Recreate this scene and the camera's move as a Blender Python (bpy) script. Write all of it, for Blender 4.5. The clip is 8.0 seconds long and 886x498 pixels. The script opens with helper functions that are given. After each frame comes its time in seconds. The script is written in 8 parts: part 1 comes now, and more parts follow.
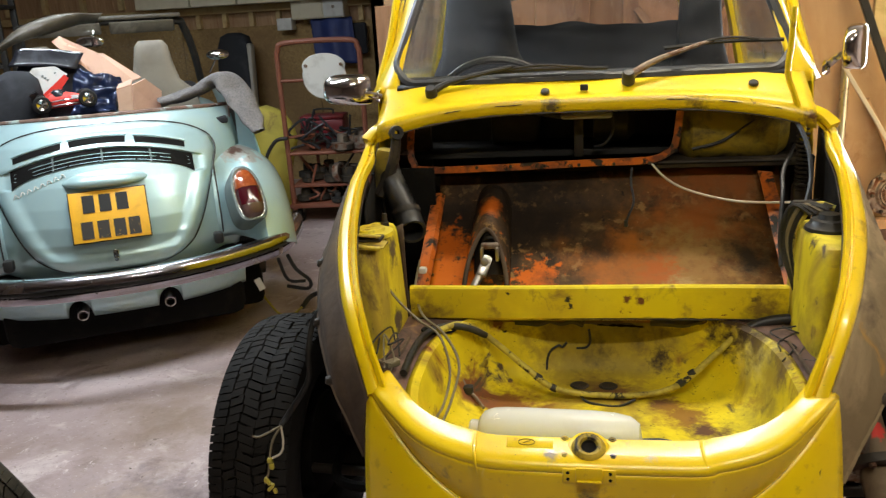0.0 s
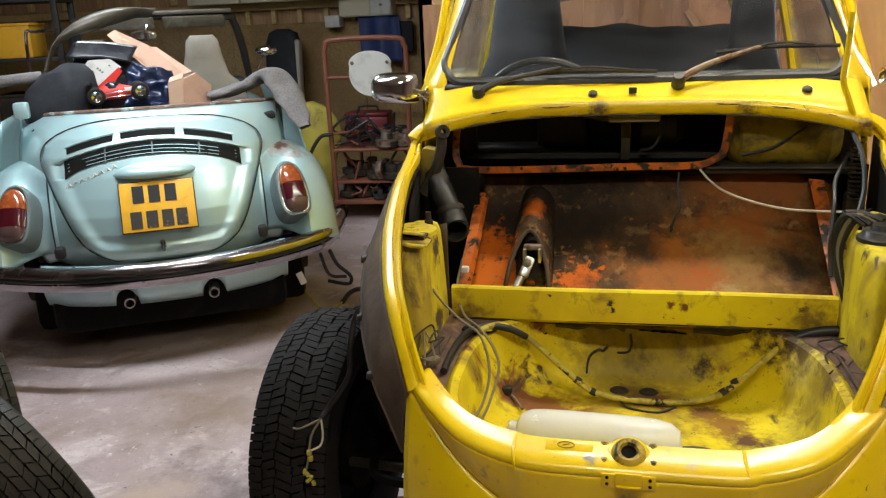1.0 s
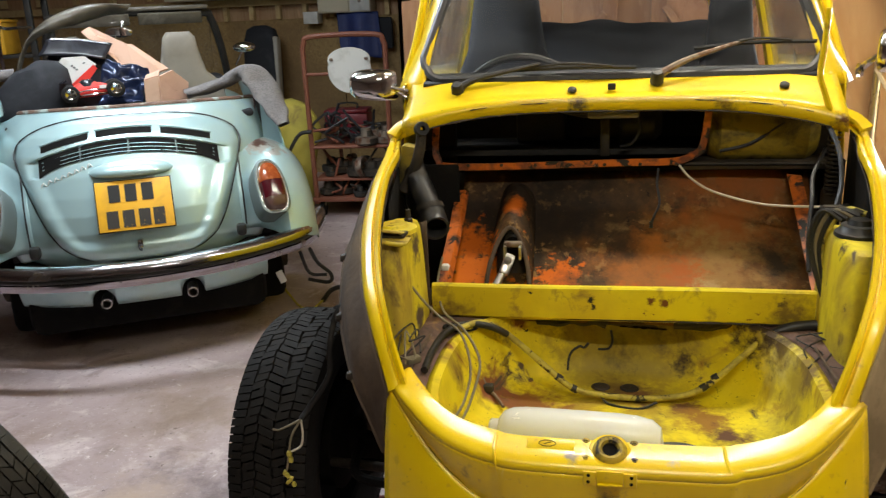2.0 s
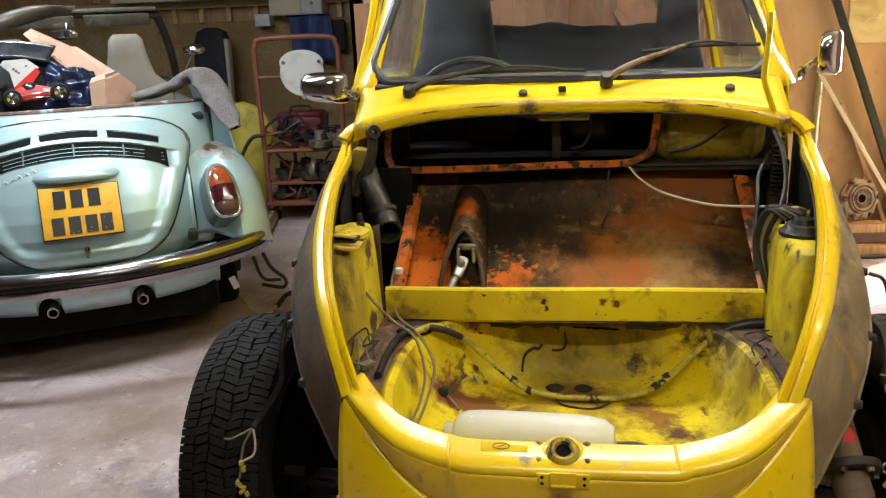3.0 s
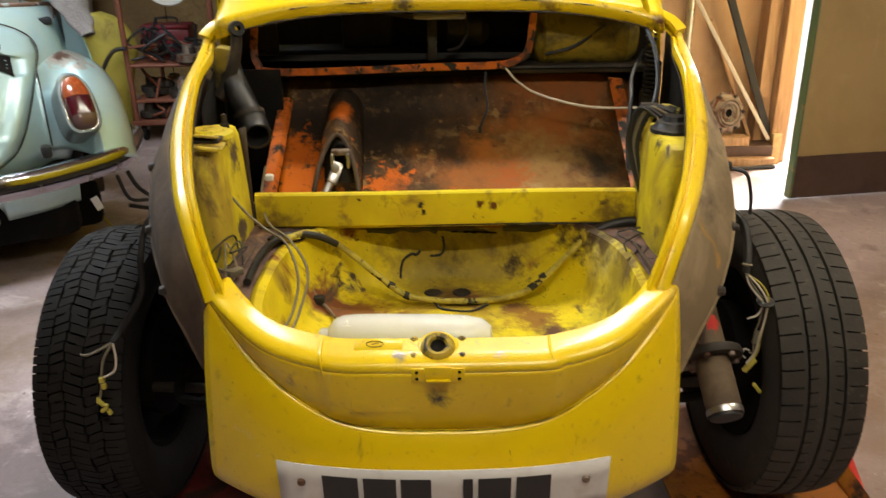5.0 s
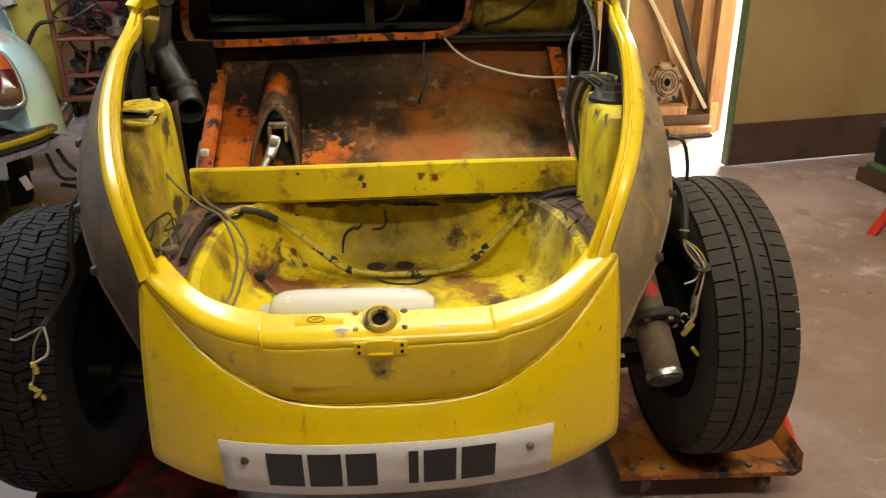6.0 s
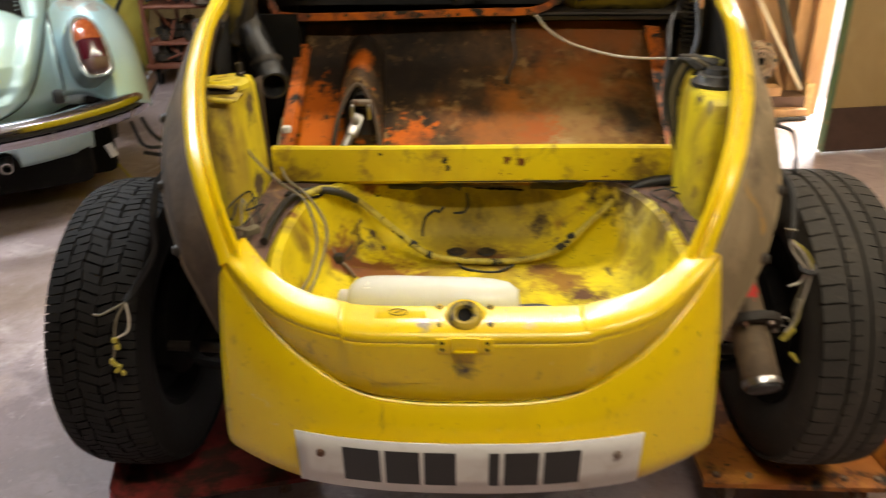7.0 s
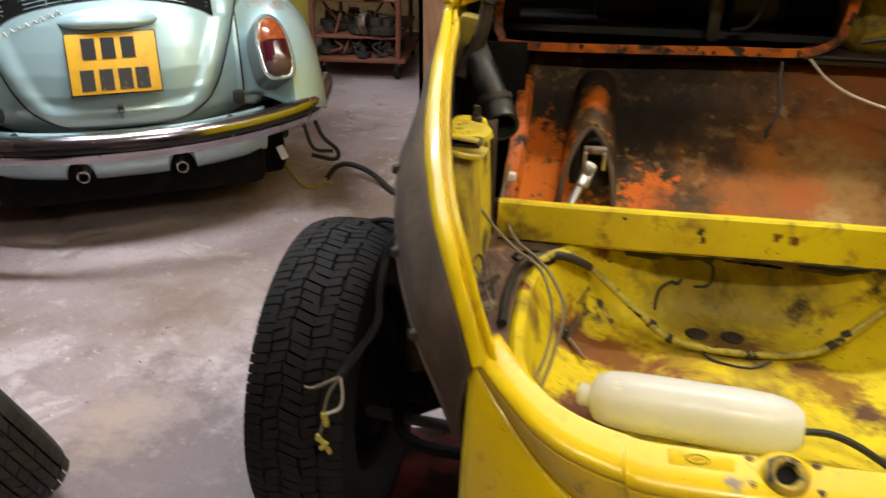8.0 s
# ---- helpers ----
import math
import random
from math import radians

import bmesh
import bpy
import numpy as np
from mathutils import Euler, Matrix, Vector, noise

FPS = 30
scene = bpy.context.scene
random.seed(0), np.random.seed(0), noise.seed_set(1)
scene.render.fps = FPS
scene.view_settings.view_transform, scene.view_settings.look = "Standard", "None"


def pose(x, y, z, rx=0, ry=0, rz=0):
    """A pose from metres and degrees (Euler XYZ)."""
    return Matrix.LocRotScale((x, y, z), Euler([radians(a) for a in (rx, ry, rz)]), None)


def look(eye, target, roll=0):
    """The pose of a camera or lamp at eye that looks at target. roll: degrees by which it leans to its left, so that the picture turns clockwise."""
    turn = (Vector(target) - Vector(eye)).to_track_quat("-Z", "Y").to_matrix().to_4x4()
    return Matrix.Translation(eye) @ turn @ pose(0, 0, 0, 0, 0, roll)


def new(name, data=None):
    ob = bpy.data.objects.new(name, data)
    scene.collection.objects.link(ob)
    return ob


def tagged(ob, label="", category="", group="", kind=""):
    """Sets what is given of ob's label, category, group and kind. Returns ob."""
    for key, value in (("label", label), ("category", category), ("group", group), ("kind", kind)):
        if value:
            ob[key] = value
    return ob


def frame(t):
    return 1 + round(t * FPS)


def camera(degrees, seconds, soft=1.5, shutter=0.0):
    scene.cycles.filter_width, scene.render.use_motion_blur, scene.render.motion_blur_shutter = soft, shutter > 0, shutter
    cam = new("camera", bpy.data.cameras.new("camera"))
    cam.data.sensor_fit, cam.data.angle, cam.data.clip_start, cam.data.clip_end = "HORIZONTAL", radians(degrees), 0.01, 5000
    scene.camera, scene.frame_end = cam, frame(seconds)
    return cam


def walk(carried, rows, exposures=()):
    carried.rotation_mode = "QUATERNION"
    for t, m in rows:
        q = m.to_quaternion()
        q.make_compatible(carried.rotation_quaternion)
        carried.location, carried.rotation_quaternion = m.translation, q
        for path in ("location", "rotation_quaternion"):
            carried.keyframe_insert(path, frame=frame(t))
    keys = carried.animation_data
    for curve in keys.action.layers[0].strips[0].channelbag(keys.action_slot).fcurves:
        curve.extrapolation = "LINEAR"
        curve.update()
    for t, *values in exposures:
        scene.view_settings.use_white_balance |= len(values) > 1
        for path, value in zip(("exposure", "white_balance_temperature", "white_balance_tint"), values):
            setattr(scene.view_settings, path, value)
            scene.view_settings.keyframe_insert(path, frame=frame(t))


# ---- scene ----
cam = camera(58.0, 8.0, soft=1.25, shutter=0.5)
PATH = [
    (0, (-0.035, 0.07, 1.372), (-0.345, 1.965, 0.81), -3.4),
    (0.5, (-0.038, 0.071, 1.374), (-0.403, 1.956, 0.813), -3.5),
    (1, (-0.044, 0.064, 1.374), (-0.449, 1.941, 0.815), -2.5),
    (1.5, (-0.049, 0.07, 1.373), (-0.461, 1.944, 0.809), -2.4),
    (1.7, (-0.047, 0.072, 1.374), (-0.443, 1.949, 0.807), -2.45),
    (3, (-0.034, 0.083, 1.374), (-0.288, 1.984, 0.806), -2.4),
    (3.5, (-0.036, 0.081, 1.369), (-0.26, 1.987, 0.807), -1.9),
    (4, (-0.032, 0.088, 1.364), (-0.222, 1.992, 0.781), -2.0),
    (4.5, (-0.021, 0.106, 1.321), (-0.105, 1.993, 0.663), -1.3),
    (5, (-0.013, 0.119, 1.306), (0.013, 1.975, 0.559), -0.8),
    (6.3, (0.001, 0.131, 1.299), (0.166, 1.948, 0.48), -0.5),
    (6.5, (0.003, 0.137, 1.303), (0.156, 1.95, 0.473), -0.6),
    (7, (-0.03, 0.197, 1.302), (-0.045, 1.998, 0.432), -0.6),
    (7.5, (-0.152, 0.347, 1.324), (-0.351, 2.118, 0.418), 1.5),
    (8, (-0.281, 0.442, 1.349), (-0.574, 2.205, 0.451), 0.5),
]
walk(cam, [(t, look(eye, target, roll)) for t, eye, target, roll in PATH], [(0, 1.06, 6480, 5), (4, 1.08, 6520, 6), (6.5, 1.22, 6700, 8), (7.0, 1.26, 6700, 8), (8, 1.16, 6600, 9)])

# ---- light ----
world = bpy.data.worlds.new("sky")
scene.world = world
world.use_nodes = True
wn = world.node_tree.nodes
sky = wn.new("ShaderNodeTexSky")
sky.sky_type, sky.sun_disc = "NISHITA", False
sky.sun_elevation, sky.sun_rotation = radians(46), radians(53)
world.node_tree.links.new(sky.outputs[0], wn["Background"].inputs[0])
wn["Background"].inputs[1].default_value = 0.12
SUN = Vector((-0.76, -0.58, -1.0))
sun = new("sun", bpy.data.lights.new("sun", "SUN"))
sun.data.energy, sun.data.angle, sun.data.color = 5.0, radians(0.5), (1.0, 0.95, 0.87)
sun.matrix_basis = look(-SUN * 20, (0, 0, 0))


def tube_lamp(x, y, z, turn, power, length=1.2, color=(1.0, 0.95, 0.88)):
    lamp = new("tube_lamp_light", bpy.data.lights.new("tube_lamp_light", "AREA"))
    lamp.data.shape, lamp.data.size, lamp.data.size_y = "RECTANGLE", 0.09, length
    lamp.data.energy, lamp.data.color = power, color
    lamp.matrix_basis = pose(x, y, z - 0.075, 0, 0, turn)
    return lamp


COOL, WARM = (0.83, 0.90, 1.0), (1.0, 0.90, 0.76)
LAMPS = [(-1.75, 2.65, 2.55, 90, 28, COOL), (-2.45, 4.1, 2.55, 100, 14, COOL), (0.35, 2.36, 2.55, 90, 14, WARM), (0.3, 0.25, 2.55, 90, 14, WARM), (2.0, 1.35, 2.55, 90, 10, (1.0, 0.87, 0.68))]
for x, y, z, turn, power, tint in LAMPS:
    tube_lamp(x, y, z, turn, power, 1.2, tint)


# the sky's light in the open doorway
skylight = new("doorway_sky_light", bpy.data.lights.new("doorway_sky_light", "AREA"))
skylight.data.shape, skylight.data.size, skylight.data.size_y = "RECTANGLE", 1.1, 2.0
skylight.data.energy, skylight.data.color = 95, (0.93, 0.96, 1.0)
skylight.matrix_basis = pose(2.64, 4.97, 1.08, -90, 0, 0)

# ---- materials ----
def mat(name, col, rough=0.5, metal=0.0, layers=(), bump=0.0, bscale=40.0, coat=0.0, rvar=0.0, stretch=(1, 1, 1), trans=0.0, ior=1.45, rand=0.0, spots=()):
    """layers: (colour, scale, from, to, roughness, detail, distortion) laid over one another where a noise exceeds from .. to."""
    m = bpy.data.materials.new(name)
    m.use_nodes = True
    nt = m.node_tree
    N, L = nt.nodes, nt.links
    b = N["Principled BSDF"]
    b.inputs["Base Color"].default_value = (*col, 1)
    b.inputs["Roughness"].default_value = rough
    b.inputs["Metallic"].default_value = metal
    b.inputs["Coat Weight"].default_value = coat
    b.inputs["Coat Roughness"].default_value = 0.08
    b.inputs["Transmission Weight"].default_value = trans
    b.inputs["IOR"].default_value = ior
    tc = N.new("ShaderNodeTexCoord")
    mp = N.new("ShaderNodeMapping")
    mp.inputs["Scale"].default_value = stretch
    L.new(tc.outputs["Object"], mp.inputs["Vector"])
    cs = rs = None
    if rand:
        oi = N.new("ShaderNodeObjectInfo")
        hv = N.new("ShaderNodeHueSaturation")
        mr = N.new("ShaderNodeMapRange")
        mr.inputs[3].default_value, mr.inputs[4].default_value = 1 - rand, 1 + rand
        L.new(oi.outputs["Random"], mr.inputs[0])
        hv.inputs["Color"].default_value = (*col, 1)
        L.new(mr.outputs[0], hv.inputs["Value"])
        cs = hv.outputs[0]
    for i, (c2, sc, lo, hi, r2, det, dist) in enumerate(layers):
        nz = N.new("ShaderNodeTexNoise")
        nz.inputs["Scale"].default_value = sc
        nz.inputs["Detail"].default_value = det
        nz.inputs["Roughness"].default_value = 0.62
        nz.inputs["Distortion"].default_value = dist
        off = N.new("ShaderNodeVectorMath")
        off.inputs[1].default_value = (3.1 * i + 0.7, 1.7 * i, 2.3 * i)
        L.new(mp.outputs[0], off.inputs[0])
        L.new(off.outputs[0], nz.inputs["Vector"])
        rp = N.new("ShaderNodeMapRange")
        rp.inputs[1].default_value, rp.inputs[2].default_value = lo, hi
        L.new(nz.outputs["Fac"], rp.inputs[0])
        mx = N.new("ShaderNodeMix")
        mx.data_type = "RGBA"
        L.new(rp.outputs[0], mx.inputs[0])
        if cs:
            L.new(cs, mx.inputs[6])
        else:
            mx.inputs[6].default_value = (*col, 1)
        mx.inputs[7].default_value = (*c2, 1)
        cs = mx.outputs[2]
        mr = N.new("ShaderNodeMix")
        L.new(rp.outputs[0], mr.inputs[0])
        if rs:
            L.new(rs, mr.inputs[2])
        else:
            mr.inputs[2].default_value = rough
        mr.inputs[3].default_value = r2
        rs = mr.outputs[0]
    for i, (c2, at, r, soft, sc) in enumerate(spots):
        dv = N.new("ShaderNodeVectorMath")
        dv.operation = "DISTANCE"
        dv.inputs[1].default_value = at
        L.new(tc.outputs["Object"], dv.inputs[0])
        nz = N.new("ShaderNodeTexNoise")
        nz.inputs["Scale"].default_value, nz.inputs["Detail"].default_value = sc, 9
        nz.inputs["Roughness"].default_value = 0.68
        L.new(tc.outputs["Object"], nz.inputs["Vector"])
        ad = N.new("ShaderNodeMath")
        ad.operation = "MULTIPLY_ADD"
        L.new(nz.outputs["Fac"], ad.inputs[0])
        ad.inputs[1].default_value = -5.0 * r
        L.new(dv.outputs["Value"], ad.inputs[2])
        rp = N.new("ShaderNodeMapRange")
        rp.inputs[1].default_value, rp.inputs[2].default_value = r * (1 + soft - 2.5), r * (1 - soft - 2.5)
        rp.inputs[4].default_value = 0.7 if r > 0.2 else 1.0
        L.new(ad.outputs[0], rp.inputs[0])
        mx = N.new("ShaderNodeMix")
        mx.data_type = "RGBA"
        L.new(rp.outputs[0], mx.inputs[0])
        if cs:
            L.new(cs, mx.inputs[6])
        else:
            mx.inputs[6].default_value = (*col, 1)
        mx.inputs[7].default_value = (*c2, 1)
        cs = mx.outputs[2]
    if cs:
        L.new(cs, b.inputs["Base Color"])
    if rs:
        L.new(rs, b.inputs["Roughness"])
    if bump:
        nz = N.new("ShaderNodeTexNoise")
        nz.inputs["Scale"].default_value, nz.inputs["Detail"].default_value = bscale, 6
        L.new(mp.outputs[0], nz.inputs["Vector"])
        bp = N.new("ShaderNodeBump")
        bp.inputs["Strength"].default_value, bp.inputs["Distance"].default_value = bump, 0.004
        L.new(nz.outputs["Fac"], bp.inputs["Height"])
        L.new(bp.outputs[0], b.inputs["Normal"])
    return m


def dull(m, level):
    m.node_tree.nodes["Principled BSDF"].inputs["Specular IOR Level"].default_value = level
    return m


RUST, DIRT, SOOT = (0.14, 0.045, 0.016), (0.09, 0.065, 0.04), (0.015, 0.013, 0.011)
M = {}
M["yellow"] = mat("yellow_paint", (0.80, 0.57, 0.004), 0.30, 0, [((0.72, 0.48, 0.004), 5, 0.45, 0.75, 0.38, 4, 0.3), (RUST, 9, 0.69, 0.73, 0.8, 8, 1.2), ((0.55, 0.33, 0.03), 60, 0.62, 0.8, 0.45, 3, 0), ((0.34, 0.21, 0.02), 13, 0.63, 0.74, 0.5, 9, 0.8), (SOOT, 48, 0.705, 0.735, 0.6, 5, 0.5), ((0.82, 0.66, 0.22), 24, 0.66, 0.76, 0.4, 6, 0.6)], 0.06, 60, 0.28, spots=[((0.30, 0.11, 0.014), (0.374, -0.054, 0.722), 0.0085, 0.4, 70), ((0.30, 0.11, 0.014), (0.365, -0.061, 0.711), 0.0101, 0.4, 70), ((0.30, 0.11, 0.014), (0.355, -0.069, 0.700), 0.0118, 0.4, 70), ((0.30, 0.11, 0.014), (0.346, -0.076, 0.688), 0.0074, 0.4, 70), ((0.30, 0.11, 0.014), (0.337, -0.084, 0.677), 0.0090, 0.4, 70), ((0.30, 0.11, 0.014), (0.327, -0.091, 0.666), 0.0106, 0.4, 70), ((0.30, 0.11, 0.014), (0.318, -0.099, 0.654), 0.0063, 0.4, 70), ((0.30, 0.11, 0.014), (0.308, -0.106, 0.643), 0.0079, 0.4, 70), ((0.30, 0.11, 0.014), (0.299, -0.114, 0.632), 0.0095, 0.4, 70), ((0.02, 0.015, 0.01), (-0.234, -0.096, 0.679), 0.0075, 0.3, 60), ((0.02, 0.015, 0.01), (-0.246, -0.094, 0.683), 0.006, 0.3, 60), ((0.30, 0.26, 0.20), (-0.062, -0.118, 0.700), 0.010, 0.5, 50), ((0.45, 0.40, 0.28), (0.085, -0.118, 0.700), 0.008, 0.5, 50), ((0.05, 0.035, 0.015), (-0.006, -0.142, 0.640), 0.012, 0.8, 50), ((0.12, 0.05, 0.015), (0.525, 0.77, 1.09), 0.022, 0.6, 40), ((0.10, 0.07, 0.02), (-0.09, 0.832, 1.135), 0.018, 0.6, 50), ((0.16, 0.10, 0.015), (0.27, 0.82, 1.12), 0.02, 0.7, 45), ((0.20, 0.13, 0.015), (-0.50, 0.76, 1.09), 0.03, 0.8, 40)])
M["well"] = mat("worn_yellow_paint", (0.74, 0.60, 0.014), 0.55, 0, [((0.58, 0.45, 0.014), 4, 0.42, 0.62, 0.6, 7, 0.6), ((0.74, 0.65, 0.12), 8, 0.62, 0.78, 0.55, 6, 0.6), ((0.26, 0.17, 0.03), 4.5, 0.54, 0.68, 0.7, 10, 1.0), ((0.22, 0.08, 0.03), 3.3, 0.58, 0.66, 0.75, 9, 1.6), (DIRT, 11, 0.61, 0.68, 0.8, 9, 0.8), (SOOT, 38, 0.67, 0.71, 0.7, 6, 0.3), (SOOT, 90, 0.68, 0.72, 0.7, 3, 0)], 0.15, 50, 0.0, spots=[((0.40, 0.29, 0.025), (0.02, 0.50, 0.52), 0.10, 0.6, 20), ((0.36, 0.27, 0.03), (0.05, 0.60, 0.60), 0.12, 0.6, 14), ((0.10, 0.05, 0.02), (0.015, 0.50, 0.52), 0.040, 0.5, 26), ((0.16, 0.08, 0.03), (0.06, 0.46, 0.52), 0.045, 0.6, 24), ((0.15, 0.07, 0.035), (0.16, 0.43, 0.52), 0.030, 0.5, 24), ((0.15, 0.07, 0.035), (0.21, 0.36, 0.52), 0.030, 0.5, 24), ((0.60, 0.52, 0.16), (0.33, 0.40, 0.67), 0.06, 0.6, 24), ((0.12, 0.075, 0.05), (0.375, 0.30, 0.67), 0.045, 0.5, 24), ((0.10, 0.065, 0.045), (0.37, 0.42, 0.67), 0.04, 0.5, 26), ((0.34, 0.26, 0.03), (0.34, 0.33, 0.60), 0.07, 0.9, 20), ((0.22, 0.09, 0.02), (-0.16, 0.40, 0.52), 0.055, 0.6, 22), ((0.28, 0.14, 0.02), (0.20, 0.37, 0.52), 0.045, 0.6, 24), ((0.18, 0.075, 0.04), (-0.23, 0.20, 0.54), 0.07, 0.4, 16), ((0.05, 0.03, 0.015), (0.33, 0.50, 0.68), 0.06, 0.5, 20), ((0.05, 0.03, 0.015), (-0.28, 0.55, 0.67), 0.05, 0.5, 20), ((0.16, 0.105, 0.03), (-0.06, 0.585, 0.655), 0.055, 0.9, 26), ((0.13, 0.085, 0.035), (0.13, 0.585, 0.66), 0.06, 0.9, 22), ((0.30, 0.22, 0.02), (0.0, 0.57, 0.58), 0.07, 0.9, 30), ((0.06, 0.04, 0.02), (0.17, 0.56, 0.565), 0.022, 0.7, 50), ((0.14, 0.10, 0.02), (0.02, 0.56, 0.575), 0.03, 0.8, 45), ((0.11, 0.05, 0.03), (0.24, 0.30, 0.52), 0.035, 0.6, 30)])
dull(M["well"], 0.3)
M["wing_yellow"] = mat("faded_yellow_wing_paint", (0.50, 0.42, 0.075), 0.5, 0, [((0.38, 0.31, 0.06), 4, 0.45, 0.65, 0.6, 7, 0.5), ((0.22, 0.16, 0.05), 9, 0.6, 0.72, 0.7, 8, 0.6)], 0.1, 40)
M["tower"] = mat("dusty_yellow_paint", (0.70, 0.58, 0.02), 0.45, 0, [((0.38, 0.27, 0.03), 8, 0.45, 0.62, 0.6, 8, 0.5), ((0.18, 0.12, 0.03), 7, 0.60, 0.66, 0.8, 10, 0.8), (DIRT, 14, 0.62, 0.67, 0.8, 9, 1), (SOOT, 40, 0.69, 0.72, 0.8, 6, 0.5)], 0.2, 60, stretch=(1, 1, 0.55), spots=[((0.07, 0.045, 0.035), (0.52, 0.38, 0.86), 0.022, 0.3, 40), ((0.07, 0.045, 0.035), (0.455, 0.40, 0.885), 0.016, 0.3, 40), ((0.10, 0.07, 0.045), (-0.430, 0.42, 0.70), 0.035, 0.3, 22), ((0.09, 0.06, 0.04), (-0.44, 0.45, 0.86), 0.03, 0.4, 30)])
M["beam"] = mat("flat_yellow_beam_paint", (0.72, 0.59, 0.012), 0.42, 0, [((0.60, 0.46, 0.012), 5, 0.42, 0.62, 0.5, 8, 0.4), ((0.30, 0.20, 0.03), 16, 0.56, 0.68, 0.6, 8, 0.4), (SOOT, 30, 0.665, 0.69, 0.7, 6, 0.3), (RUST, 19, 0.655, 0.69, 0.8, 7, 0.5)], 0.15, 60, spots=[(SOOT, (-0.045, 0.497, 0.738), 0.008, 0.3, 90), (SOOT, (-0.04, 0.497, 0.722), 0.006, 0.3, 90), (RUST, (0.085, 0.497, 0.737), 0.008, 0.4, 90), (RUST, (0.115, 0.497, 0.733), 0.009, 0.4, 90), (SOOT, (0.36, 0.50, 0.735), 0.008, 0.4, 80), ((0.20, 0.13, 0.02), (0.38, 0.50, 0.715), 0.03, 0.8, 40), ((0.22, 0.14, 0.02), (-0.38, 0.50, 0.70), 0.03, 0.8, 40)])
# stained primer; the first two spots paint the cowl's shade over the bulkhead's top
M["orange"] = mat("stained_orange_primer_shaded_top", (0.050, 0.026, 0.010), 0.62, 0, [((0.115, 0.055, 0.016), 4.0, 0.42, 0.56, 0.6, 10, 0.2), ((0.190, 0.074, 0.014), 3.2, 0.50, 0.60, 0.55, 12, 0.3), ((0.15, 0.092, 0.034), 11, 0.54, 0.62, 0.65, 9, 0.2), ((0.026, 0.016, 0.008), 2.6, 0.50, 0.60, 0.7, 12, 0.4), ((0.030, 0.018, 0.009), 6, 0.56, 0.63, 0.7, 11, 0.3), ((0.22, 0.125, 0.042), 24, 0.57, 0.64, 0.65, 8, 0.2), ((0.36, 0.20, 0.07), 70, 0.66, 0.71, 0.6, 6, 0), ((0.02, 0.012, 0.008), 40, 0.66, 0.70, 0.7, 6, 0)], 0.12, 60, spots=[((0.014, 0.009, 0.006), (-0.20, 0.95, 0.955), 0.17, 0.8, 9), ((0.016, 0.010, 0.006), (0.02, 0.98, 0.985), 0.10, 0.8, 10), ((0.26, 0.135, 0.034), (0.25, 0.70, 0.725), 0.10, 0.7, 26), ((0.36, 0.23, 0.09), (0.22, 0.68, 0.71), 0.03, 0.6, 60), ((0.24, 0.14, 0.04), (0.30, 0.80, 0.80), 0.08, 0.7, 26), ((0.30, 0.10, 0.014), (0.08, 0.70, 0.715), 0.075, 0.8, 18), ((0.22, 0.068, 0.012), (0.30, 0.90, 0.92), 0.13, 0.7, 14), ((0.54, 0.12, 0.006), (-0.13, 0.70, 0.72), 0.050, 0.25, 40), ((0.56, 0.13, 0.006), (-0.345, 0.69, 0.735), 0.088, 0.25, 40), ((0.50, 0.11, 0.006), (-0.365, 0.78, 0.80), 0.05, 0.4, 36), ((0.40, 0.10, 0.008), (0.03, 0.66, 0.69), 0.035, 0.5, 50), ((0.34, 0.09, 0.010), (0.17, 0.72, 0.73), 0.040, 0.6, 44), ((0.40, 0.09, 0.006), (-0.25, 0.80, 0.885), 0.024, 0.7, 30), ((0.30, 0.10, 0.014), (0.10, 0.78, 0.78), 0.045, 0.8, 24), ((0.026, 0.016, 0.008), (0.035, 0.78, 0.78), 0.034, 0.9, 12), ((0.026, 0.016, 0.008), (0.40, 0.76, 0.76), 0.05, 0.8, 12), ((0.05, 0.028, 0.012), (-0.06, 0.66, 0.69), 0.05, 0.7, 16)])
dull(M["orange"], 0.2)
M["orange_edge"] = mat("chipped_orange_paint", (0.50, 0.12, 0.014), 0.4, 0, [((0.17, 0.05, 0.02), 18, 0.46, 0.58, 0.6, 7, 0.4), (SOOT, 24, 0.55, 0.60, 0.7, 6, 0.3), ((0.45, 0.35, 0.28), 60, 0.70, 0.76, 0.6, 4, 0)], 0.2, 80)
M["brown"] = mat("mud_covered_steel", (0.075, 0.052, 0.036), 0.85, 0, [((0.13, 0.09, 0.055), 7, 0.45, 0.7, 0.9, 8, 0.6), ((0.05, 0.032, 0.022), 5, 0.5, 0.7, 0.9, 7, 0.5), ((0.26, 0.14, 0.03), 10, 0.68, 0.76, 0.8, 7, 0.8)], 0.5, 45)
M["brown_tan"] = mat("dried_mud_on_inner_wing", (0.20, 0.145, 0.075), 0.85, 0, [((0.30, 0.22, 0.12), 9, 0.45, 0.62, 0.9, 9, 0.5), ((0.10, 0.07, 0.04), 7, 0.52, 0.64, 0.9, 9, 0.5), ((0.36, 0.20, 0.04), 11, 0.64, 0.72, 0.8, 8, 0.6)], 0.7, 40)
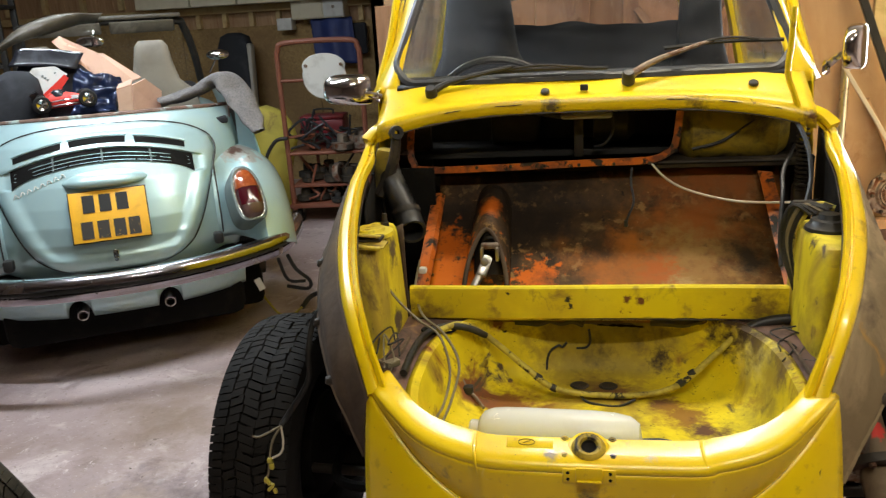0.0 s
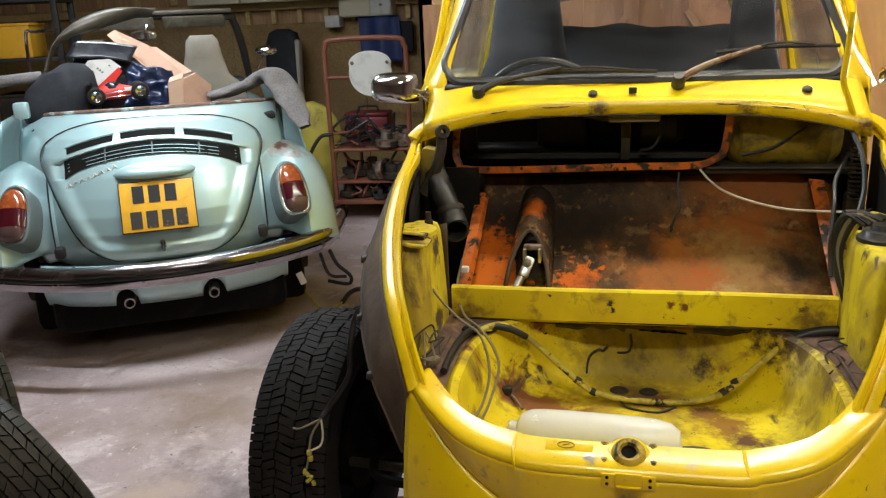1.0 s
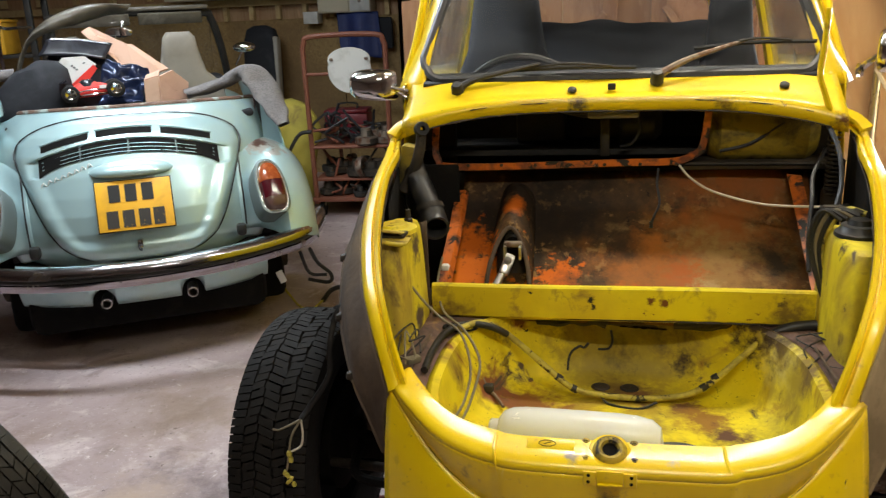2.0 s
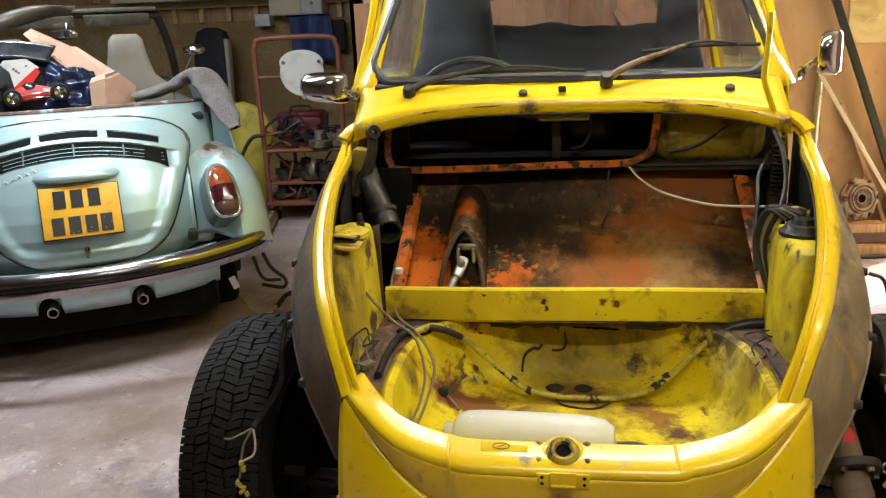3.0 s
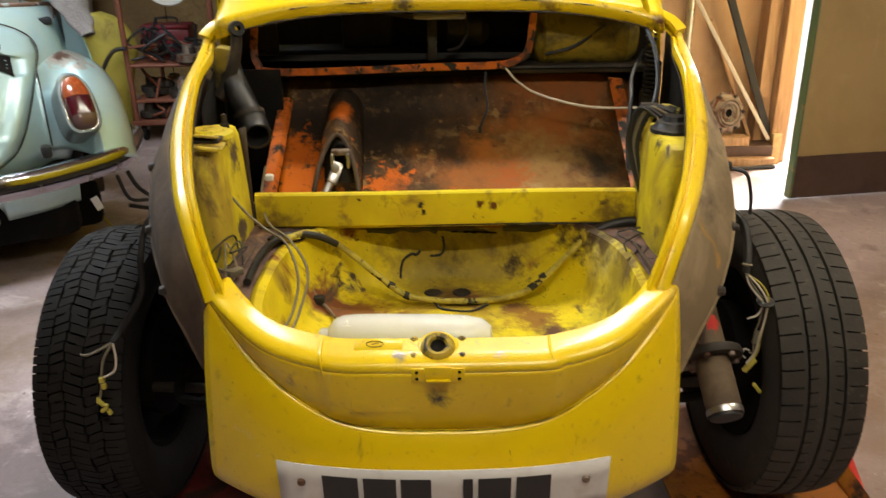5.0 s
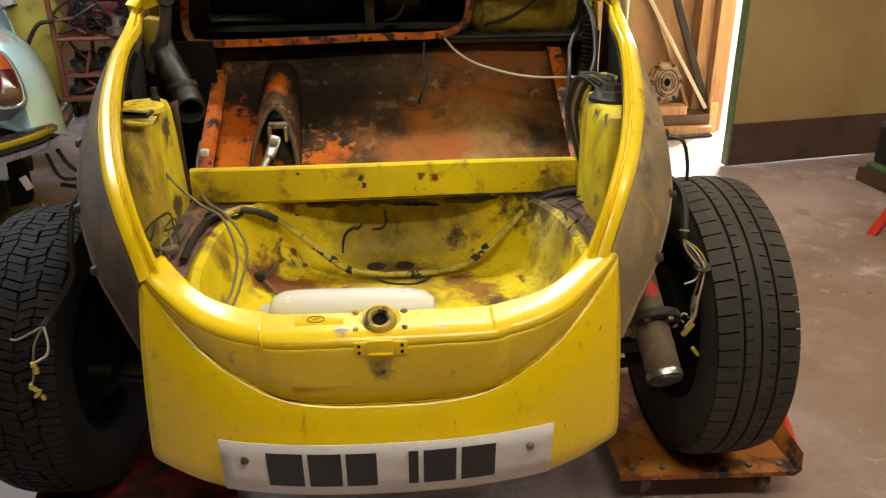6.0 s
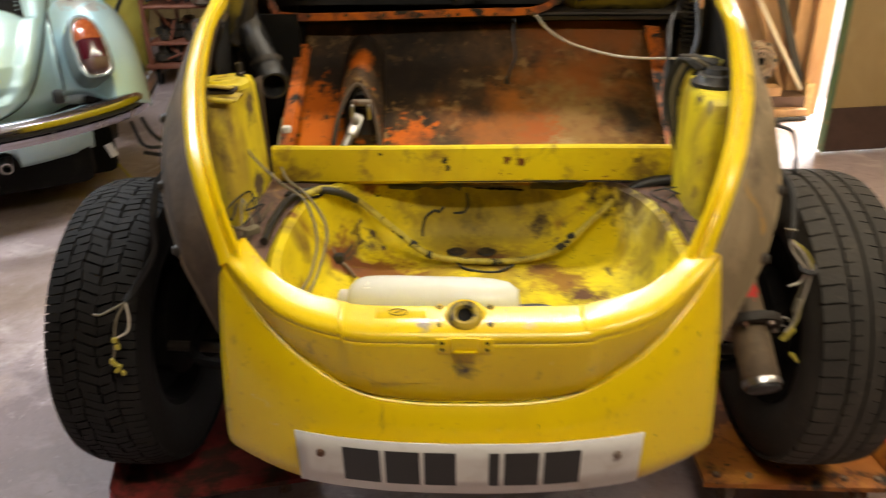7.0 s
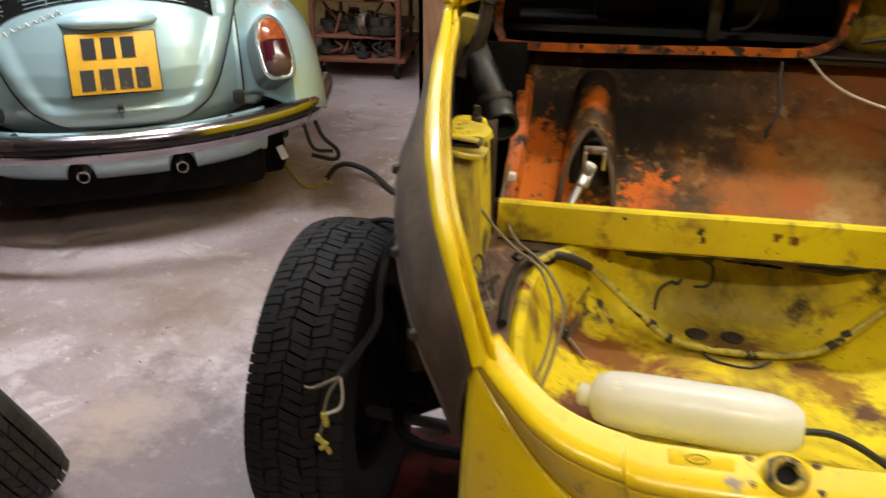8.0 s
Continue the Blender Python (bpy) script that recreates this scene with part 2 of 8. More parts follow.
M["brown_red"] = mat("mud_covered_tube_with_red_paint", (0.13, 0.09, 0.050), 0.7, 0, [((0.19, 0.13, 0.07), 7, 0.45, 0.7, 0.9, 8, 0.6), ((0.05, 0.032, 0.022), 5, 0.5, 0.7, 0.9, 7, 0.5)], 0.4, 45, spots=[((0.55, 0.03, 0.02), (0.497, 0.215, 0.625), 0.020, 0.3, 55), ((0.55, 0.03, 0.02), (0.515, 0.19, 0.60), 0.016, 0.3, 55)])
M["ledge"] = mat("rusty_purple_primer", (0.15, 0.085, 0.065), 0.8, 0, [((0.05, 0.032, 0.024), 12, 0.45, 0.65, 0.85, 8, 0.8), ((0.30, 0.18, 0.07), 14, 0.6, 0.7, 0.8, 7, 0.6)], 0.35, 60)
M["black"] = mat("black_metal", (0.018, 0.017, 0.016), 0.5, 0, [((0.04, 0.034, 0.028), 12, 0.45, 0.7, 0.7, 5, 0.3)], 0.1, 60)
M["grime"] = mat("greasy_dark_metal", (0.03, 0.024, 0.018), 0.6, 0.2, [((0.085, 0.06, 0.038), 14, 0.5, 0.7, 0.8, 7, 0.5)], 0.4, 60)
M["rubber"] = dull(mat("tyre_rubber", (0.012, 0.011, 0.0105), 0.74, 0, [((0.015, 0.013, 0.0115), 9, 0.45, 0.7, 0.85, 6, 0.4), ((0.030, 0.027, 0.025), 40, 0.62, 0.72, 0.95, 6, 0.3)], 0.3, 120), 0.25)
# lighter, warmer copy of the rubber: light on the right tyre put into colour
M["rubber_lit"] = dull(mat("lit_tyre_rubber", (0.034, 0.030, 0.025), 0.7, 0, [((0.056, 0.048, 0.038), 6, 0.45, 0.7, 0.8, 7, 0.4), ((0.085, 0.072, 0.058), 50, 0.60, 0.72, 0.95, 6, 0.3)], 0.3, 120), 0.35)
M["rubber_brown"] = mat("old_tyre_rubber", (0.020, 0.018, 0.014), 0.55, 0, [((0.042, 0.037, 0.026), 7, 0.45, 0.7, 0.8, 6, 0.4)], 0.15, 120)
M["hose"] = mat("dusty_hose_rubber", (0.012, 0.0115, 0.011), 0.42, 0, [((0.040, 0.035, 0.028), 20, 0.5, 0.7, 0.85, 6, 0.3)], 0.2, 90)
M["seal"] = mat("windscreen_seal_rubber", (0.025, 0.024, 0.024), 0.45, 0, [((0.07, 0.066, 0.06), 18, 0.55, 0.75, 0.7, 5, 0.3)])
M["chrome"] = mat("chrome", (0.75, 0.75, 0.76), 0.12, 1.0, [((0.45, 0.42, 0.38), 30, 0.6, 0.75, 0.35, 5, 0.3)])
M["bumper"] = mat("pitted_chrome", (0.42, 0.395, 0.43), 0.16, 1.0, [((0.34, 0.28, 0.22), 12, 0.52, 0.72, 0.4, 8, 0.6), ((0.10, 0.07, 0.05), 70, 0.66, 0.72, 0.6, 5, 0)])
M["steel"] = mat("bright_steel", (0.62, 0.61, 0.58), 0.33, 1.0, [((0.3, 0.26, 0.22), 30, 0.55, 0.7, 0.5, 5, 0.3)])
M["dull_steel"] = mat("dull_rusted_steel", (0.25, 0.2, 0.16), 0.55, 0.7, [(RUST, 20, 0.5, 0.65, 0.8, 8, 0.6)], 0.3, 80)
M["plate_white"] = mat("white_plate", (0.72, 0.70, 0.66), 0.35, 0, [((0.55, 0.50, 0.43), 16, 0.55, 0.8, 0.5, 6, 0.4)])
M["plate_yellow"] = mat("yellow_plate", (0.80, 0.42, 0.03), 0.4, 0, [((0.62, 0.32, 0.03), 14, 0.5, 0.75, 0.5, 6, 0.4)])
M["ink"] = mat("black_characters", (0.02, 0.02, 0.02), 0.45)
M["worn_ink"] = mat("worn_characters", (0.03, 0.025, 0.02), 0.5, 0, [((0.40, 0.22, 0.03), 60, 0.62, 0.70, 0.5, 6, 0.4)])
M["teal"] = mat("pale_teal_metallic_paint", (0.46, 0.64, 0.66), 0.31, 0.40, [((0.53, 0.66, 0.58), 2.2, 0.5, 0.75, 0.32, 3, 0.4), ((0.39, 0.58, 0.615), 6, 0.5, 0.75, 0.38, 6, 0.3)], 0.02, 60, 0.5)
# near-black for black parts; in arches, gaps and hollows it stands for shade
M["shade_black"] = dull(mat("matt_black_parts_and_shade", (0.006, 0.0055, 0.005), 0.85, 0, [((0.014, 0.012, 0.010), 14, 0.5, 0.7, 0.9, 6, 0.4)], 0.2, 60), 0.15)
M["hood_vinyl"] = mat("clouded_hood_vinyl", (0.085, 0.072, 0.052), 0.35, 0, [((0.16, 0.14, 0.11), 5, 0.48, 0.66, 0.3, 6, 1.0), ((0.05, 0.042, 0.03), 8, 0.5, 0.7, 0.45, 6, 0.6)], 0.15, 12)
M["pink_card"] = mat("pale_pink_brown_cardboard", (0.66, 0.42, 0.31), 0.75, 0, [((0.56, 0.34, 0.24), 5, 0.45, 0.7, 0.8, 6, 0.3), ((0.42, 0.25, 0.17), 26, 0.64, 0.72, 0.8, 5, 0.4)], 0.08, 40)
M["carton_black"] = mat("glossy_printed_carton", (0.014, 0.014, 0.018), 0.22, 0, [((0.030, 0.032, 0.042), 9, 0.5, 0.7, 0.3, 6, 0.6), ((0.10, 0.11, 0.13), 30, 0.68, 0.73, 0.3, 5, 0.3)], 0.25, 20)
M["plank_brown"] = mat("reddish_brown_plank", (0.36, 0.19, 0.10), 0.65, 0, [((0.25, 0.12, 0.06), 5, 0.42, 0.65, 0.7, 8, 0.8), ((0.45, 0.27, 0.15), 9, 0.58, 0.74, 0.65, 7, 0.5), ((0.12, 0.06, 0.03), 24, 0.68, 0.73, 0.7, 5, 0.3)], 0.15, 45, stretch=(1.6, 1.6, 0.4), rand=0.18)
M["latch_paint"] = mat("worn_yellow_over_black_rubber", (0.42, 0.30, 0.03), 0.5, 0, [((0.025, 0.022, 0.018), 26, 0.46, 0.54, 0.6, 7, 0.8), ((0.16, 0.11, 0.03), 50, 0.5, 0.62, 0.6, 5, 0.4)], 0.4, 90)
M["teal_rust"] = mat("rusted_body_edge", (0.17, 0.10, 0.075), 0.75, 0, [((0.34, 0.40, 0.38), 10, 0.55, 0.62, 0.5, 8, 0.8), ((0.09, 0.05, 0.035), 16, 0.5, 0.7, 0.9, 7, 0.4)], 0.3, 70)
M["amber"] = mat("amber_lens", (0.27, 0.055, 0.014), 0.15, 0, [((0.38, 0.10, 0.03), 60, 0.5, 0.7, 0.2, 2, 0)], coat=0.6)
M["red_lens"] = mat("red_lens", (0.055, 0.004, 0.008), 0.18, coat=0.3)
M["clear_lens"] = mat("smoked_lens", (0.10, 0.055, 0.05), 0.2, coat=0.6)
M["grey_trim"] = mat("grey_lamp_surround", (0.14, 0.17, 0.17), 0.4, 0.3)
# stains, plus shade painted as spots at (-1.12, 1.68) and (-1.5, 2.55)
M["concrete"] = mat("stained_concrete_painted_shade", (0.37, 0.282, 0.276), 0.55, 0, [((0.500, 0.404, 0.401), 0.8, 0.44, 0.60, 0.6, 7, 0.3), ((0.270, 0.188, 0.148), 1.2, 0.53, 0.66, 0.42, 9, 0.4), ((0.560, 0.470, 0.458), 6, 0.55, 0.66, 0.65, 11, 0.6), ((0.240, 0.174, 0.158), 4, 0.58, 0.68, 0.42, 11, 0.5), ((0.620, 0.526, 0.516), 22, 0.63, 0.69, 0.7, 8, 1.2), ((0.300, 0.235, 0.220), 48, 0.60, 0.66, 0.6, 6, 0.3), ((0.090, 0.066, 0.057), 26, 0.715, 0.735, 0.6, 3, 0), ((0.560, 0.470, 0.458), 75, 0.62, 0.70, 0.7, 5, 0.4), ((0.250, 0.188, 0.172), 95, 0.64, 0.72, 0.6, 5, 0.4)], 0.5, 45, spots=[((0.130, 0.089, 0.090), (-1.12, 1.68, 0), 0.46, 0.25, 2.2), ((0.210, 0.136, 0.091), (1.35, 1.85, 0), 0.55, 0.9, 3), ((0.250, 0.174, 0.124), (-1.5, 2.55, 0), 0.22, 0.9, 5), ((0.420, 0.310, 0.248), (-1.40, 1.95, 0), 0.10, 0.9, 9), ((0.250, 0.164, 0.115), (1.5, 2.2, 0), 0.28, 0.9, 4), ((0.240, 0.160, 0.115), (2.2, 3.0, 0), 0.20, 0.9, 6)])
M["teal_wing"] = mat("rust_patched_teal_paint", (0.46, 0.64, 0.66), 0.31, 0.40, [((0.53, 0.66, 0.58), 2.2, 0.5, 0.75, 0.32, 3, 0.4), ((0.39, 0.58, 0.615), 6, 0.5, 0.75, 0.38, 6, 0.3)], 0.02, 60, 0.5, spots=[((0.44, 0.42, 0.38), (0.57, 0.36, 0.875), 0.10, 0.25, 14), ((0.14, 0.07, 0.05), (0.55, 0.33, 0.885), 0.062, 0.3, 18), ((0.12, 0.07, 0.04), (0.60, 0.62, 0.86), 0.06, 0.3, 18)])
M["pale_sheet"] = mat("pale_stained_board", (0.55, 0.44, 0.23), 0.65, 0, [((0.38, 0.29, 0.13), 4, 0.45, 0.62, 0.7, 8, 0.8), ((0.66, 0.57, 0.36), 9, 0.58, 0.7, 0.65, 7, 0.6), ((0.16, 0.12, 0.06), 7, 0.64, 0.74, 0.7, 7, 0.8)], 0.1, 50)
# grimy yellow for dirty fittings, and for shade on the air box
M["dirty_shaded_yellow"] = mat("grimy_and_shaded_yellow_paint", (0.27, 0.20, 0.02), 0.6, 0, [((0.06, 0.045, 0.02), 16, 0.45, 0.65, 0.8, 7, 0.4)], 0.2, 70)
M["osb"] = mat("strand_board", (0.33, 0.21, 0.08), 0.7, 0, [((0.23, 0.14, 0.05), 14, 0.45, 0.65, 0.75, 6, 2.5), ((0.42, 0.29, 0.12), 22, 0.55, 0.7, 0.7, 5, 2.5), ((0.20, 0.12, 0.05), 1.5, 0.5, 0.75, 0.75, 5, 0.3)], 0.25, 30)
M["ply"] = mat("stained_plywood", (0.47, 0.305, 0.165), 0.6, 0, [((0.40, 0.225, 0.105), 3, 0.42, 0.68, 0.65, 7, 1.2), ((0.53, 0.37, 0.215), 5, 0.55, 0.75, 0.6, 6, 1.5), ((0.30, 0.15, 0.06), 9, 0.62, 0.74, 0.7, 8, 0.8), ((0.16, 0.08, 0.03), 26, 0.69, 0.74, 0.7, 5, 0.3)], 0.12, 40, stretch=(1, 1, 0.5))
M["timber"] = mat("sawn_timber", (0.43, 0.265, 0.14), 0.65, 0, [((0.30, 0.165, 0.08), 12, 0.4, 0.65, 0.7, 6, 0.8), ((0.60, 0.38, 0.20), 20, 0.6, 0.75, 0.65, 5, 0.5)], 0.15, 50, stretch=(2.5, 2.5, 0.25), rand=0.15)
M["timber_pale"] = mat("pale_timber", (0.52, 0.38, 0.18), 0.65, 0, [((0.40, 0.26, 0.11), 12, 0.45, 0.65, 0.7, 6, 0.8)], 0.15, 50, rand=0.15)
M["greywood"] = mat("grey_weathered_board", (0.36, 0.27, 0.22), 0.7, 0, [((0.25, 0.17, 0.13), 6, 0.4, 0.65, 0.75, 7, 0.8), ((0.46, 0.38, 0.33), 10, 0.58, 0.75, 0.7, 6, 0.5)], 0.15, 50, stretch=(2.5, 2.5, 0.3))
M["door"] = mat("tan_painted_board", (0.45, 0.325, 0.145), 0.5, 0, [((0.38, 0.265, 0.11), 2.5, 0.42, 0.68, 0.55, 6, 0.5), ((0.48, 0.36, 0.18), 8, 0.6, 0.75, 0.5, 6, 0.5), ((0.16, 0.09, 0.04), 22, 0.72, 0.76, 0.7, 4, 0)], 0.06, 60)
M["kick"] = mat("brown_kick_board", (0.095, 0.055, 0.04), 0.5, 0, [((0.06, 0.035, 0.026), 5, 0.45, 0.7, 0.6, 6, 0.5), ((0.20, 0.15, 0.12), 30, 0.70, 0.74, 0.7, 4, 0)], 0.1, 60)
M["green_edge"] = mat("green_edge_paint", (0.10, 0.17, 0.09), 0.5, 0, [((0.25, 0.2, 0.1), 12, 0.6, 0.7, 0.6, 5, 0.3)])
M["trolley"] = mat("faded_red_frame_paint", (0.20, 0.065, 0.036), 0.5, 0, [((0.20, 0.075, 0.045), 14, 0.45, 0.65, 0.7, 7, 0.5), (RUST, 30, 0.62, 0.7, 0.85, 6, 0.5)], 0.15, 80)
M["red"] = mat("red_enamel", (0.17, 0.012, 0.02), 0.4, 0, [((0.15, 0.015, 0.018), 6, 0.5, 0.7, 0.5, 5, 0.3)])
M["dolly"] = mat("worn_orange_dolly_paint", (0.36, 0.12, 0.018), 0.55, 0, [((0.46, 0.19, 0.02), 9, 0.5, 0.62, 0.5, 9, 0.1), ((0.15, 0.055, 0.025), 12, 0.52, 0.60, 0.8, 10, 0.1), (SOOT, 7, 0.54, 0.62, 0.7, 10, 0.15), ((0.05, 0.035, 0.02), 30, 0.6, 0.66, 0.7, 8, 0.1)], 0.25, 60)
M["cream"] = mat("cream_enamel", (0.62, 0.56, 0.42), 0.4, 0, [((0.50, 0.44, 0.32), 8, 0.5, 0.75, 0.5, 5, 0.3)])
M["white"] = mat("white_plastic", (0.62, 0.61, 0.58), 0.45, 0, [((0.45, 0.43, 0.40), 10, 0.5, 0.75, 0.6, 5, 0.3)])
M["blue"] = mat("blue_sheet", (0.018, 0.03, 0.12), 0.6, 0, [((0.03, 0.05, 0.18), 6, 0.45, 0.7, 0.6, 5, 0.5)], 0.3, 15)
M["bottle"] = mat("milky_plastic_bottle", (0.84, 0.86, 0.82), 0.24, 0, [((0.76, 0.75, 0.64), 8, 0.5, 0.75, 0.3, 5, 0.3), ((0.50, 0.44, 0.26), 26, 0.66, 0.76, 0.4, 5, 0.4)], 0.05, 14, trans=0.30, ior=1.4)
M["card"] = mat("brown_cardboard", (0.56, 0.36, 0.25), 0.75, 0, [((0.46, 0.28, 0.18), 5, 0.45, 0.7, 0.8, 5, 0.3)], 0.08, 40)
M["vinyl"] = mat("beige_grey_vinyl", (0.30, 0.27, 0.22), 0.5, 0, [((0.24, 0.21, 0.17), 6, 0.45, 0.7, 0.55, 5, 0.3)], 0.08, 120)
M["cover"] = mat("grey_woven_cloth", (0.17, 0.155, 0.15), 0.85, 0, [((0.11, 0.10, 0.10), 160, 0.45, 0.6, 0.9, 2, 0), ((0.22, 0.2, 0.19), 8, 0.5, 0.75, 0.9, 5, 0.3)], 0.8, 180)
M["blackcloth"] = mat("black_cloth", (0.012, 0.0125, 0.016), 0.8, 0, [((0.026, 0.027, 0.034), 7, 0.5, 0.7, 0.8, 6, 0.4)], 0.3, 20)
M["carton_blue"] = mat("dark_blue_foil", (0.012, 0.018, 0.045), 0.18, 0.3, [((0.03, 0.045, 0.11), 10, 0.48, 0.62, 0.25, 6, 0.8)], 0.3, 25)
M["dash"] = mat("dark_padding", (0.022, 0.022, 0.025), 0.6, 0, [((0.05, 0.05, 0.052), 6, 0.5, 0.75, 0.7, 6, 0.4)], 0.1, 60)
M["wire_y"] = mat("yellow_sleeving", (0.50, 0.42, 0.06), 0.5, 0, [((0.28, 0.22, 0.06), 30, 0.5, 0.65, 0.6, 4, 0.3)])
M["wire_p"] = mat("painted_wiring_loom", (0.50, 0.42, 0.06), 0.5, 0, [((0.30, 0.24, 0.04), 30, 0.45, 0.6, 0.6, 6, 0.4), (SOOT, 26, 0.57, 0.61, 0.6, 7, 0.6)], 0.4, 80)
M["wire_g"] = mat("grey_tubing", (0.19, 0.16, 0.10), 0.5, 0, [((0.18, 0.16, 0.11), 20, 0.45, 0.65, 0.6, 4, 0.3)])
M["wire_w"] = mat("cream_cable", (0.58, 0.52, 0.42), 0.5)
M["wire_b"] = mat("black_cable", (0.02, 0.02, 0.022), 0.45)
M["glass"] = mat("windscreen_glass", (0.93, 0.96, 0.95), 0.02, 0, trans=1.0, ior=1.1)
nt = M["glass"].node_tree
gb, go = nt.nodes["Principled BSDF"], nt.nodes["Material Output"]
dust = nt.nodes.new("ShaderNodeBsdfDiffuse")
dust.inputs["Color"].default_value = (0.42, 0.45, 0.52, 1)
dn = nt.nodes.new("ShaderNodeTexNoise")
dn.inputs["Scale"].default_value, dn.inputs["Detail"].default_value = 5.0, 8
dr = nt.nodes.new("ShaderNodeMapRange")
dr.inputs[1].default_value, dr.inputs[2].default_value, dr.inputs[3].default_value, dr.inputs[4].default_value = 0.35, 0.75, 0.012, 0.075
dm = nt.nodes.new("ShaderNodeMixShader")
nt.links.new(dn.outputs["Fac"], dr.inputs[0])
nt.links.new(dr.outputs[0], dm.inputs[0])
nt.links.new(gb.outputs[0], dm.inputs[1])
nt.links.new(dust.outputs[0], dm.inputs[2])
nt.links.new(dm.outputs[0], go.inputs["Surface"])
# dim side glass with darker upright streaks
M["side_glass"] = mat("streaked_side_glass", (0.62, 0.60, 0.56), 0.08, 0, [((0.30, 0.27, 0.23), 6, 0.45, 0.7, 0.3, 7, 0.8)], trans=0.82, ior=1.1, stretch=(3, 3, 0.5))
M["dolly_red"] = mat("worn_dark_red_dolly_paint", (0.20, 0.022, 0.020), 0.55, 0, [((0.30, 0.04, 0.035), 9, 0.5, 0.62, 0.5, 9, 0.1), ((0.06, 0.03, 0.02), 10, 0.50, 0.60, 0.8, 10, 0.1), (SOOT, 7, 0.54, 0.62, 0.7, 10, 0.15)], 0.15, 60)
M["redpaint"] = mat("red_paint_daub", (0.55, 0.03, 0.02), 0.5)
M["ceiling"] = mat("ceiling_board", (0.38, 0.33, 0.27), 0.8, 0, [((0.28, 0.23, 0.18), 2, 0.45, 0.7, 0.85, 5, 0.3)])
M["outside"] = mat("pale_outside_paving", (0.55, 0.53, 0.50), 0.8, 0, [((0.42, 0.40, 0.38), 3, 0.45, 0.7, 0.85, 6, 0.3)])
lm = bpy.data.materials.new("lit_tube")
lm.use_nodes = True
lm.node_tree.nodes["Principled BSDF"].inputs["Emission Color"].default_value = (1.0, 0.94, 0.85, 1)
lm.node_tree.nodes["Principled BSDF"].inputs["Emission Strength"].default_value = 6.0
M["lit"] = lm


# ---- mesh helpers ----
def part(name, bm, material, parent=None, label="", smooth=True, solid=0.0, bevel=0.0):
    bmesh.ops.recalc_face_normals(bm, faces=bm.faces[:])
    me = bpy.data.meshes.new(name)
    bm.to_mesh(me)
    bm.free()
    me.materials.append(M[material])
    if smooth:
        me.shade_smooth()
        me.set_sharp_from_angle(angle=radians(38))
    ob = new(name, me)
    ob.parent = parent
    if label:
        ob["label"] = label
    if solid:
        md = ob.modifiers.new("solid", "SOLIDIFY")
        md.thickness, md.offset = solid, 0
    if bevel:
        md = ob.modifiers.new("bevel", "BEVEL")
        md.width, md.segments, md.limit_method = bevel, 2, "ANGLE"
    return ob


def thing(name, label, category, m=None, group="", kind=""):
    ob = new(name)
    ob.empty_display_size = 0.05
    if m is not None:
        ob.matrix_basis = m
    return tagged(ob, label, category, group, kind)


def solo(name, bm, material, label, category, m=None, group="", kind="", **kw):
    ob = part(name, bm, material, **kw)
    if m is not None:
        ob.matrix_basis = m
    return tagged(ob, label, category, group, kind)


def box(c, s, bevel=0.0, m=None, bm=None):
    bm = bm or bmesh.new()
    r = bmesh.ops.create_cube(bm, size=1)
    vs = r["verts"]
    bmesh.ops.scale(bm, vec=s, verts=vs)
    if bevel:
        es = list({e for v in vs for e in v.link_edges})
        r2 = bmesh.ops.bevel(bm, geom=es, offset=min(bevel, 0.45 * min(s)), segments=2, affect="EDGES", profile=0.5)
        vs = list({v for f in r2["faces"] for v in f.verts} | {v for v in vs if v.is_valid})
    t = Matrix.Translation(c)
    if m is not None:
        t = t @ m
    bmesh.ops.transform(bm, matrix=t, verts=vs)
    return bm


def loft(rings, closed=True, caps=True, bm=None):
    bm = bm or bmesh.new()
    vv = [[bm.verts.new(p) for p in ring] for ring in rings]
    n = len(rings[0])
    for a, b in zip(vv, vv[1:]):
        for i in range(n if closed else n - 1):
            j = (i + 1) % n
            bm.faces.new((a[i], a[j], b[j], b[i]))
    if caps and closed:
        bm.faces.new(vv[0][::-1])
        bm.faces.new(vv[-1])
    return bm


def grid(fn, nu, nv, bm=None):
    """fn(u, v) with u and v from 0 to 1."""
    return loft([[fn(i / nu, j / nv) for i in range(nu + 1)] for j in range(nv + 1)], False, False, bm)


def spline(pts, k=6):
    pts = [Vector(p) for p in pts]
    if len(pts) < 3:
        return pts
    ext = [2 * pts[0] - pts[1]] + pts + [2 * pts[-1] - pts[-2]]
    out = []
    for a, b, c, d in zip(ext, ext[1:], ext[2:], ext[3:]):
        for i in range(k):
            t = i / k
            out.append(0.5 * (2 * b + (c - a) * t + (2 * a - 5 * b + 4 * c - d) * t * t + (3 * b - a - 3 * c + d) * t ** 3))
    out.append(pts[-1])
    return out


def tube(pts, r, n=8, k=6, bm=None, caps=True):
    ps = spline(pts, k) if k else [Vector(p) for p in pts]
    rs = r if callable(r) else (lambda s: r)
    rings = []
    up = None
    for i, p in enumerate(ps):
        t = (ps[min(i + 1, len(ps) - 1)] - ps[max(i - 1, 0)]).normalized()
        if up is None:
            up = Vector((0, 0, 1)) if abs(t.z) < 0.9 else Vector((0, 1, 0))
        side = t.cross(up).normalized()
        up = side.cross(t).normalized()
        q = rs(i / (len(ps) - 1))
        rings.append([p + q * (math.cos(a) * side + math.sin(a) * up) for a in (2 * math.pi * j / n for j in range(n))])
    return loft(rings, True, caps, bm)


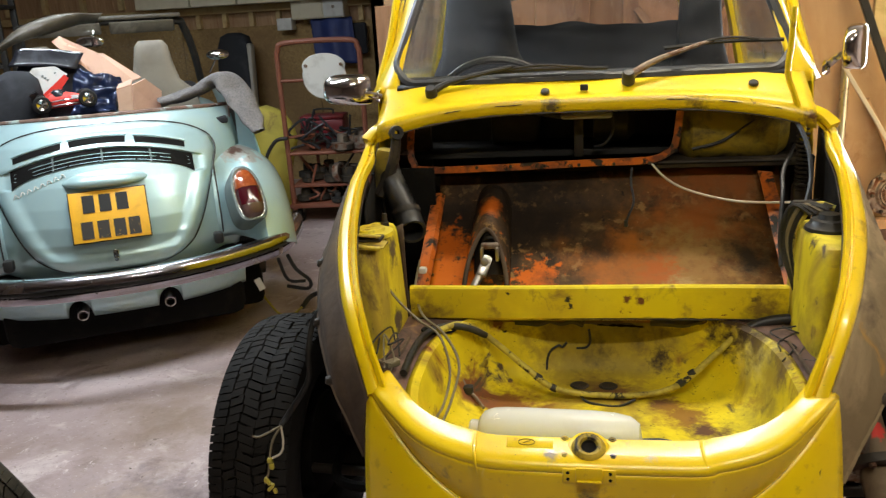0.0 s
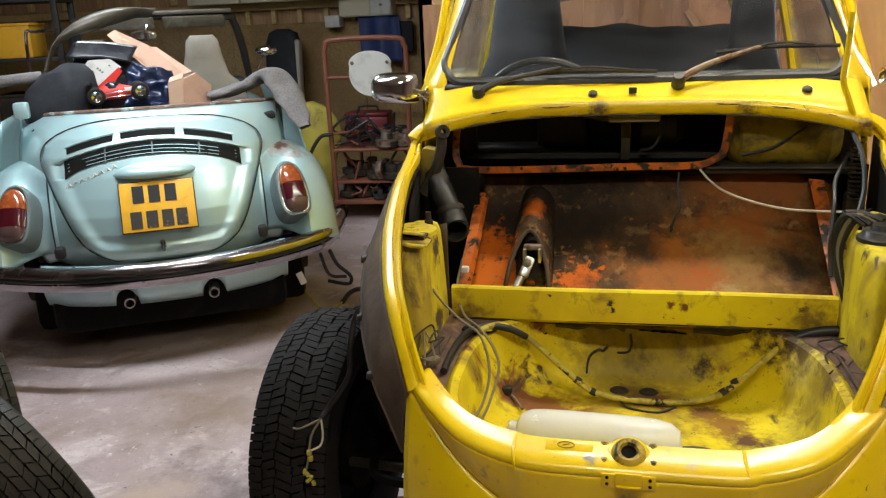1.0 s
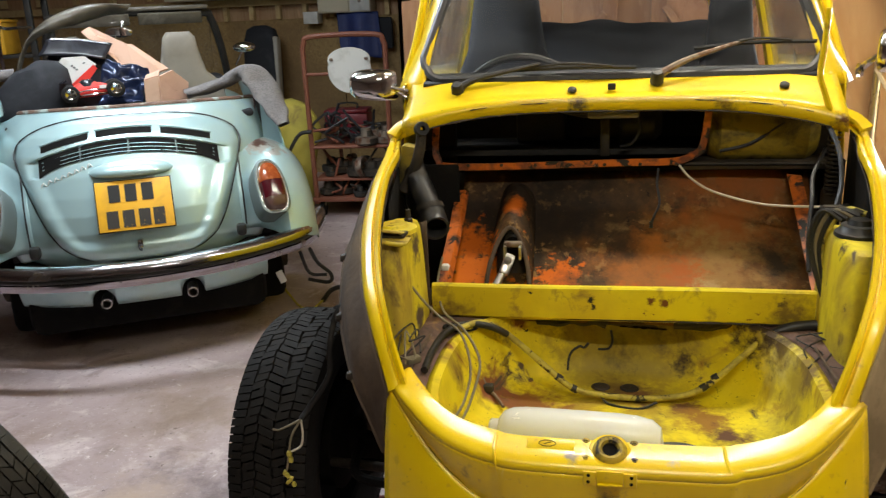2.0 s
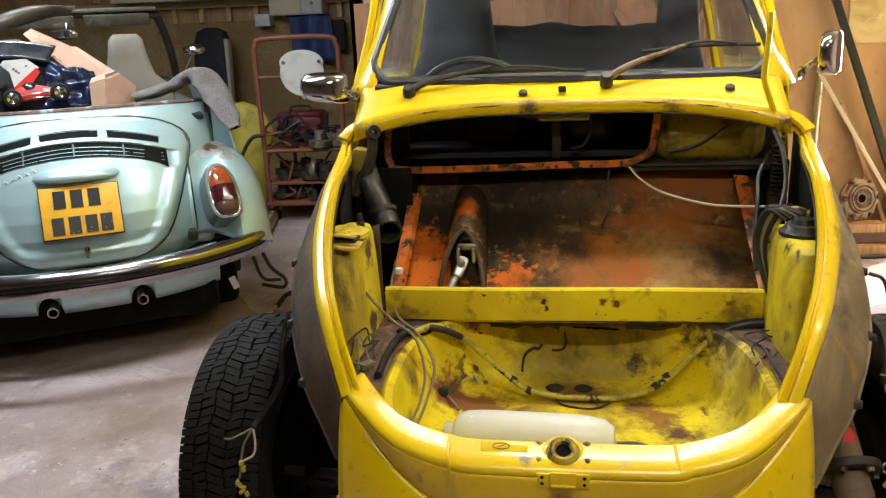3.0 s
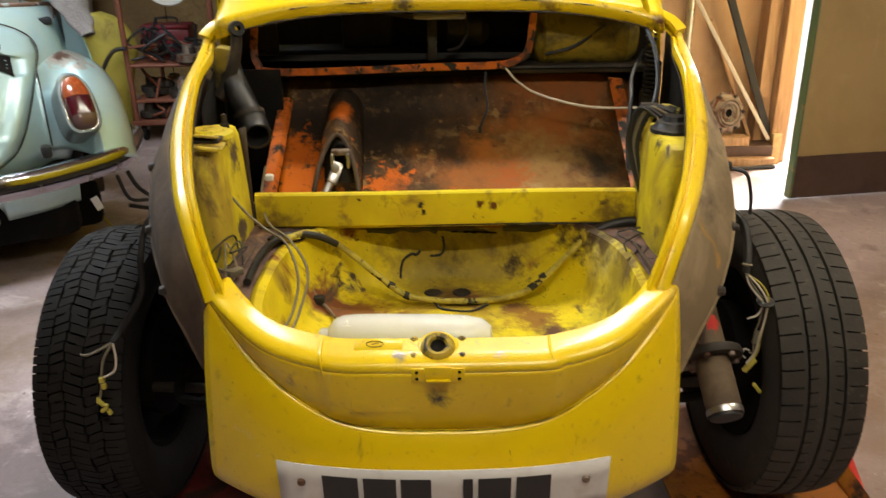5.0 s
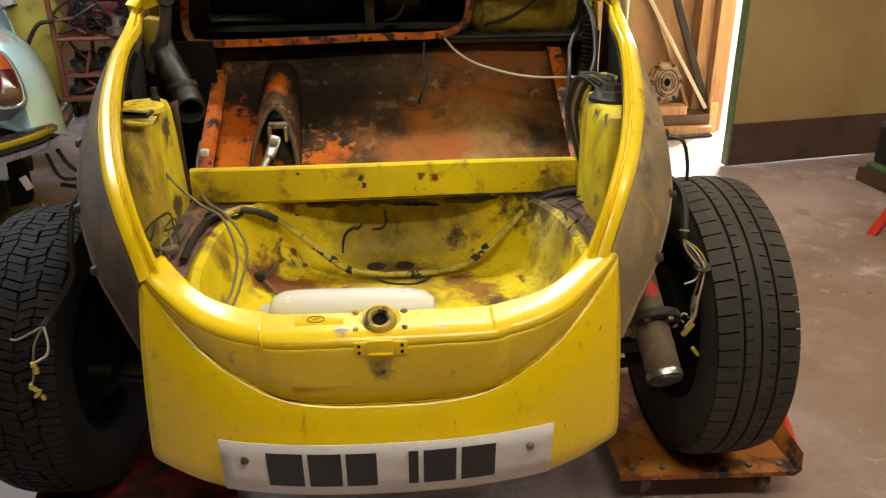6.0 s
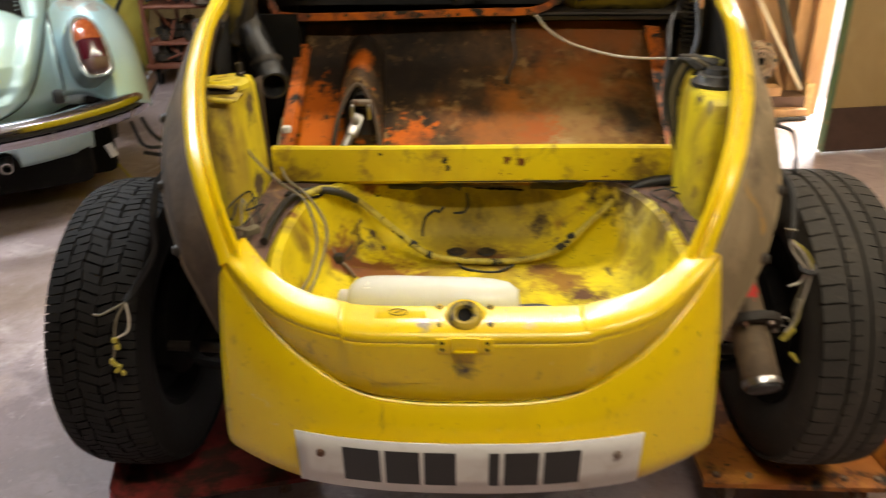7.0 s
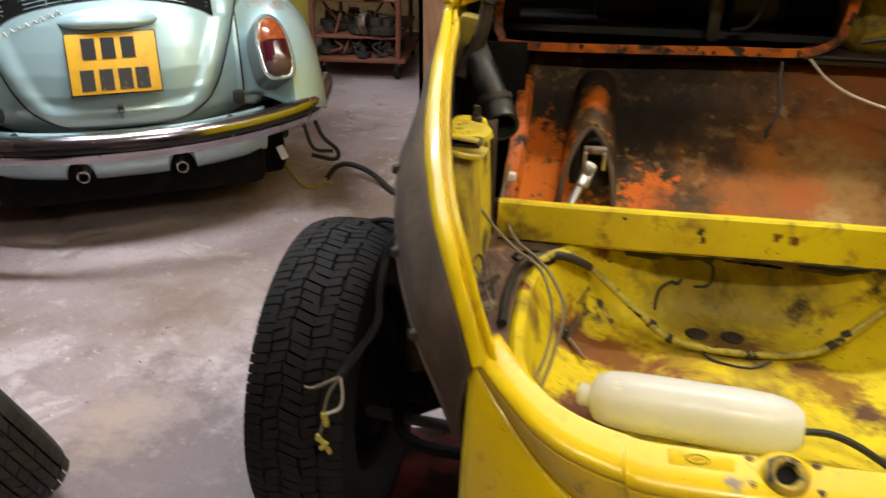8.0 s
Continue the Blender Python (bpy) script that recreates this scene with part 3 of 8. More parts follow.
def sweep(pts, profile, ref, k=6, bm=None):
    """profile points (side, up); ref(p, t) gives the outward side."""
    ps = spline(pts, k)
    rings = []
    for i, p in enumerate(ps):
        t = (ps[min(i + 1, len(ps) - 1)] - ps[max(i - 1, 0)]).normalized()
        s = ref(p, t)
        s = (s - s.dot(t) * t).normalized()
        u = t.cross(s)
        if u.dot(Vector((0, -0.6, 1))) < 0:
            u = -u
        rings.append([p + a * s + b * u for a, b in profile])
    return loft(rings, True, True, bm)


def lathe(profile, n=32, m=None, bm=None, caps=False):
    """profile (radius, height) turned about z, then placed by m."""
    m = m or Matrix.Identity(4)
    return loft([[m @ Vector((r * math.cos(2 * math.pi * j / n), r * math.sin(2 * math.pi * j / n), h)) for j in range(n)] for r, h in profile], True, caps, bm)


def along(p, d):
    """A frame at p with its z along d."""
    return Matrix.Translation(p) @ Vector(d).to_track_quat("Z", "Y").to_matrix().to_4x4()


def rod(p0, p1, r, n=12, bm=None, r1=None):
    return lathe([(r, 0), (r if r1 is None else r1, (Vector(p1) - Vector(p0)).length)], n, along(p0, Vector(p1) - Vector(p0)), bm, True)


def sgn(x):
    return -1 if x < 0 else 1


def superring(cx, cy, z, a, b, e, n=40):
    out = []
    for j in range(n):
        t = 2 * math.pi * j / n
        c, s = math.cos(t), math.sin(t)
        out.append(Vector((cx + a * sgn(c) * abs(c) ** (2 / e), cy + b * sgn(s) * abs(s) ** (2 / e), z)))
    return out


def sheet(pts, thick, bm=None):
    """A flat board with the given corners, thickened along its normal."""
    ps = [Vector(p) for p in pts]
    nrm = (ps[1] - ps[0]).cross(ps[2] - ps[0]).normalized() * thick
    return loft([ps, [p + nrm for p in ps]], True, True, bm)


def interp(x, xs, ys):
    return float(np.interp(x, xs, ys))


# ---- structure ----
def wall(name, c, s, material, label):
    return solo(name, box(c, s), material, label, "wall", kind="structure", smooth=False)


solo("ground", box((0, 0, -0.16), (400, 400, 0.1)), "outside", "pale sunlit paving outside the garage", "ground", kind="structure", smooth=False)
solo("floor", grid(lambda u, v: (-7 + 11.6 * u, -5 + 12.1 * v, 0), 60, 60), "concrete", "stained bare concrete garage floor with some shade painted in", "floor", kind="structure", smooth=False, solid=0.0)
wall("wall_back", (-4.1, 7.1, 1.4), (6.0, 0.1, 2.8), "timber", "dark timber back wall behind strand board")
wall("wall_return", (-1.12, 5.95, 1.4), (0.08, 2.2, 2.8), "greywood", "grey boarded return wall")
wall("wall_right_back", (0.44, 4.90, 1.4), (3.2, 0.1, 2.8), "ply", "stained brown plywood wall with bracing")
wall("wall_lintel", (2.65, 4.90, 2.5), (1.22, 0.1, 0.6), "ply", "plywood over the doorway")
wall("wall_right_end", (3.9, 4.90, 1.4), (1.3, 0.1, 2.8), "ply", "plywood wall beside the doorway")
wall("wall_right", (4.55, 0, 1.4), (0.1, 9.9, 2.8), "greywood", "grey boarded side wall")
wall("wall_left", (-7.05, 1.0, 1.4), (0.1, 12.1, 2.8), "greywood", "dark boarded side wall")
wall("wall_front", (-1.2, -5.05, 1.4), (11.6, 0.1, 2.8), "greywood", "grey boarded wall")
solo("ceiling", box((-4.1, 6.05, 2.85), (6.2, 2.2, 0.1), 0.0, None, box((-1.2, -0.1, 2.85), (11.8, 10.1, 0.1))), "ceiling", "dull boarded garage ceiling", "ceiling", kind="structure", smooth=False)
for x, y, z, turn, power, tint in LAMPS:
    t = thing("ceiling_lamp", "white fluorescent batten lamp on the ceiling", "lamp", pose(x, y, 2.8, 0, 0, turn), "ceiling lamps")
    part("body", box((0, 0, -0.1), (0.07, 1.25, 0.06), 0.01), "white", t)
    part("tube", rod((0, -0.6, -0.15), (0, 0.6, -0.15), 0.013), "lit", t, "lit glass tube")
    part("bracket", box((0, 0.4, -0.035), (0.03, 0.03, 0.07)), "white", t)
    part("bracket", box((0, -0.4, -0.035), (0.03, 0.03, 0.07)), "white", t)

# strand board, rail and short studs on the back wall
for i in range(5):
    solo("strand_board", box((-6.45 + 1.22 * i, 7.03, 0.685), (1.214, 0.018, 1.37), 0.002), "osb", "strand board sheet on the back wall", "board", group="strand boards", smooth=False)
solo("rail", box((-4.1, 7.005, 1.52), (5.9, 0.07, 0.06), 0.004), "timber_pale", "pale sawn timber rail along the wall", "timber", smooth=False)
for i in range(24):
    solo("stud", box((-6.9 + 0.245 * i, 7.015, 1.43), (0.04, 0.06, 0.12), 0.003), "timber_pale", "short pale timber stud under the rail", "timber", group="short studs", smooth=False)
for i in range(16):
    solo("stud", box((-6.9 + 0.37 * i, 7.02, 2.12), (0.045, 0.05, 1.1), 0.003), "timber_pale", "pale timber wall stud above the rail", "timber", group="wall studs", smooth=False)
for i, w in enumerate((0.5, 0.42, 0.55, 0.34, 0.3)):
    x = -3.62 + sum((0.5, 0.42, 0.55, 0.34, 0.3)[:i]) - 0.05 + w / 2
    t = thing("storage_box", "cream cardboard storage box on the wall rail", "box", pose(x * 1.0, 6.86, 1.552), "storage boxes")
    part("body", box((0, 0, 0.13), (w - 0.02, 0.24, 0.26), 0.006), "cream", t)
    part("lid", box((0, 0, 0.275), (w - 0.01, 0.25, 0.03), 0.006), "cream", t)

# grey boards and plywood sheets on the right part of the back wall
solo("board", box((-1.0, 4.833, 0.72), (0.26, 0.024, 1.44), 0.003), "plank_brown", "dull brown board on the wall", "board", group="boards", smooth=False)
solo("board", box((-0.66, 4.833, 0.72), (0.30, 0.024, 1.44), 0.003), "timber", "brown plank on the wall", "board", group="boards", smooth=False)
for i in range(7):
    solo("board", box((-0.62 + 0.275 * i, 4.834, 1.72), (0.268, 0.022, 1.26), 0.004), "plank_brown", "reddish brown plank on the wall behind the yellow car", "board", group="boards", smooth=False)
for x, w in ((0.11, 1.21), (1.33, 1.215)):
    solo("plywood_sheet", box((x, 4.838, 1.05), (w, 0.02, 2.1), 0.003), "ply", "mottled tan plywood sheet on the wall", "board", group="plywood sheets", smooth=False)


def brace(p0, p1, w, d, material, label, name="brace"):
    p0, p1 = Vector(p0), Vector(p1)
    v = p1 - p0
    m = Matrix.Translation(p0) @ v.to_track_quat("Z", "Y").to_matrix().to_4x4()
    return solo(name, box((0, 0, v.length / 2), (w, d, v.length), 0.004), material, label, "timber", m, smooth=False)


solo("post", box((2.01, 4.69, 1.05), (0.09, 0.13, 2.1), 0.005), "timber", "planed timber door post", "post", smooth=False)
solo("post", box((1.925, 4.76, 1.05), (0.075, 0.13, 2.1), 0.005), "timber", "sawn timber door post", "post", smooth=False)

for p0, p1 in (((0.06, 4.80, 1.10), (0.06, 4.80, 2.0)), ((0.33, 4.80, 1.10), (0.33, 4.80, 2.0)), ((0.63, 4.79, 1.14), (0.36, 4.79, 1.52)), ((0.62, 4.80, 1.10), (0.92, 4.80, 1.58)), ((-0.25, 4.80, 1.16), (0.03, 4.80, 1.50))):
    brace(p0, p1, 0.085, 0.04, "plank_brown", "brown timber nailed across the wall planks")

# door leaf, opened inwards
leaf = thing("door_1", "tan painted board door with a brown kick board, open", "door", pose(1.81, 3.95, 0.006, 0, 0, 8.5), kind="structure")
part("panel", box((0.70, 0.02, 1.138), (1.4, 0.036, 1.844), 0.003), "door", leaf, smooth=False)
part("kick_board", box((0.70, 0.016, 0.108), (1.4, 0.044, 0.216), 0.003), "kick", leaf, "brown kick board", smooth=False)
part("edge_strip", box((-0.006, 0.02, 1.03), (0.012, 0.05, 2.06), 0.002), "green_edge", leaf, "green painted edge", smooth=False)


# ---- yellow car ----
car = thing("yellow_car", "yellow vintage car shell with bonnet and wings removed, on wheel dollies", "car", pose(0, 1.3, 0, 0, 0, -1.0))
OY = 1.3


def C(x, y, z):
    return Vector((x, y - OY, z))


def cub(x, xs, ys):
    """Smooth curve through a short table, mirrored in x."""
    x = abs(x)
    i = max(0, min(len(xs) - 2, sum(1 for q in xs if q <= x) - 1))
    h = xs[i + 1] - xs[i]
    t = (x - xs[i]) / h
    m0 = 0 if i == 0 else (ys[i + 1] - ys[i - 1]) / (xs[i + 1] - xs[i - 1]) * h
    m1 = (ys[i + 1] - ys[i]) if i + 2 >= len(xs) else (ys[i + 2] - ys[i]) / (xs[i + 2] - xs[i]) * h
    return (2 * t ** 3 - 3 * t * t + 1) * ys[i] + (t ** 3 - 2 * t * t + t) * m0 + (3 * t * t - 2 * t ** 3) * ys[i + 1] + (t ** 3 - t * t) * m1


AX = (0, 0.1, 0.17, 0.235, 0.287, 0.34, 0.386)
CREASE_Y, CREASE_Z = (1.178, 1.179, 1.184, 1.197, 1.219, 1.256, 1.302), (0.575, 0.578, 0.592, 0.628, 0.665, 0.712, 0.752)
LIP_Y, LIP_Z = (1.166, 1.167, 1.171, 1.184, 1.205, 1.250, 1.302), (0.687, 0.687, 0.688, 0.697, 0.712, 0.735, 0.755)
FRONT_Y = (1.130, 1.133, 1.141, 1.154, 1.170, 1.195, 1.222)


def across(u):
    return 0.386 * math.copysign(abs(2 * u - 1) ** 0.9, 2 * u - 1)


def apron_fn(u, v):
    x = across(u)
    yc, zc, yf = cub(x, AX, CREASE_Y), cub(x, AX, CREASE_Z), cub(x, AX, FRONT_Y)
    z0 = 0.410
    d = 1 - v
    z = zc + (z0 - zc) * d
    drop = zc - z
    y = yf + (yc - yf) * math.exp(-drop / (0.055 + 0.09 * (abs(x) / 0.386) ** 2)) + 0.030 * max(0, (0.47 - z) / 0.06) ** 2
    return C(x * (1 + 0.012 * d) * (1 - 0.085 * max(0, (0.47 - z) / 0.06) ** 2.5 * (abs(x) / 0.386) ** 3), y, z)


part("front_apron", grid(apron_fn, 56, 24), "yellow", car, solid=0.003)


def step(x):
    return 0.006 * max(0, min(1, (0.186 - abs(x)) / 0.010))


def recess_fn(u, v):
    x = across(u)
    y1, z1 = cub(x, AX, LIP_Y), cub(x, AX, LIP_Z)
    y0, z0 = cub(x, AX, CREASE_Y) + 0.004, cub(x, AX, CREASE_Z) - 0.004
    f = interp(v, [0, 0.1, 0.5, 0.8, 1], [0.0, 0.08, 0.5, 0.85, 1.0])
    wide = min(1, (z1 - z0) / 0.06)
    return C(x, y0 + (y1 - y0) * f - step(x) * min(1, 8 * f) - 0.004 * wide * math.sin(math.pi * f), z0 + (z1 - z0) * f)


part("latch_panel", grid(recess_fn, 90, 12), "yellow", car, solid=0.003)


def lip_fn(u, v):
    x = across(u)
    y1, z1 = cub(x, AX, LIP_Y), cub(x, AX, LIP_Z)
    k = abs(x) / 0.386
    dy = interp(v, [0, 0.1, 0.25, 0.7, 0.85, 1], [0, 0.002, 0.012, 0.056, 0.062, 0.061])
    dz = interp(v, [0, 0.1, 0.25, 0.7, 0.85, 1], [0, 0.008, 0.016, 0.026, 0.022, -0.02])
    return C(x * (1 - 0.10 * v * k ** 3), y1 + dy * (1 - 0.35 * k ** 4) - step(x) * (1 - 0.6 * v), z1 + dz * (1 - 0.5 * k ** 6))


part("front_lip", grid(lip_fn, 90, 10), "yellow", car, solid=0.003)

# bonnet opening: side rails and cowl edge; rows of centre x, y, z, half width and rise of the inner edge
RAILS = [(0.367, 1.290, 0.751, 0.0185, 0.000), (0.396, 1.330, 0.812, 0.0175, 0.004), (0.4255, 1.390, 0.860, 0.0185, 0.007), (0.459, 1.480, 0.897, 0.0195, 0.008), (0.496, 1.620, 0.953, 0.0215, 0.011), (0.5225, 1.800, 1.010, 0.0205, 0.012), (0.5415, 1.980, 1.036, 0.0200, 0.006), (0.556, 2.068, 1.048, 0.0150, 0.003), (0.551, 2.092, 1.064, 0.0140, 0.002), (0.532, 2.104, 1.084, 0.0140, 0.002), (0.505, 2.110, 1.098, 0.0140, 0.002)]
RAIL = [row[:3] for row in RAILS]
# across from the inner (-1) to the outer edge (1), and height over the sheet
PROF = [(-1.0, -0.016), (-1.02, -0.002), (-0.90, 0.003), (-0.55, 0.002), (-0.42, -0.004), (-0.30, -0.004), (-0.16, 0.003), (0.35, 0.0055), (0.82, 0.003), (1.0, -0.004), (1.03, -0.024), (0.93, -0.024), (0.88, -0.006), (-0.40, -0.009), (-0.86, -0.003), (-0.88, -0.016)]


def right_shift(y):
    """The opening leans a little to one side: the right rail against the mirrored left one."""
    return -0.016 + 0.045 * (min(y, 2.0) - 1.35)


def rail_rings(s):
    mid = spline([C(s * (x + (right_shift(y) if s > 0 else 0)), y, z) for x, y, z, w, d in RAILS], 8)
    half = spline([(w, d, 0) for x, y, z, w, d in RAILS], 8)
    rings = []
    for i, p in enumerate(mid):
        t = (mid[min(i + 1, len(mid) - 1)] - mid[max(i - 1, 0)]).normalized()
        side = Vector((s, 0, 0)) if i < 60 else Vector((s * max(0.0, (p.z < 1.06) * 0.9), 0.0, 0.0)) + Vector((0, -0.2, 0.5)) * 0.6
        side = (side - side.dot(t) * t).normalized()
        up = t.cross(side)
        if up.dot(Vector((0, -0.6, 1))) < 0:
            up = -up
        w, d = half[i].x, half[i].y
        rings.append([p + side * (a * w) + up * (b - a * d) for a, b in PROF])
    return rings


for s in (-1, 1):
    part("side_rail", loft(rail_rings(s), True, True), "yellow", car)


def cowl_edge(x):
    k = abs(x) / 0.53
    return 2.135 - 0.055 * k ** 3, 1.137 - 0.05 * k ** 3.5


def screen_base(x):
    k = abs(x) / 0.5
    return 2.225 - 0.03 * k ** 2 + 0.03 * k ** 6, 1.186 + 0.004 * k


def cowl_fn(u, v):
    s = 2 * u - 1
    xe, xs = 0.535 * s, 0.535 * s
    ye, ze = cowl_edge(xe)
    yb, zb = screen_base(xs)
    f = interp(v, [0, 0.08, 0.16, 0.3, 1], [0, 0.02, 0.10, 0.28, 1.0])
    dz = interp(v, [0, 0.05, 0.12, 0.22, 0.34, 1], [-0.022, 0.0, 0.008, 0.006, 0.002, 0])
    return C(xe + (xs - xe) * f, ye + (yb - ye) * f, ze + (zb - ze) * f ** 0.85 + dz)


part("cowl", grid(cowl_fn, 60, 16), "yellow", car, solid=0.003)


# windscreen outline with rounded corners
def outline(g, n=10):
    out = []
    W0, W1, H, R = 0.51 + g, 0.425 + g, 0.40, 0.06 + g * 0.5
    cs = [(-W0, -g, 180, 270), (W0, -g, 270, 360), (W1, H + g, 0, 90), (-W1, H + g, 90, 180)]
    for x, h, a0, a1 in cs:
        cx, ch = x - sgn(x) * R, h + (R if a0 >= 180 else -R)
        for i in range(n + 1):
            a = radians(a0 + (a1 - a0) * i / n)
            px, ph = cx + R * math.cos(a), ch + R * math.sin(a)
            yb, zb = screen_base(max(-0.5, min(0.5, px)))
            out.append(C(px, yb + 0.012 + 0.70 * ph, 1.192 + ph))
        # straight sides are filled in by the next corner
    return out


def dens(ring, k=10):
    out = []
    for a, b in zip(ring, ring[1:] + ring[:1]):
        n = max(1, int((b - a).length / 0.03))
        out += [a.lerp(b, i / n) for i in range(n)]
    return out


def bow(p):
    yb, zb = screen_base(max(-0.5, min(0.5, p.x)))
    y0, z0 = screen_base(0.5)
    h = p.z - 1.192
    return Vector((p.x, yb - OY + 0.012 + 0.70 * h, p.z))


def closed_tube(ring, r, n=8):
    m = len(ring)
    rings = []
    for i in range(m):
        t = (ring[(i + 1) % m] - ring[i - 1]).normalized()
        side = t.cross(Vector((0, -0.82, 0.57))).normalized()
        up = side.cross(t)
        rings.append([ring[i] + r * (math.cos(a) * side + math.sin(a) * up) for a in (2 * math.pi * j / n for j in range(n))])
    return loft(rings + [rings[0]], True, False)


inner = [bow(p) for p in dens(outline(0.0))]
part("windscreen_seal", closed_tube(inner, 0.014), "seal", car, "black rubber seal")


def glass_fn(u, v):
    h = 0.40 * v
    w = 0.505 + (0.42 - 0.505) * v
    x = w * (2 * u - 1)
    yb, zb = screen_base(x)
    return C(x, yb + 0.012 + 0.70 * h, 1.192 + h)


gl = part("windscreen", grid(glass_fn, 24, 10), "glass", car, "dusty curved glass windscreen")
gl.visible_shadow = False


def pillar_fn(s):
    def fn(u, v):
        h = -0.03 + 0.46 * v
        xi = (0.508 - 0.205 * max(0, h)) + 0.004
        a = -0.2 + 1.9 * u
        w = interp(v, [0, 0.12, 0.3, 1], [0.075, 0.055, 0.042, 0.040])
        yb, zb = screen_base(0.5)
        x = xi + w * math.sin(min(a, math.pi / 2)) + 0.01 * (1 if a > 1.4 else 0)
        y = yb + 0.0 + 0.70 * h + 0.11 * (1 - math.cos(a))
        return C(s * x, y, 1.192 + h)
    return fn


for s in (-1, 1):
    part("windscreen_pillar", grid(pillar_fn(s), 10, 14), "yellow", car, solid=0.003)


# scuttle sides, doors, roof and tail: the closed body behind
def side_fn(s):
    def fn(u, v):
        y = 2.22 + 1.95 * u
        z = 0.42 + (1.19 - 0.42) * v
        bul = 0.07 * math.sin(math.pi * min(1, v * 0.9 + 0.1)) * min(1, 0.25 + 2.2 * u)
        x = 0.555 + bul + 0.03 * min(1, 2.5 * u) - 0.05 * max(0, u - 0.75) * 4
        return C(s * x, y, z)
    return fn


for s in (-1, 1):
    part("body_side", grid(side_fn(s), 20, 12), "yellow", car, solid=0.004)
    part("door_pillar", tube([C(s * 0.60, 3.22, 1.17), C(s * 0.555, 3.25, 1.4), C(s * 0.50, 3.28, 1.60)], 0.028, 8, 4), "yellow", car)
    pane = part("side_window", grid(lambda u, v: C(s * (0.592 - 0.075 * v + 0.006 * u), 2.40 + 0.83 * u + (0.12 - 0.07 * u) * v, 1.185 + 0.36 * v), 6, 4), "side_glass", car, "streaked grey-brown side window", solid=0.004)
    pane.visible_shadow = False
    part("quarter_frame", tube([C(s * 0.585, 2.36, 1.19), C(s * 0.56, 2.42, 1.3), C(s * 0.545, 2.48, 1.42)], 0.012, 8, 4), "yellow", car)


def roof_fn(u, v):
    a = radians(-90 + 180 * u)
    y = 2.52 + 1.6 * v
    hz = interp(v, [0, 0.25, 0.5, 0.75, 1], [1.61, 1.67, 1.68, 1.65, 1.58])
    w = interp(v, [0, 0.5, 1], [0.46, 0.53, 0.47])
    x = w * sgn(math.sin(a)) * abs(math.sin(a)) ** 0.7
    return C(x, y, hz - 0.09 + 0.09 * abs(math.cos(a)) ** 0.6)


part("roof", grid(roof_fn, 24, 16), "yellow", car, solid=0.004)
part("headliner", grid(lambda u, v: roof_fn(u, v) * 1.0 - Vector((0, 0, 0.02)), 24, 16), "vinyl", car, "grey headliner", solid=0.004)


def tail_fn(u, v):
    a = radians(-90 + 180 * u)
    z = 0.42 + 0.77 * v
    y = 4.1 + 0.62 * (1 - v) ** 0.5 * abs(math.cos(a)) ** 0.8 + 0.12 * abs(math.cos(a))
    return C(0.585 * sgn(math.sin(a)) * abs(math.sin(a)) ** 0.8, y, z)


part("tail", grid(tail_fn, 20, 10), "yellow", car, solid=0.004)
for s in (-1, 1):
    part("rear_pillar", tube([C(s * 0.56, 3.85, 1.17), C(s * 0.52, 3.98, 1.35), C(s * 0.47, 4.08, 1.53)], 0.04, 8, 4), "yellow", car)
part("cabin_floor", box(C(0, 3.2, 0.44), (1.1, 2.1, 0.04)), "black", car)
# black box added to hide the lit ground beyond the front wheels
part("floor_pan", box(C(0, 3.15, 0.33), (1.08, 2.2, 0.17), 0.03), "shade_black", car, "black box added under the cabin floor to hide lit ground")

# inner wings, outside of the rails: a sheet out to the wing's flange, then turned in under the arch
FLANGE = [(0.388, 1.300, 0.58), (0.432, 1.325, 0.67), (0.480, 1.375, 0.735), (0.530, 1.490, 0.805), (0.558, 1.640, 0.880), (0.552, 1.760, 0.930), (0.556, 1.900, 0.962), (0.563, 2.06, 0.985)]


def inner_fn(s):
    top = spline([(x + w * 0.9 + (right_shift(y) if s > 0 else 0), y, z - 0.012) for x, y, z, w, d in RAILS[:8]], 8)
    low = spline([(x + (0.012 * (y - 1.3) if s > 0 else 0), y, z - (0.03 * (1.9 - y) if s > 0 else 0)) for x, y, z in FLANGE], 8)

    def fn(u, v):
        k = u * (len(top) - 1)
        i = min(int(k), len(top) - 2)
        a, b = top[i].lerp(top[i + 1], k - i), low[i].lerp(low[i + 1], k - i)
        if v < 0.5:
            f = 2 * v
            p = a.lerp(b, f) + Vector((0.012 * math.sin(math.pi * f) * (1 - u), 0.0, 0.008 * math.sin(math.pi * f)))
        else:
            f = 2 * v - 1
            p = b + Vector((0.008 * math.sin(math.pi * min(1, 3 * f)) + (0.05 * (1 - u) - 0.012 * u) * f * f, 0.30 * f * (1 - 0.6 * u), -0.05 * f - 0.28 * f * f * u))
        lump = 0.006 * noise.noise(Vector((7 * u + 3 * s, 5 * v, 2.0))) * math.sin(math.pi * v)
        return C(s * (p.x + lump), p.y, p.z + lump)
    return fn


for s in (-1, 1):
    wing_side = part("inner_wing", grid(inner_fn(s), 56, 24), "brown" if s < 0 else "brown_tan", car, "mud-covered inner wing", solid=0.004)
    edge = [inner_fn(s)(0.05 + 0.93 * q / 20, 0.5) for q in range(21)]
    part("wing_flange", tube(edge, 0.005, 6, 3), "brown" if s < 0 else "brown_tan", wing_side)
    for q in (5, 8, 11, 14, 17):
        part("flange_nut", lathe([(0, 0.012), (0.007, 0.011), (0.010, 0.004), (0.014, 0.0)], 8, along(edge[q], (s, -0.5, 0.2))), "grime", wing_side)

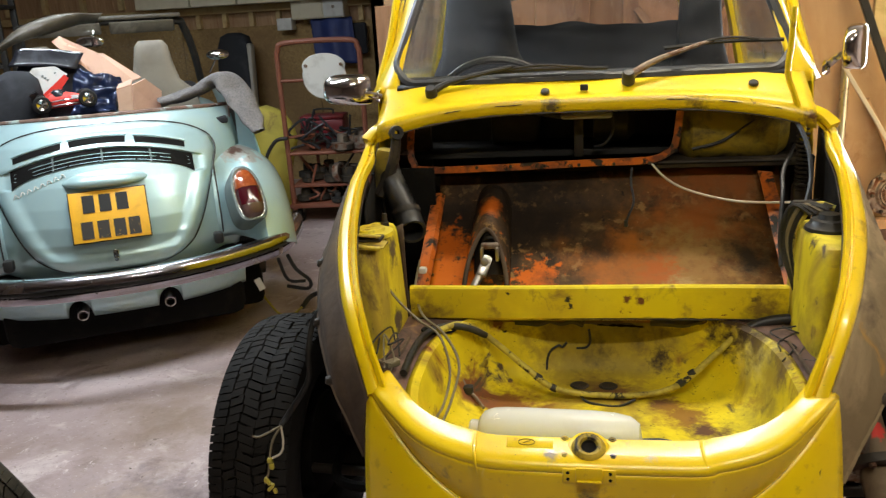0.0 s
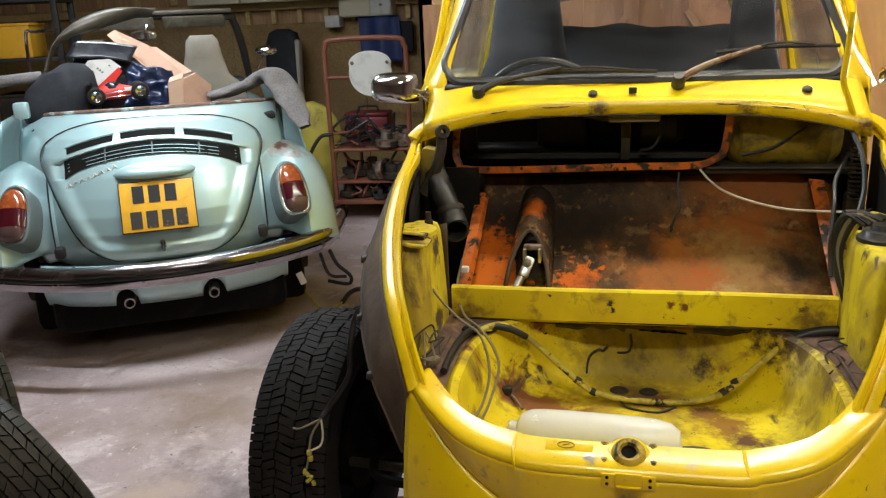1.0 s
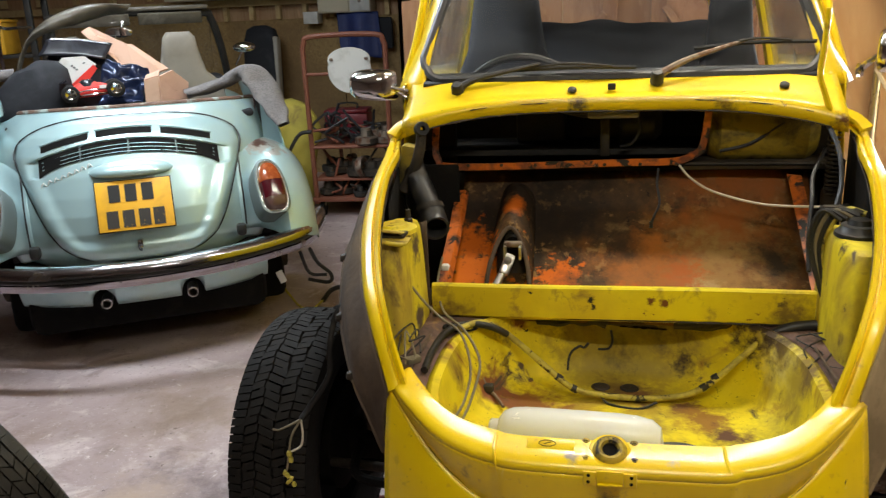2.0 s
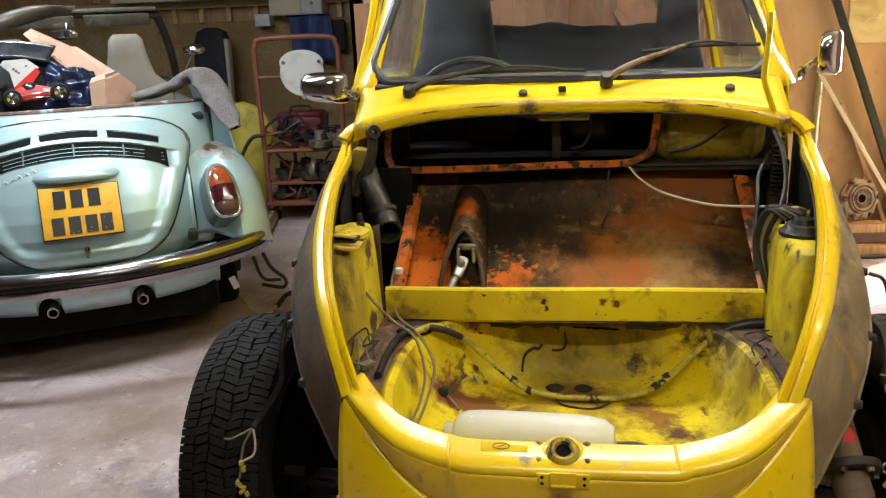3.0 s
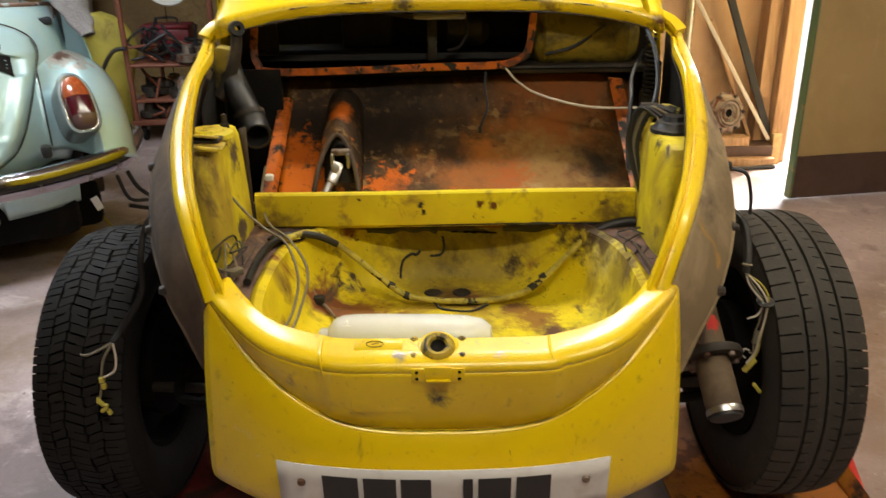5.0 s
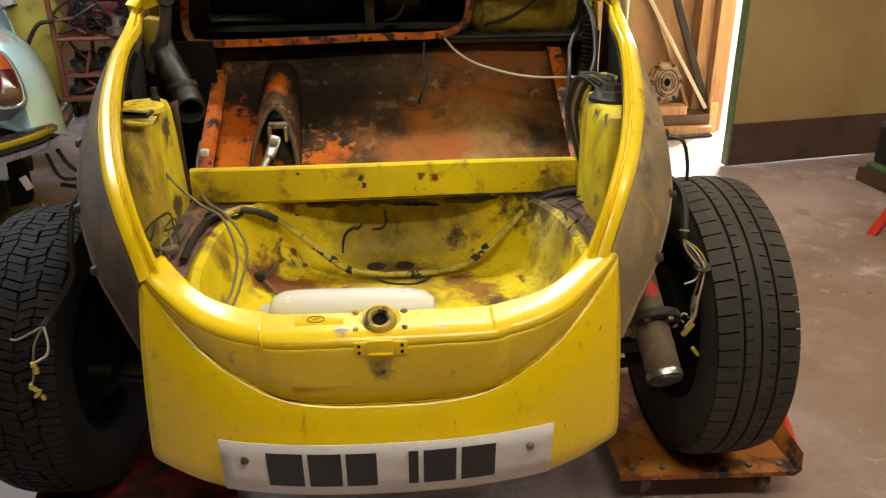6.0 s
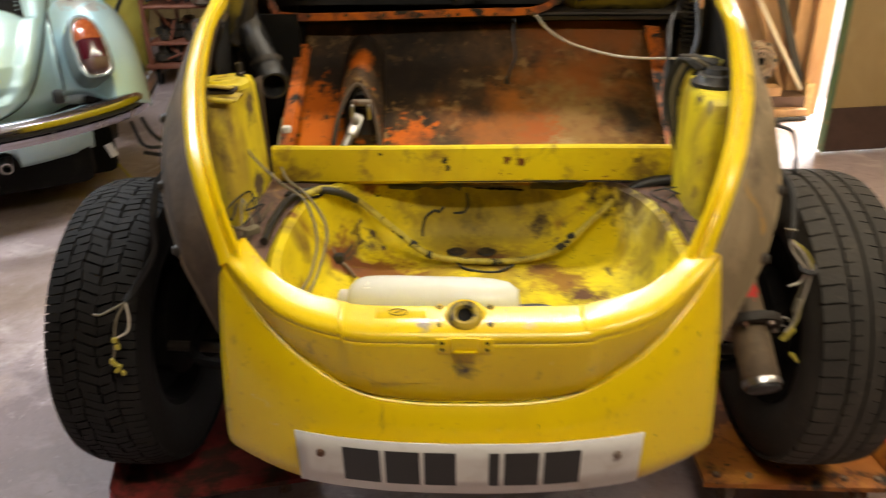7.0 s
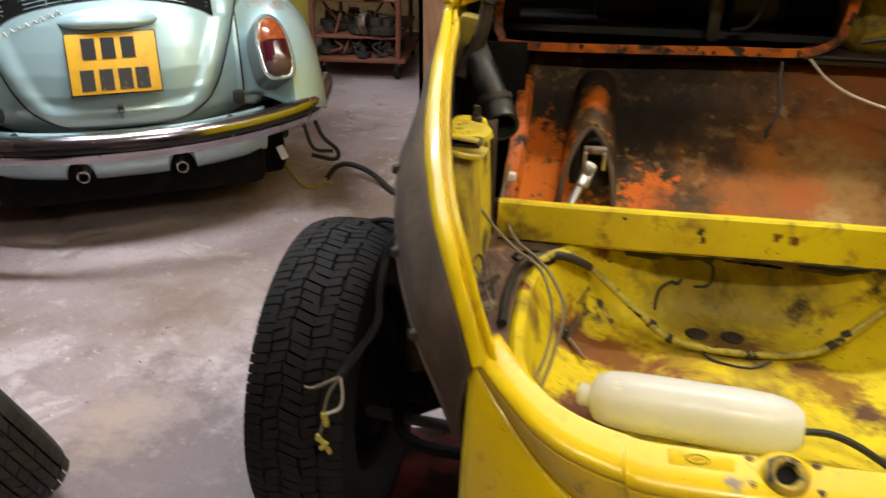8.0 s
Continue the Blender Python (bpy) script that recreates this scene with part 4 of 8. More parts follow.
# luggage well
WELL = (0.02, 1.575)


def well_ring(z, a, b, e, n=64):
    out = []
    for j in range(n):
        t = 2 * math.pi * j / n
        c, d = math.cos(t), math.sin(t)
        q = 2.35 if d > 0 else e
        out.append(C(WELL[0] + a * sgn(c) * abs(c) ** (2 / q), WELL[1] + b * sgn(d) * abs(d) ** (2 / q), z))
    return out


rings = []
for z, a, b, e in ((0.680, 0.376, 0.345, 3.4), (0.684, 0.366, 0.337, 3.4), (0.678, 0.354, 0.326, 3.4), (0.64, 0.346, 0.318, 3.3), (0.57, 0.334, 0.306, 3.1), (0.537, 0.318, 0.291, 2.9), (0.522, 0.290, 0.266, 2.7), (0.517, 0.245, 0.226, 2.6), (0.519, 0.12, 0.11, 2.2), (0.520, 0.01, 0.01, 2)):
    rings.append(well_ring(z, a, b, e))
part("luggage_well", loft(rings, True, False), "well", car, "dirty yellow pressed-steel luggage well", solid=0.003)
ri = well_ring(0.679, 0.374, 0.343, 3.4)
ro = [p - Vector((0, OY, 0)) for p in superring(0.005, 1.64, 0.675, 0.47, 0.41, 3.4, 64)]
part("well_ledge", loft([ri, [a.lerp(b, 0.5) + Vector((0, 0, 0.006)) for a, b in zip(ri, ro)], ro], True, False), "ledge", car, "rusty ledge around the well", solid=0.003)
for x in (-0.022, 0.044):
    part("drain_grommet", lathe([(0.001, 0.0020), (0.013, 0.0022), (0.017, 0.0036), (0.022, 0.0008)], 20, Matrix.Translation(C(x, 1.80, 0.520))), "grime", car)

part("ledge_hole", lathe([(0.0, -0.012), (0.020, -0.010), (0.026, 0.002), (0.031, 0.004), (0.033, 0.0)], 22, Matrix.Translation(C(-0.337, 1.735, 0.684)) @ Matrix.Diagonal((1.25, 0.8, 1, 1))), "shade_black", car, "dark drain hole in the ledge")
# cross beam behind the well
bm = loft([[C(x, y + 0.004 * math.sin(7 * x), z) for y, z in ((1.90, 0.672), (1.812, 0.680), (1.800, 0.690), (1.796, 0.73), (1.797, 0.762), (1.801, 0.766), (1.815, 0.765), (1.815, 0.761), (1.806, 0.760), (1.804, 0.73), (1.808, 0.692), (1.9, 0.678))] for x in np.linspace(-0.412, 0.428, 24)], True, True)
part("cross_beam", bm, "beam", car, "yellow painted steel cross beam")
part("beam_underside", box(C(0, 1.885, 0.672), (0.82, 0.11, 0.012), 0.003), "orange", car)

# orange bulkhead
def bulk_fn(u, v):
    x = -0.402 + 0.897 * u
    y = interp(v, [0, 0.25, 0.7, 1], [1.93, 2.02, 2.19, 2.25])
    z = interp(v, [0, 0.25, 0.7, 1], [0.675, 0.72, 0.85, 0.945])
    return C(x, y + 0.006 * math.sin(18 * x) * math.sin(3 * v), z + 0.01 * math.exp(-((u - 0.8) / 0.13) ** 4))


part("bulkhead", grid(bulk_fn, 60, 24), "orange", car, "stained orange primed bulkhead, coloured dark at the top for shade", solid=0.003)
# near-black strip in place of the shade between dash flange and bulkhead
part("scuttle_panel", grid(lambda u, v: C(-0.52 + 1.03 * u, 2.262 - 0.075 * v, 0.938 + 0.030 * v), 8, 3), "shade_black", car, "near-black strip standing in for shade under the dash flange", solid=0.003)
# tunnel for the steering joint
def lip_arch(a, grow=0.0):
    c, d = math.cos(a), math.sin(a)
    return C(-0.253 + (0.036 + 0.020 * (1 - d) + grow) * c, 1.945 + 0.085 * d ** 0.8, 0.698 + 0.142 * d ** 0.75 + grow * d)


def tunnel_fn(u, v):
    a = math.pi * u
    c, d = math.cos(a), math.sin(a)
    end = C(-0.250 + 0.046 * c, 2.225 - 0.05 * d, 0.850 + 0.075 * d)
    return lip_arch(a, 0.004).lerp(end, v)


part("steering_tunnel", grid(tunnel_fn, 20, 10), "orange", car, "orange pressed tunnel over the steering shaft", solid=0.004)
part("tunnel_lip", tube([lip_arch(math.pi * q / 12) for q in range(13)], 0.006, 8, 3), "brown", car)
part("tunnel_back", grid(lambda u, v: C(-0.29 + 0.075 * u, 2.01 + 0.07 * v, 0.695 + 0.13 * v), 4, 4), "grime", car, solid=0.003)
# steering joint
sj = part("steering_shaft", rod(C(-0.292, 1.915, 0.695), C(-0.266, 1.962, 0.742), 0.010), "steel", car)
part("yoke", box(C(-0.256, 1.972, 0.760), (0.026, 0.020, 0.058), 0.007, Matrix.Rotation(radians(22), 4, "Y") @ Matrix.Rotation(radians(-38), 4, "X")), "steel", car)
for dx in (-0.019, 0.019):
    part("yoke_ear", box(C(-0.243 + dx, 1.985, 0.788), (0.008, 0.022, 0.036), 0.004), "steel", car)
part("yoke", box(C(-0.243, 1.998, 0.806), (0.046, 0.022, 0.014), 0.005), "dull_steel", car)
part("joint_bolt", lathe([(0, 0.006), (0.009, 0.005), (0.011, 0)], 12, along(C(-0.252, 1.960, 0.776), (0, -1, 0.3))), "steel", car)
part("steering_column", rod(C(-0.244, 2.020, 0.802), C(-0.243, 2.12, 0.845), 0.020), "shade_black", car)
for q in (0.0, 0.014):
    part("column_boot", lathe([(0.020, -0.004), (0.025, 0.0), (0.020, 0.004)], 18, along(C(-0.2435, 2.026 + q, 0.804 + 0.4 * q), (0, 1, 0.38))), "hose", car)

# upright flanges at either end of the bulkhead
part("bulkhead_flange", loft([[C(x + dx, y + dy, z + dz) for dx, dy, dz in ((-0.016, 0.0, 0.0), (-0.012, -0.008, 0.010), (0.012, -0.008, 0.010), (0.020, 0.0, 0.0), (0.020, 0.006, -0.004), (-0.016, 0.006, -0.004))] for x, y, z in ((-0.408, 1.86, 0.685), (-0.404, 1.90, 0.745), (-0.402, 2.00, 0.800), (-0.405, 2.12, 0.850), (-0.408, 2.21, 0.890))]), "orange_edge", car, "orange folded flange")
part("bulkhead_flange", loft([[C(0.44, 1.83, 0.70), C(0.475, 1.80, 0.70), C(0.48, 1.81, 0.70), C(0.445, 1.84, 0.70)], [C(0.435, 2.20, 0.94), C(0.465, 2.18, 0.94), C(0.465, 2.19, 0.94), C(0.435, 2.21, 0.94)]]), "orange_edge", car)

# dashboard opening with orange flange
FL = [(-0.465, 2.20, 1.10), (-0.472, 2.19, 1.02), (-0.462, 2.18, 0.988), (-0.43, 2.175, 0.970), (-0.2, 2.175, 0.972), (0.0, 2.18, 0.977), (0.15, 2.185, 0.979), (0.20, 2.19, 0.993), (0.225, 2.19, 1.02), (0.235, 2.17, 1.12)]
part("dash_flange", sweep([C(*p) for p in FL], [(-0.009, -0.003), (0.009, -0.003), (0.009, 0.003), (-0.009, 0.003)], lambda p, t: Vector((p.x * 0.3, 0, -1)) if abs(t.x) > abs(t.z) else Vector((sgn(p.x), 0, 0)), 4), "orange_edge", car, "chipped orange flange")
part("dash_back", box(C(-0.1, 2.50, 1.05), (1.0, 0.02, 0.32)), "black", car)
part("dash_shelf", box(C(0, 2.40, 0.99), (1.04, 0.26, 0.015)), "black", car)
part("dash_top", grid(lambda u, v: C(-0.5 + u, 2.235 + 0.28 * v - 0.10 * (2 * u - 1) ** 2 * (1 - v) * 0.3, 1.185 + 0.02 * math.sin(math.pi * v)), 16, 8), "dash", car, "black padded dashboard top", solid=0.01)
part("bracket", box(C(-0.02, 2.24, 1.04), (0.025, 0.03, 0.11), 0.004), "grime", car)
part("wiper_motor", lathe([(0.0, 0), (0.045, 0.0), (0.05, 0.01), (0.05, 0.09), (0.03, 0.11), (0.0, 0.11)], 20, along(C(0.02, 2.32, 1.06), (1, 0, 0))), "black", car)
part("glovebox", box(C(-0.2, 2.42, 1.05), (0.14, 0.1, 0.1), 0.01), "black", car)

# yellow air box beside the flange, its shade put into a darker yellow
part("air_box", lathe([(0.0, 0), (0.07, 0.005), (0.095, 0.03), (0.095, 0.24), (0.07, 0.27), (0.0, 0.275)], 20, along(C(0.24, 2.29, 1.05), (1, 0, 0))), "dirty_shaded_yellow", car, "dirty yellow air box, coloured darker for shade")
part("bulkhead_top", box(C(0.36, 2.24, 0.965), (0.36, 0.10, 0.02), 0.005), "grime", car)
# near-black sheets added to fill the gaps beside the bulkhead with shade
part("bulkhead_end", box(C(-0.478, 2.155, 0.80), (0.150, 0.008, 0.36), 0.002), "shade_black", car)
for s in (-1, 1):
    part("footwell_side", box(C(s * 0.548, 2.36, 0.72), (0.006, 0.46, 0.54), 0.002), "shade_black", car)
# scuttle sides in near-black, their shade put into the colour
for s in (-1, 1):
    part("scuttle_side", grid(lambda u, v: C(s * (0.505 + 0.05 * u) if s < 0 else 0.515 + 0.075 * u, 1.80 + (0.34 if s < 0 else 0.46) * u, 0.62 + ((0.385 - 0.05 * (1 - u)) if s < 0 else (0.355 + 0.085 * u)) * v), 6, 6), "shade_black", car, solid=0.003)
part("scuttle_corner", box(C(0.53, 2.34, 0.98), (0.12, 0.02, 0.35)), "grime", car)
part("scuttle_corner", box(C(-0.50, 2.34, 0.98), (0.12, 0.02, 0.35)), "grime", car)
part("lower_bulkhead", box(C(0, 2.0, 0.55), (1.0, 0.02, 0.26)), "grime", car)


# suspension towers
def tower(s, cx, cy, top, k=1.0):
    rings = []
    for z, a, b in ((0.60, 0.050, 0.150), (0.70, 0.050, 0.142), (0.84, 0.048, 0.13), (top - 0.022, 0.047, 0.12), (top - 0.006, 0.042, 0.112), (top, 0.034, 0.098)):
        rings.append([p - Vector((0, OY, 0)) for p in superring(cx - s * 0.03 * (top - z), cy, z, a * k, b, 5.5, 40)])
    return loft(rings, True, True)


tl = part("strut_tower", tower(-1, -0.472, 1.72, 0.918, 0.78), "tower", car, "dusty yellow strut tower")
tr = part("strut_tower", tower(1, 0.480, 1.74, 0.905, 0.88), "tower", car, "dusty yellow strut tower")
part("top_mount", lathe([(0, 0.012), (0.03, 0.012), (0.034, 0.006), (0.05, 0.004), (0.052, -0.004)], 24, Matrix.Translation(C(-0.468, 1.70, 0.925))), "tower", tl)
part("top_mount", lathe([(0, 0.03), (0.02, 0.03), (0.024, 0.02), (0.035, 0.018), (0.040, 0.008), (0.046, 0.004), (0.047, -0.004)], 24, Matrix.Translation(C(0.486, 1.76, 0.908))), "hose", tr, "black rubber top mount")

# wheels
def tyre_profile(R, w, rim, kind=""):
    h = w / 2
    if kind == "hex":
        side = [(rim, 0.72), (rim + 0.012, 0.86), (rim + 0.05, 1.0), (R - 0.075, 1.02), (R - 0.055, 0.99), (R - 0.040, 0.92), (R - 0.026, 0.75), (R - 0.013, 0.4), (R - 0.0085, 0.0)]
        return [(r, -x * h) for r, x in side] + [(r, x * h) for r, x in side[-2::-1]]
    return [(rim, -h * 0.72), (rim + 0.012, -h * 0.86), (rim + 0.05, -h * 0.99), (R - 0.06, -h * 1.0), (R - 0.028, -h * 0.95), (R - 0.012, -h * 0.86), (R - 0.0115, -h * 0.7), (R - 0.010, 0), (R - 0.0115, h * 0.7), (R - 0.012, h * 0.86), (R - 0.028, h * 0.95), (R - 0.06, h * 1.0), (rim + 0.05, h * 0.99), (rim + 0.012, h * 0.86), (rim, h * 0.72)]


def crown(R, w, x, round_off=0.010):
    return R - round_off * (abs(x) / (w / 2)) ** 3.2


def wheel(parent, m, R, w, kind, mats="rubber"):
    wh = part("wheel", lathe([(0.0, -0.02), (0.09, -0.02), (0.12, 0.01), (0.165, 0.02), (0.18, 0.06), (0.19, 0.066), (0.19, -0.07), (0.18, -0.064), (0.0, -0.03)], 32, Matrix.Rotation(radians(90), 4, "Y")), "shade_black", parent)
    wh.matrix_basis = m
    part("tyre", lathe(tyre_profile(R, w, 0.19, kind), 72, Matrix.Rotation(radians(90), 4, "Y")), mats, wh, "worn black rubber tyre")
    bm = bmesh.new()
    h = w / 2
    if kind == "terrain":
        rows = [(-0.95, -0.56, 112, 0.010), (-0.52, -0.23, 104, 0.030), (-0.185, 0.185, 104, -0.034), (0.23, 0.52, 104, 0.030), (0.56, 0.95, 112, -0.010)]
    elif kind == "hex":
        rows = [(-0.90, -0.66, 80, 0.0), (-0.61, -0.38, 46, 0.05), (-0.33, -0.12, 46, -0.05), (-0.08, 0.12, 46, 0.05), (0.17, 0.38, 46, -0.05), (0.42, 0.61, 46, 0.05), (0.66, 0.90, 80, 0.0)]
    else:
        rows = [(-0.95, -0.435, 58, 0.010), (-0.365, -0.035, 74, 0.010), (0.035, 0.365, 74, -0.022), (0.435, 0.95, 58, -0.010)]
    def slab(a0, a1, x0, x1, sk, deep, xr, drop=0.0):
        """One piece of tread between two angles and two widths; sk leans it along the tyre over the row's width xr."""
        k = max(1, round(abs(x1 - x0) / 0.013))
        xs = [x0 + (x1 - x0) * q / k for q in range(k + 1)]
        for xa, xb in zip(xs, xs[1:]):
            vs = []
            for top in (0, 1):
                for a, x in ((a0, xa), (a1, xa), (a1, xb), (a0, xb)):
                    r = crown(R, w, x, {"hex": 0.034, "terrain": 0.017}.get(kind, 0.010)) - (drop if top else deep)
                    aa = a + sk * (x - xr[0]) / (xr[1] - xr[0])
                    vs.append(bm.verts.new((x, r * math.sin(aa), r * math.cos(aa))))
            for f in ((4, 5, 6, 7), (0, 1, 5, 4), (1, 2, 6, 5), (2, 3, 7, 6), (3, 0, 4, 7)):
                bm.faces.new([vs[q] for q in f])

    for j, (f0, f1, n, sk) in enumerate(rows):
        x0, x1 = f0 * h, f1 * h
        for i in range(n):
            if kind == "hex":
                a0 = 2 * math.pi * (i + 0.5 * (j % 2)) / n
                slab(a0, a0 + 2 * math.pi / n * 0.90, x0, x1, sk, 0.011, (x0, x1), 0.0015 * ((i * 7 + j * 3) % 3 == 0))
                continue
            a0 = 2 * math.pi * (i + 0.37 * j) / n
            da = 2 * math.pi / n
            slit = da * (0.17 if kind == "terrain" else 0.10)
            # a slit cuts each pitch; on some rows it stops short of the far groove
            if kind == "terrain":
                cut = (0.0, 1.0) if i % 3 else ((0.0, 0.6) if (i + j) % 2 else (0.35, 1.0))
                wob = 0.008 * h * (0, 1, 0, -1)[i % 4] if 0 < j < 4 else 0.0
            else:
                cut = ((0.0, 0.86), (0.0, 0.5), (0.45, 1.0), (0.14, 1.0))[j]
                wob = 0.0
            xl, xr = x0 + wob * 4, x1 + wob * 4
            slab(a0, a0 + da - slit, xl, xr, sk, 0.009, (xl, xr))
            if cut[0] > 0:
                slab(a0 + da - slit, a0 + da, xl, xl + (xr - xl) * cut[0], sk, 0.009, (xl, xr))
            if cut[1] < 1:
                slab(a0 + da - slit, a0 + da, xl + (xr - xl) * cut[1], xr, sk, 0.009, (xl, xr))
    part("tread", bm, mats, wh, smooth=False)
    return wh


WR = 0.318
wheel(car, pose(-0.701, 1.741 - OY, 0.381, 0, 0, -2), WR, 0.185, "terrain")
wheel(car, pose(0.716, 1.727 - OY, 0.404, 0, 0, 2), WR, 0.175, "rib", "rubber_lit")
# drums, arms and bars in near-black, the arch's shade put into their colour
for s in (-1, 1):
    part("brake_drum", lathe([(0, 0), (0.12, 0), (0.125, 0.05), (0.05, 0.07), (0.05, 0.16), (0, 0.16)], 24, along(C(s * 0.68, 1.735, 0.39), (-s, 0, 0))), "shade_black", car)
    part("control_arm", tube([C(s * 0.60, 1.73, 0.30), C(s * 0.4, 1.72, 0.40), C(s * 0.15, 1.70, 0.42)], 0.02), "shade_black", car)
    part("anti_roll_bar", tube([C(s * 0.58, 1.70, 0.40), C(s * 0.52, 1.50, 0.43), C(s * 0.30, 1.46, 0.45), C(0, 1.46, 0.45)], 0.011), "shade_black", car)
    part("strut", rod(C(s * 0.56, 1.735, 0.40), C(s * 0.51, 1.74, 0.88), 0.035), "grime", car)
part("front_axle_beam", box(C(0, 1.75, 0.42), (0.9, 0.12, 0.08), 0.02), "grime", car)
part("underbody", box(C(0, 1.72, 0.47), (0.76, 0.6, 0.03), 0.02), "grime", car)

# number plate with its characters as bars, its foot set back
def plate_y(x, z):
    return cub(x, AX, FRONT_Y) - 0.010 + 0.20 * (0.535 - z) - 0.008 * max(0, (0.535 - z) / 0.1)


npl = part("number_plate", grid(lambda u, v: C(-0.26 + 0.52 * u, plate_y(-0.26 + 0.52 * u, 0.438 + 0.103 * v), 0.438 + 0.103 * v), 24, 3), "plate_white", car, "white number plate", solid=0.003)


def plate_bar(x0, x1, z0, z1):
    return grid(lambda u, v: C(x0 + (x1 - x0) * u, plate_y(x0 + (x1 - x0) * u, z0 + (z1 - z0) * v) - 0.0035, z0 + (z1 - z0) * v), 3, 1)


for x0, x1 in ((-0.188, -0.132), (-0.124, -0.073), (-0.066, -0.019), (0.030, 0.045), (0.053, 0.104), (0.112, 0.166)):
    part("plate_bar", plate_bar(x0, x1, 0.457, 0.525), "ink", npl, smooth=False)
for x in (-0.222, 0.222):
    part("plate_screw", lathe([(0, -0.004), (0.006, -0.003), (0.007, 0.002)], 12, along(C(x, plate_y(x, 0.505) - 0.003, 0.505), (0, 1, 0.2))), "dull_steel", npl)

# latch, bracket and small fittings on the front lip
LT = along(C(-0.006, 1.197, 0.708), (0, -0.45, 1))
part("latch_seat", lathe([(0.020, 0.004), (0.029, 0.003), (0.033, 0.000), (0.035, -0.005)], 28, LT), "yellow", car)
lt = part("latch", lathe([(0.009, -0.012), (0.010, 0.000), (0.0115, 0.006), (0.015, 0.0115), (0.019, 0.0125), (0.0235, 0.010), (0.0265, 0.004), (0.0268, -0.002)], 32, LT), "latch_paint", car, "black rubber latch ring with worn yellow paint")
part("latch_throat", lathe([(0.0118, 0.0075), (0.0095, 0.0040), (0.006, 0.0034), (0.0, 0.0034)], 20, LT), "shade_black", lt)
br = part("latch_bracket", box(C(-0.006, 1.1535, 0.690), (0.040, 0.004, 0.022), 0.001), "yellow", car, "bent yellow latch bracket")
part("bracket_lip", box(C(-0.006, 1.152, 0.6795), (0.036, 0.010, 0.003), 0.001), "yellow", br)
for s in (-1, 1):
    part("bracket_ear", box(C(-0.006 + s * 0.030, 1.1585, 0.684), (0.020, 0.004, 0.024), 0.0015), "yellow", br)
    for z in (0.690, 0.679):
        part("bracket_hole", lathe([(0, 0.0012), (0.0024, 0.001), (0.0029, 0)], 10, along(C(-0.006 + s * 0.032, 1.1564, z), (0, -1, 0))), "shade_black", br)
    for dy, z in ((0.000, 0.7045), (0.036, 0.7130)):
        sm = along(C(-0.006 + s * 0.037, 1.180 + dy, z), (0, -0.45, 1))
        sc = part("screw", lathe([(0, 0.0035), (0.0028, 0.0032), (0.0042, 0.0012), (0.0068, 0.0008), (0.0072, -0.002)], 12, sm), "latch_paint", car, "yellow painted screw")
        part("screw_slot", box((0, 0, 0.0034), (0.0052, 0.0011, 0.0008)), "shade_black", sc, smooth=False).matrix_basis = sm
part("pressed_panel", box(C(-0.094, 1.1655, 0.637), (0.092, 0.004, 0.042), 0.0015), "yellow", car)
dpl = part("data_plate", box(C(-0.098, 1.203, 0.7118), (0.074, 0.020, 0.0018), 0.0006, Matrix.Rotation(radians(22), 4, "X")), "yellow", car)
part("badge_ring", closed_tube([C(-0.103 + 0.013 * math.cos(a), 1.2035 + 0.0055 * math.sin(a), 0.7136 + 0.0022 * math.sin(a)) for a in np.linspace(0, 2 * math.pi, 20, endpoint=False)], 0.0007, 5), "dirty_shaded_yellow", dpl)
part("badge_stroke", rod(C(-0.108, 1.2015, 0.7135), C(-0.097, 1.2055, 0.7150), 0.0007, 5), "dirty_shaded_yellow", dpl)
for x in (-0.186, 0.166):
    part("panel_fold", tube([C(x, 1.222, 0.714), C(x, 1.19, 0.708), C(x + 0.004, 1.170, 0.694), C(x + 0.012, 1.172, 0.65), C(x + 0.012, 1.184, 0.60)], 0.0028, 8, 5), "yellow", car)

# buffers, plug and wipers
for x in (-0.104, 0.405):
    part("rubber_buffer", lathe([(0, 0.010), (0.006, 0.0095), (0.011, 0.006), (0.012, 0)], 14, along(C(x, 2.166, 1.166), (0, -0.5, 1))), "seal", car)
part("rubber_plug", box(C(-0.005, 2.168, 1.174), (0.02, 0.012, 0.016), 0.003), "seal", car)


def wiper(pivot, elbow, tip, b0, b1, finish, label):
    w = part("wiper_arm", tube([C(*pivot), C(*elbow), C(*tip)], lambda q: 0.011 - 0.0065 * q, 8, 8), finish, car, label)
    part("wiper_pivot", lathe([(0, 0.022), (0.012, 0.021), (0.016, 0.012), (0.017, -0.012)], 16, along(C(pivot[0], pivot[1] - 0.004, pivot[2] - 0.004), (0, -0.6, 0.8))), "seal", w)
    m = [(p + q) / 2 for p, q in zip(b0, b1)]
    part("wiper_blade", tube([C(*b0), C(m[0], m[1], m[2] + 0.006), C(*b1)], 0.0055, 6, 8), "ink", w, "black rubber blade")
    part("blade_carrier", tube([C(b0[0] + 0.06, b0[1] - 0.006, b0[2] + 0.004), C(m[0], m[1] - 0.012, m[2] + 0.016), C(b1[0] - 0.06, b1[1] - 0.006, b1[2] + 0.006)], 0.0035, 6, 8), "seal", w)


wiper((-0.402, 2.178, 1.178), (-0.345, 2.196, 1.202), (-0.19, 2.226, 1.232), (-0.30, 2.238, 1.214), (0.055, 2.226, 1.216), "seal", "black wiper arm")
wiper((0.106, 2.190, 1.195), (0.18, 2.212, 1.232), (0.32, 2.258, 1.272), (0.20, 2.262, 1.256), (0.492, 2.262, 1.264), "dull_steel", "rusty wiper arm")

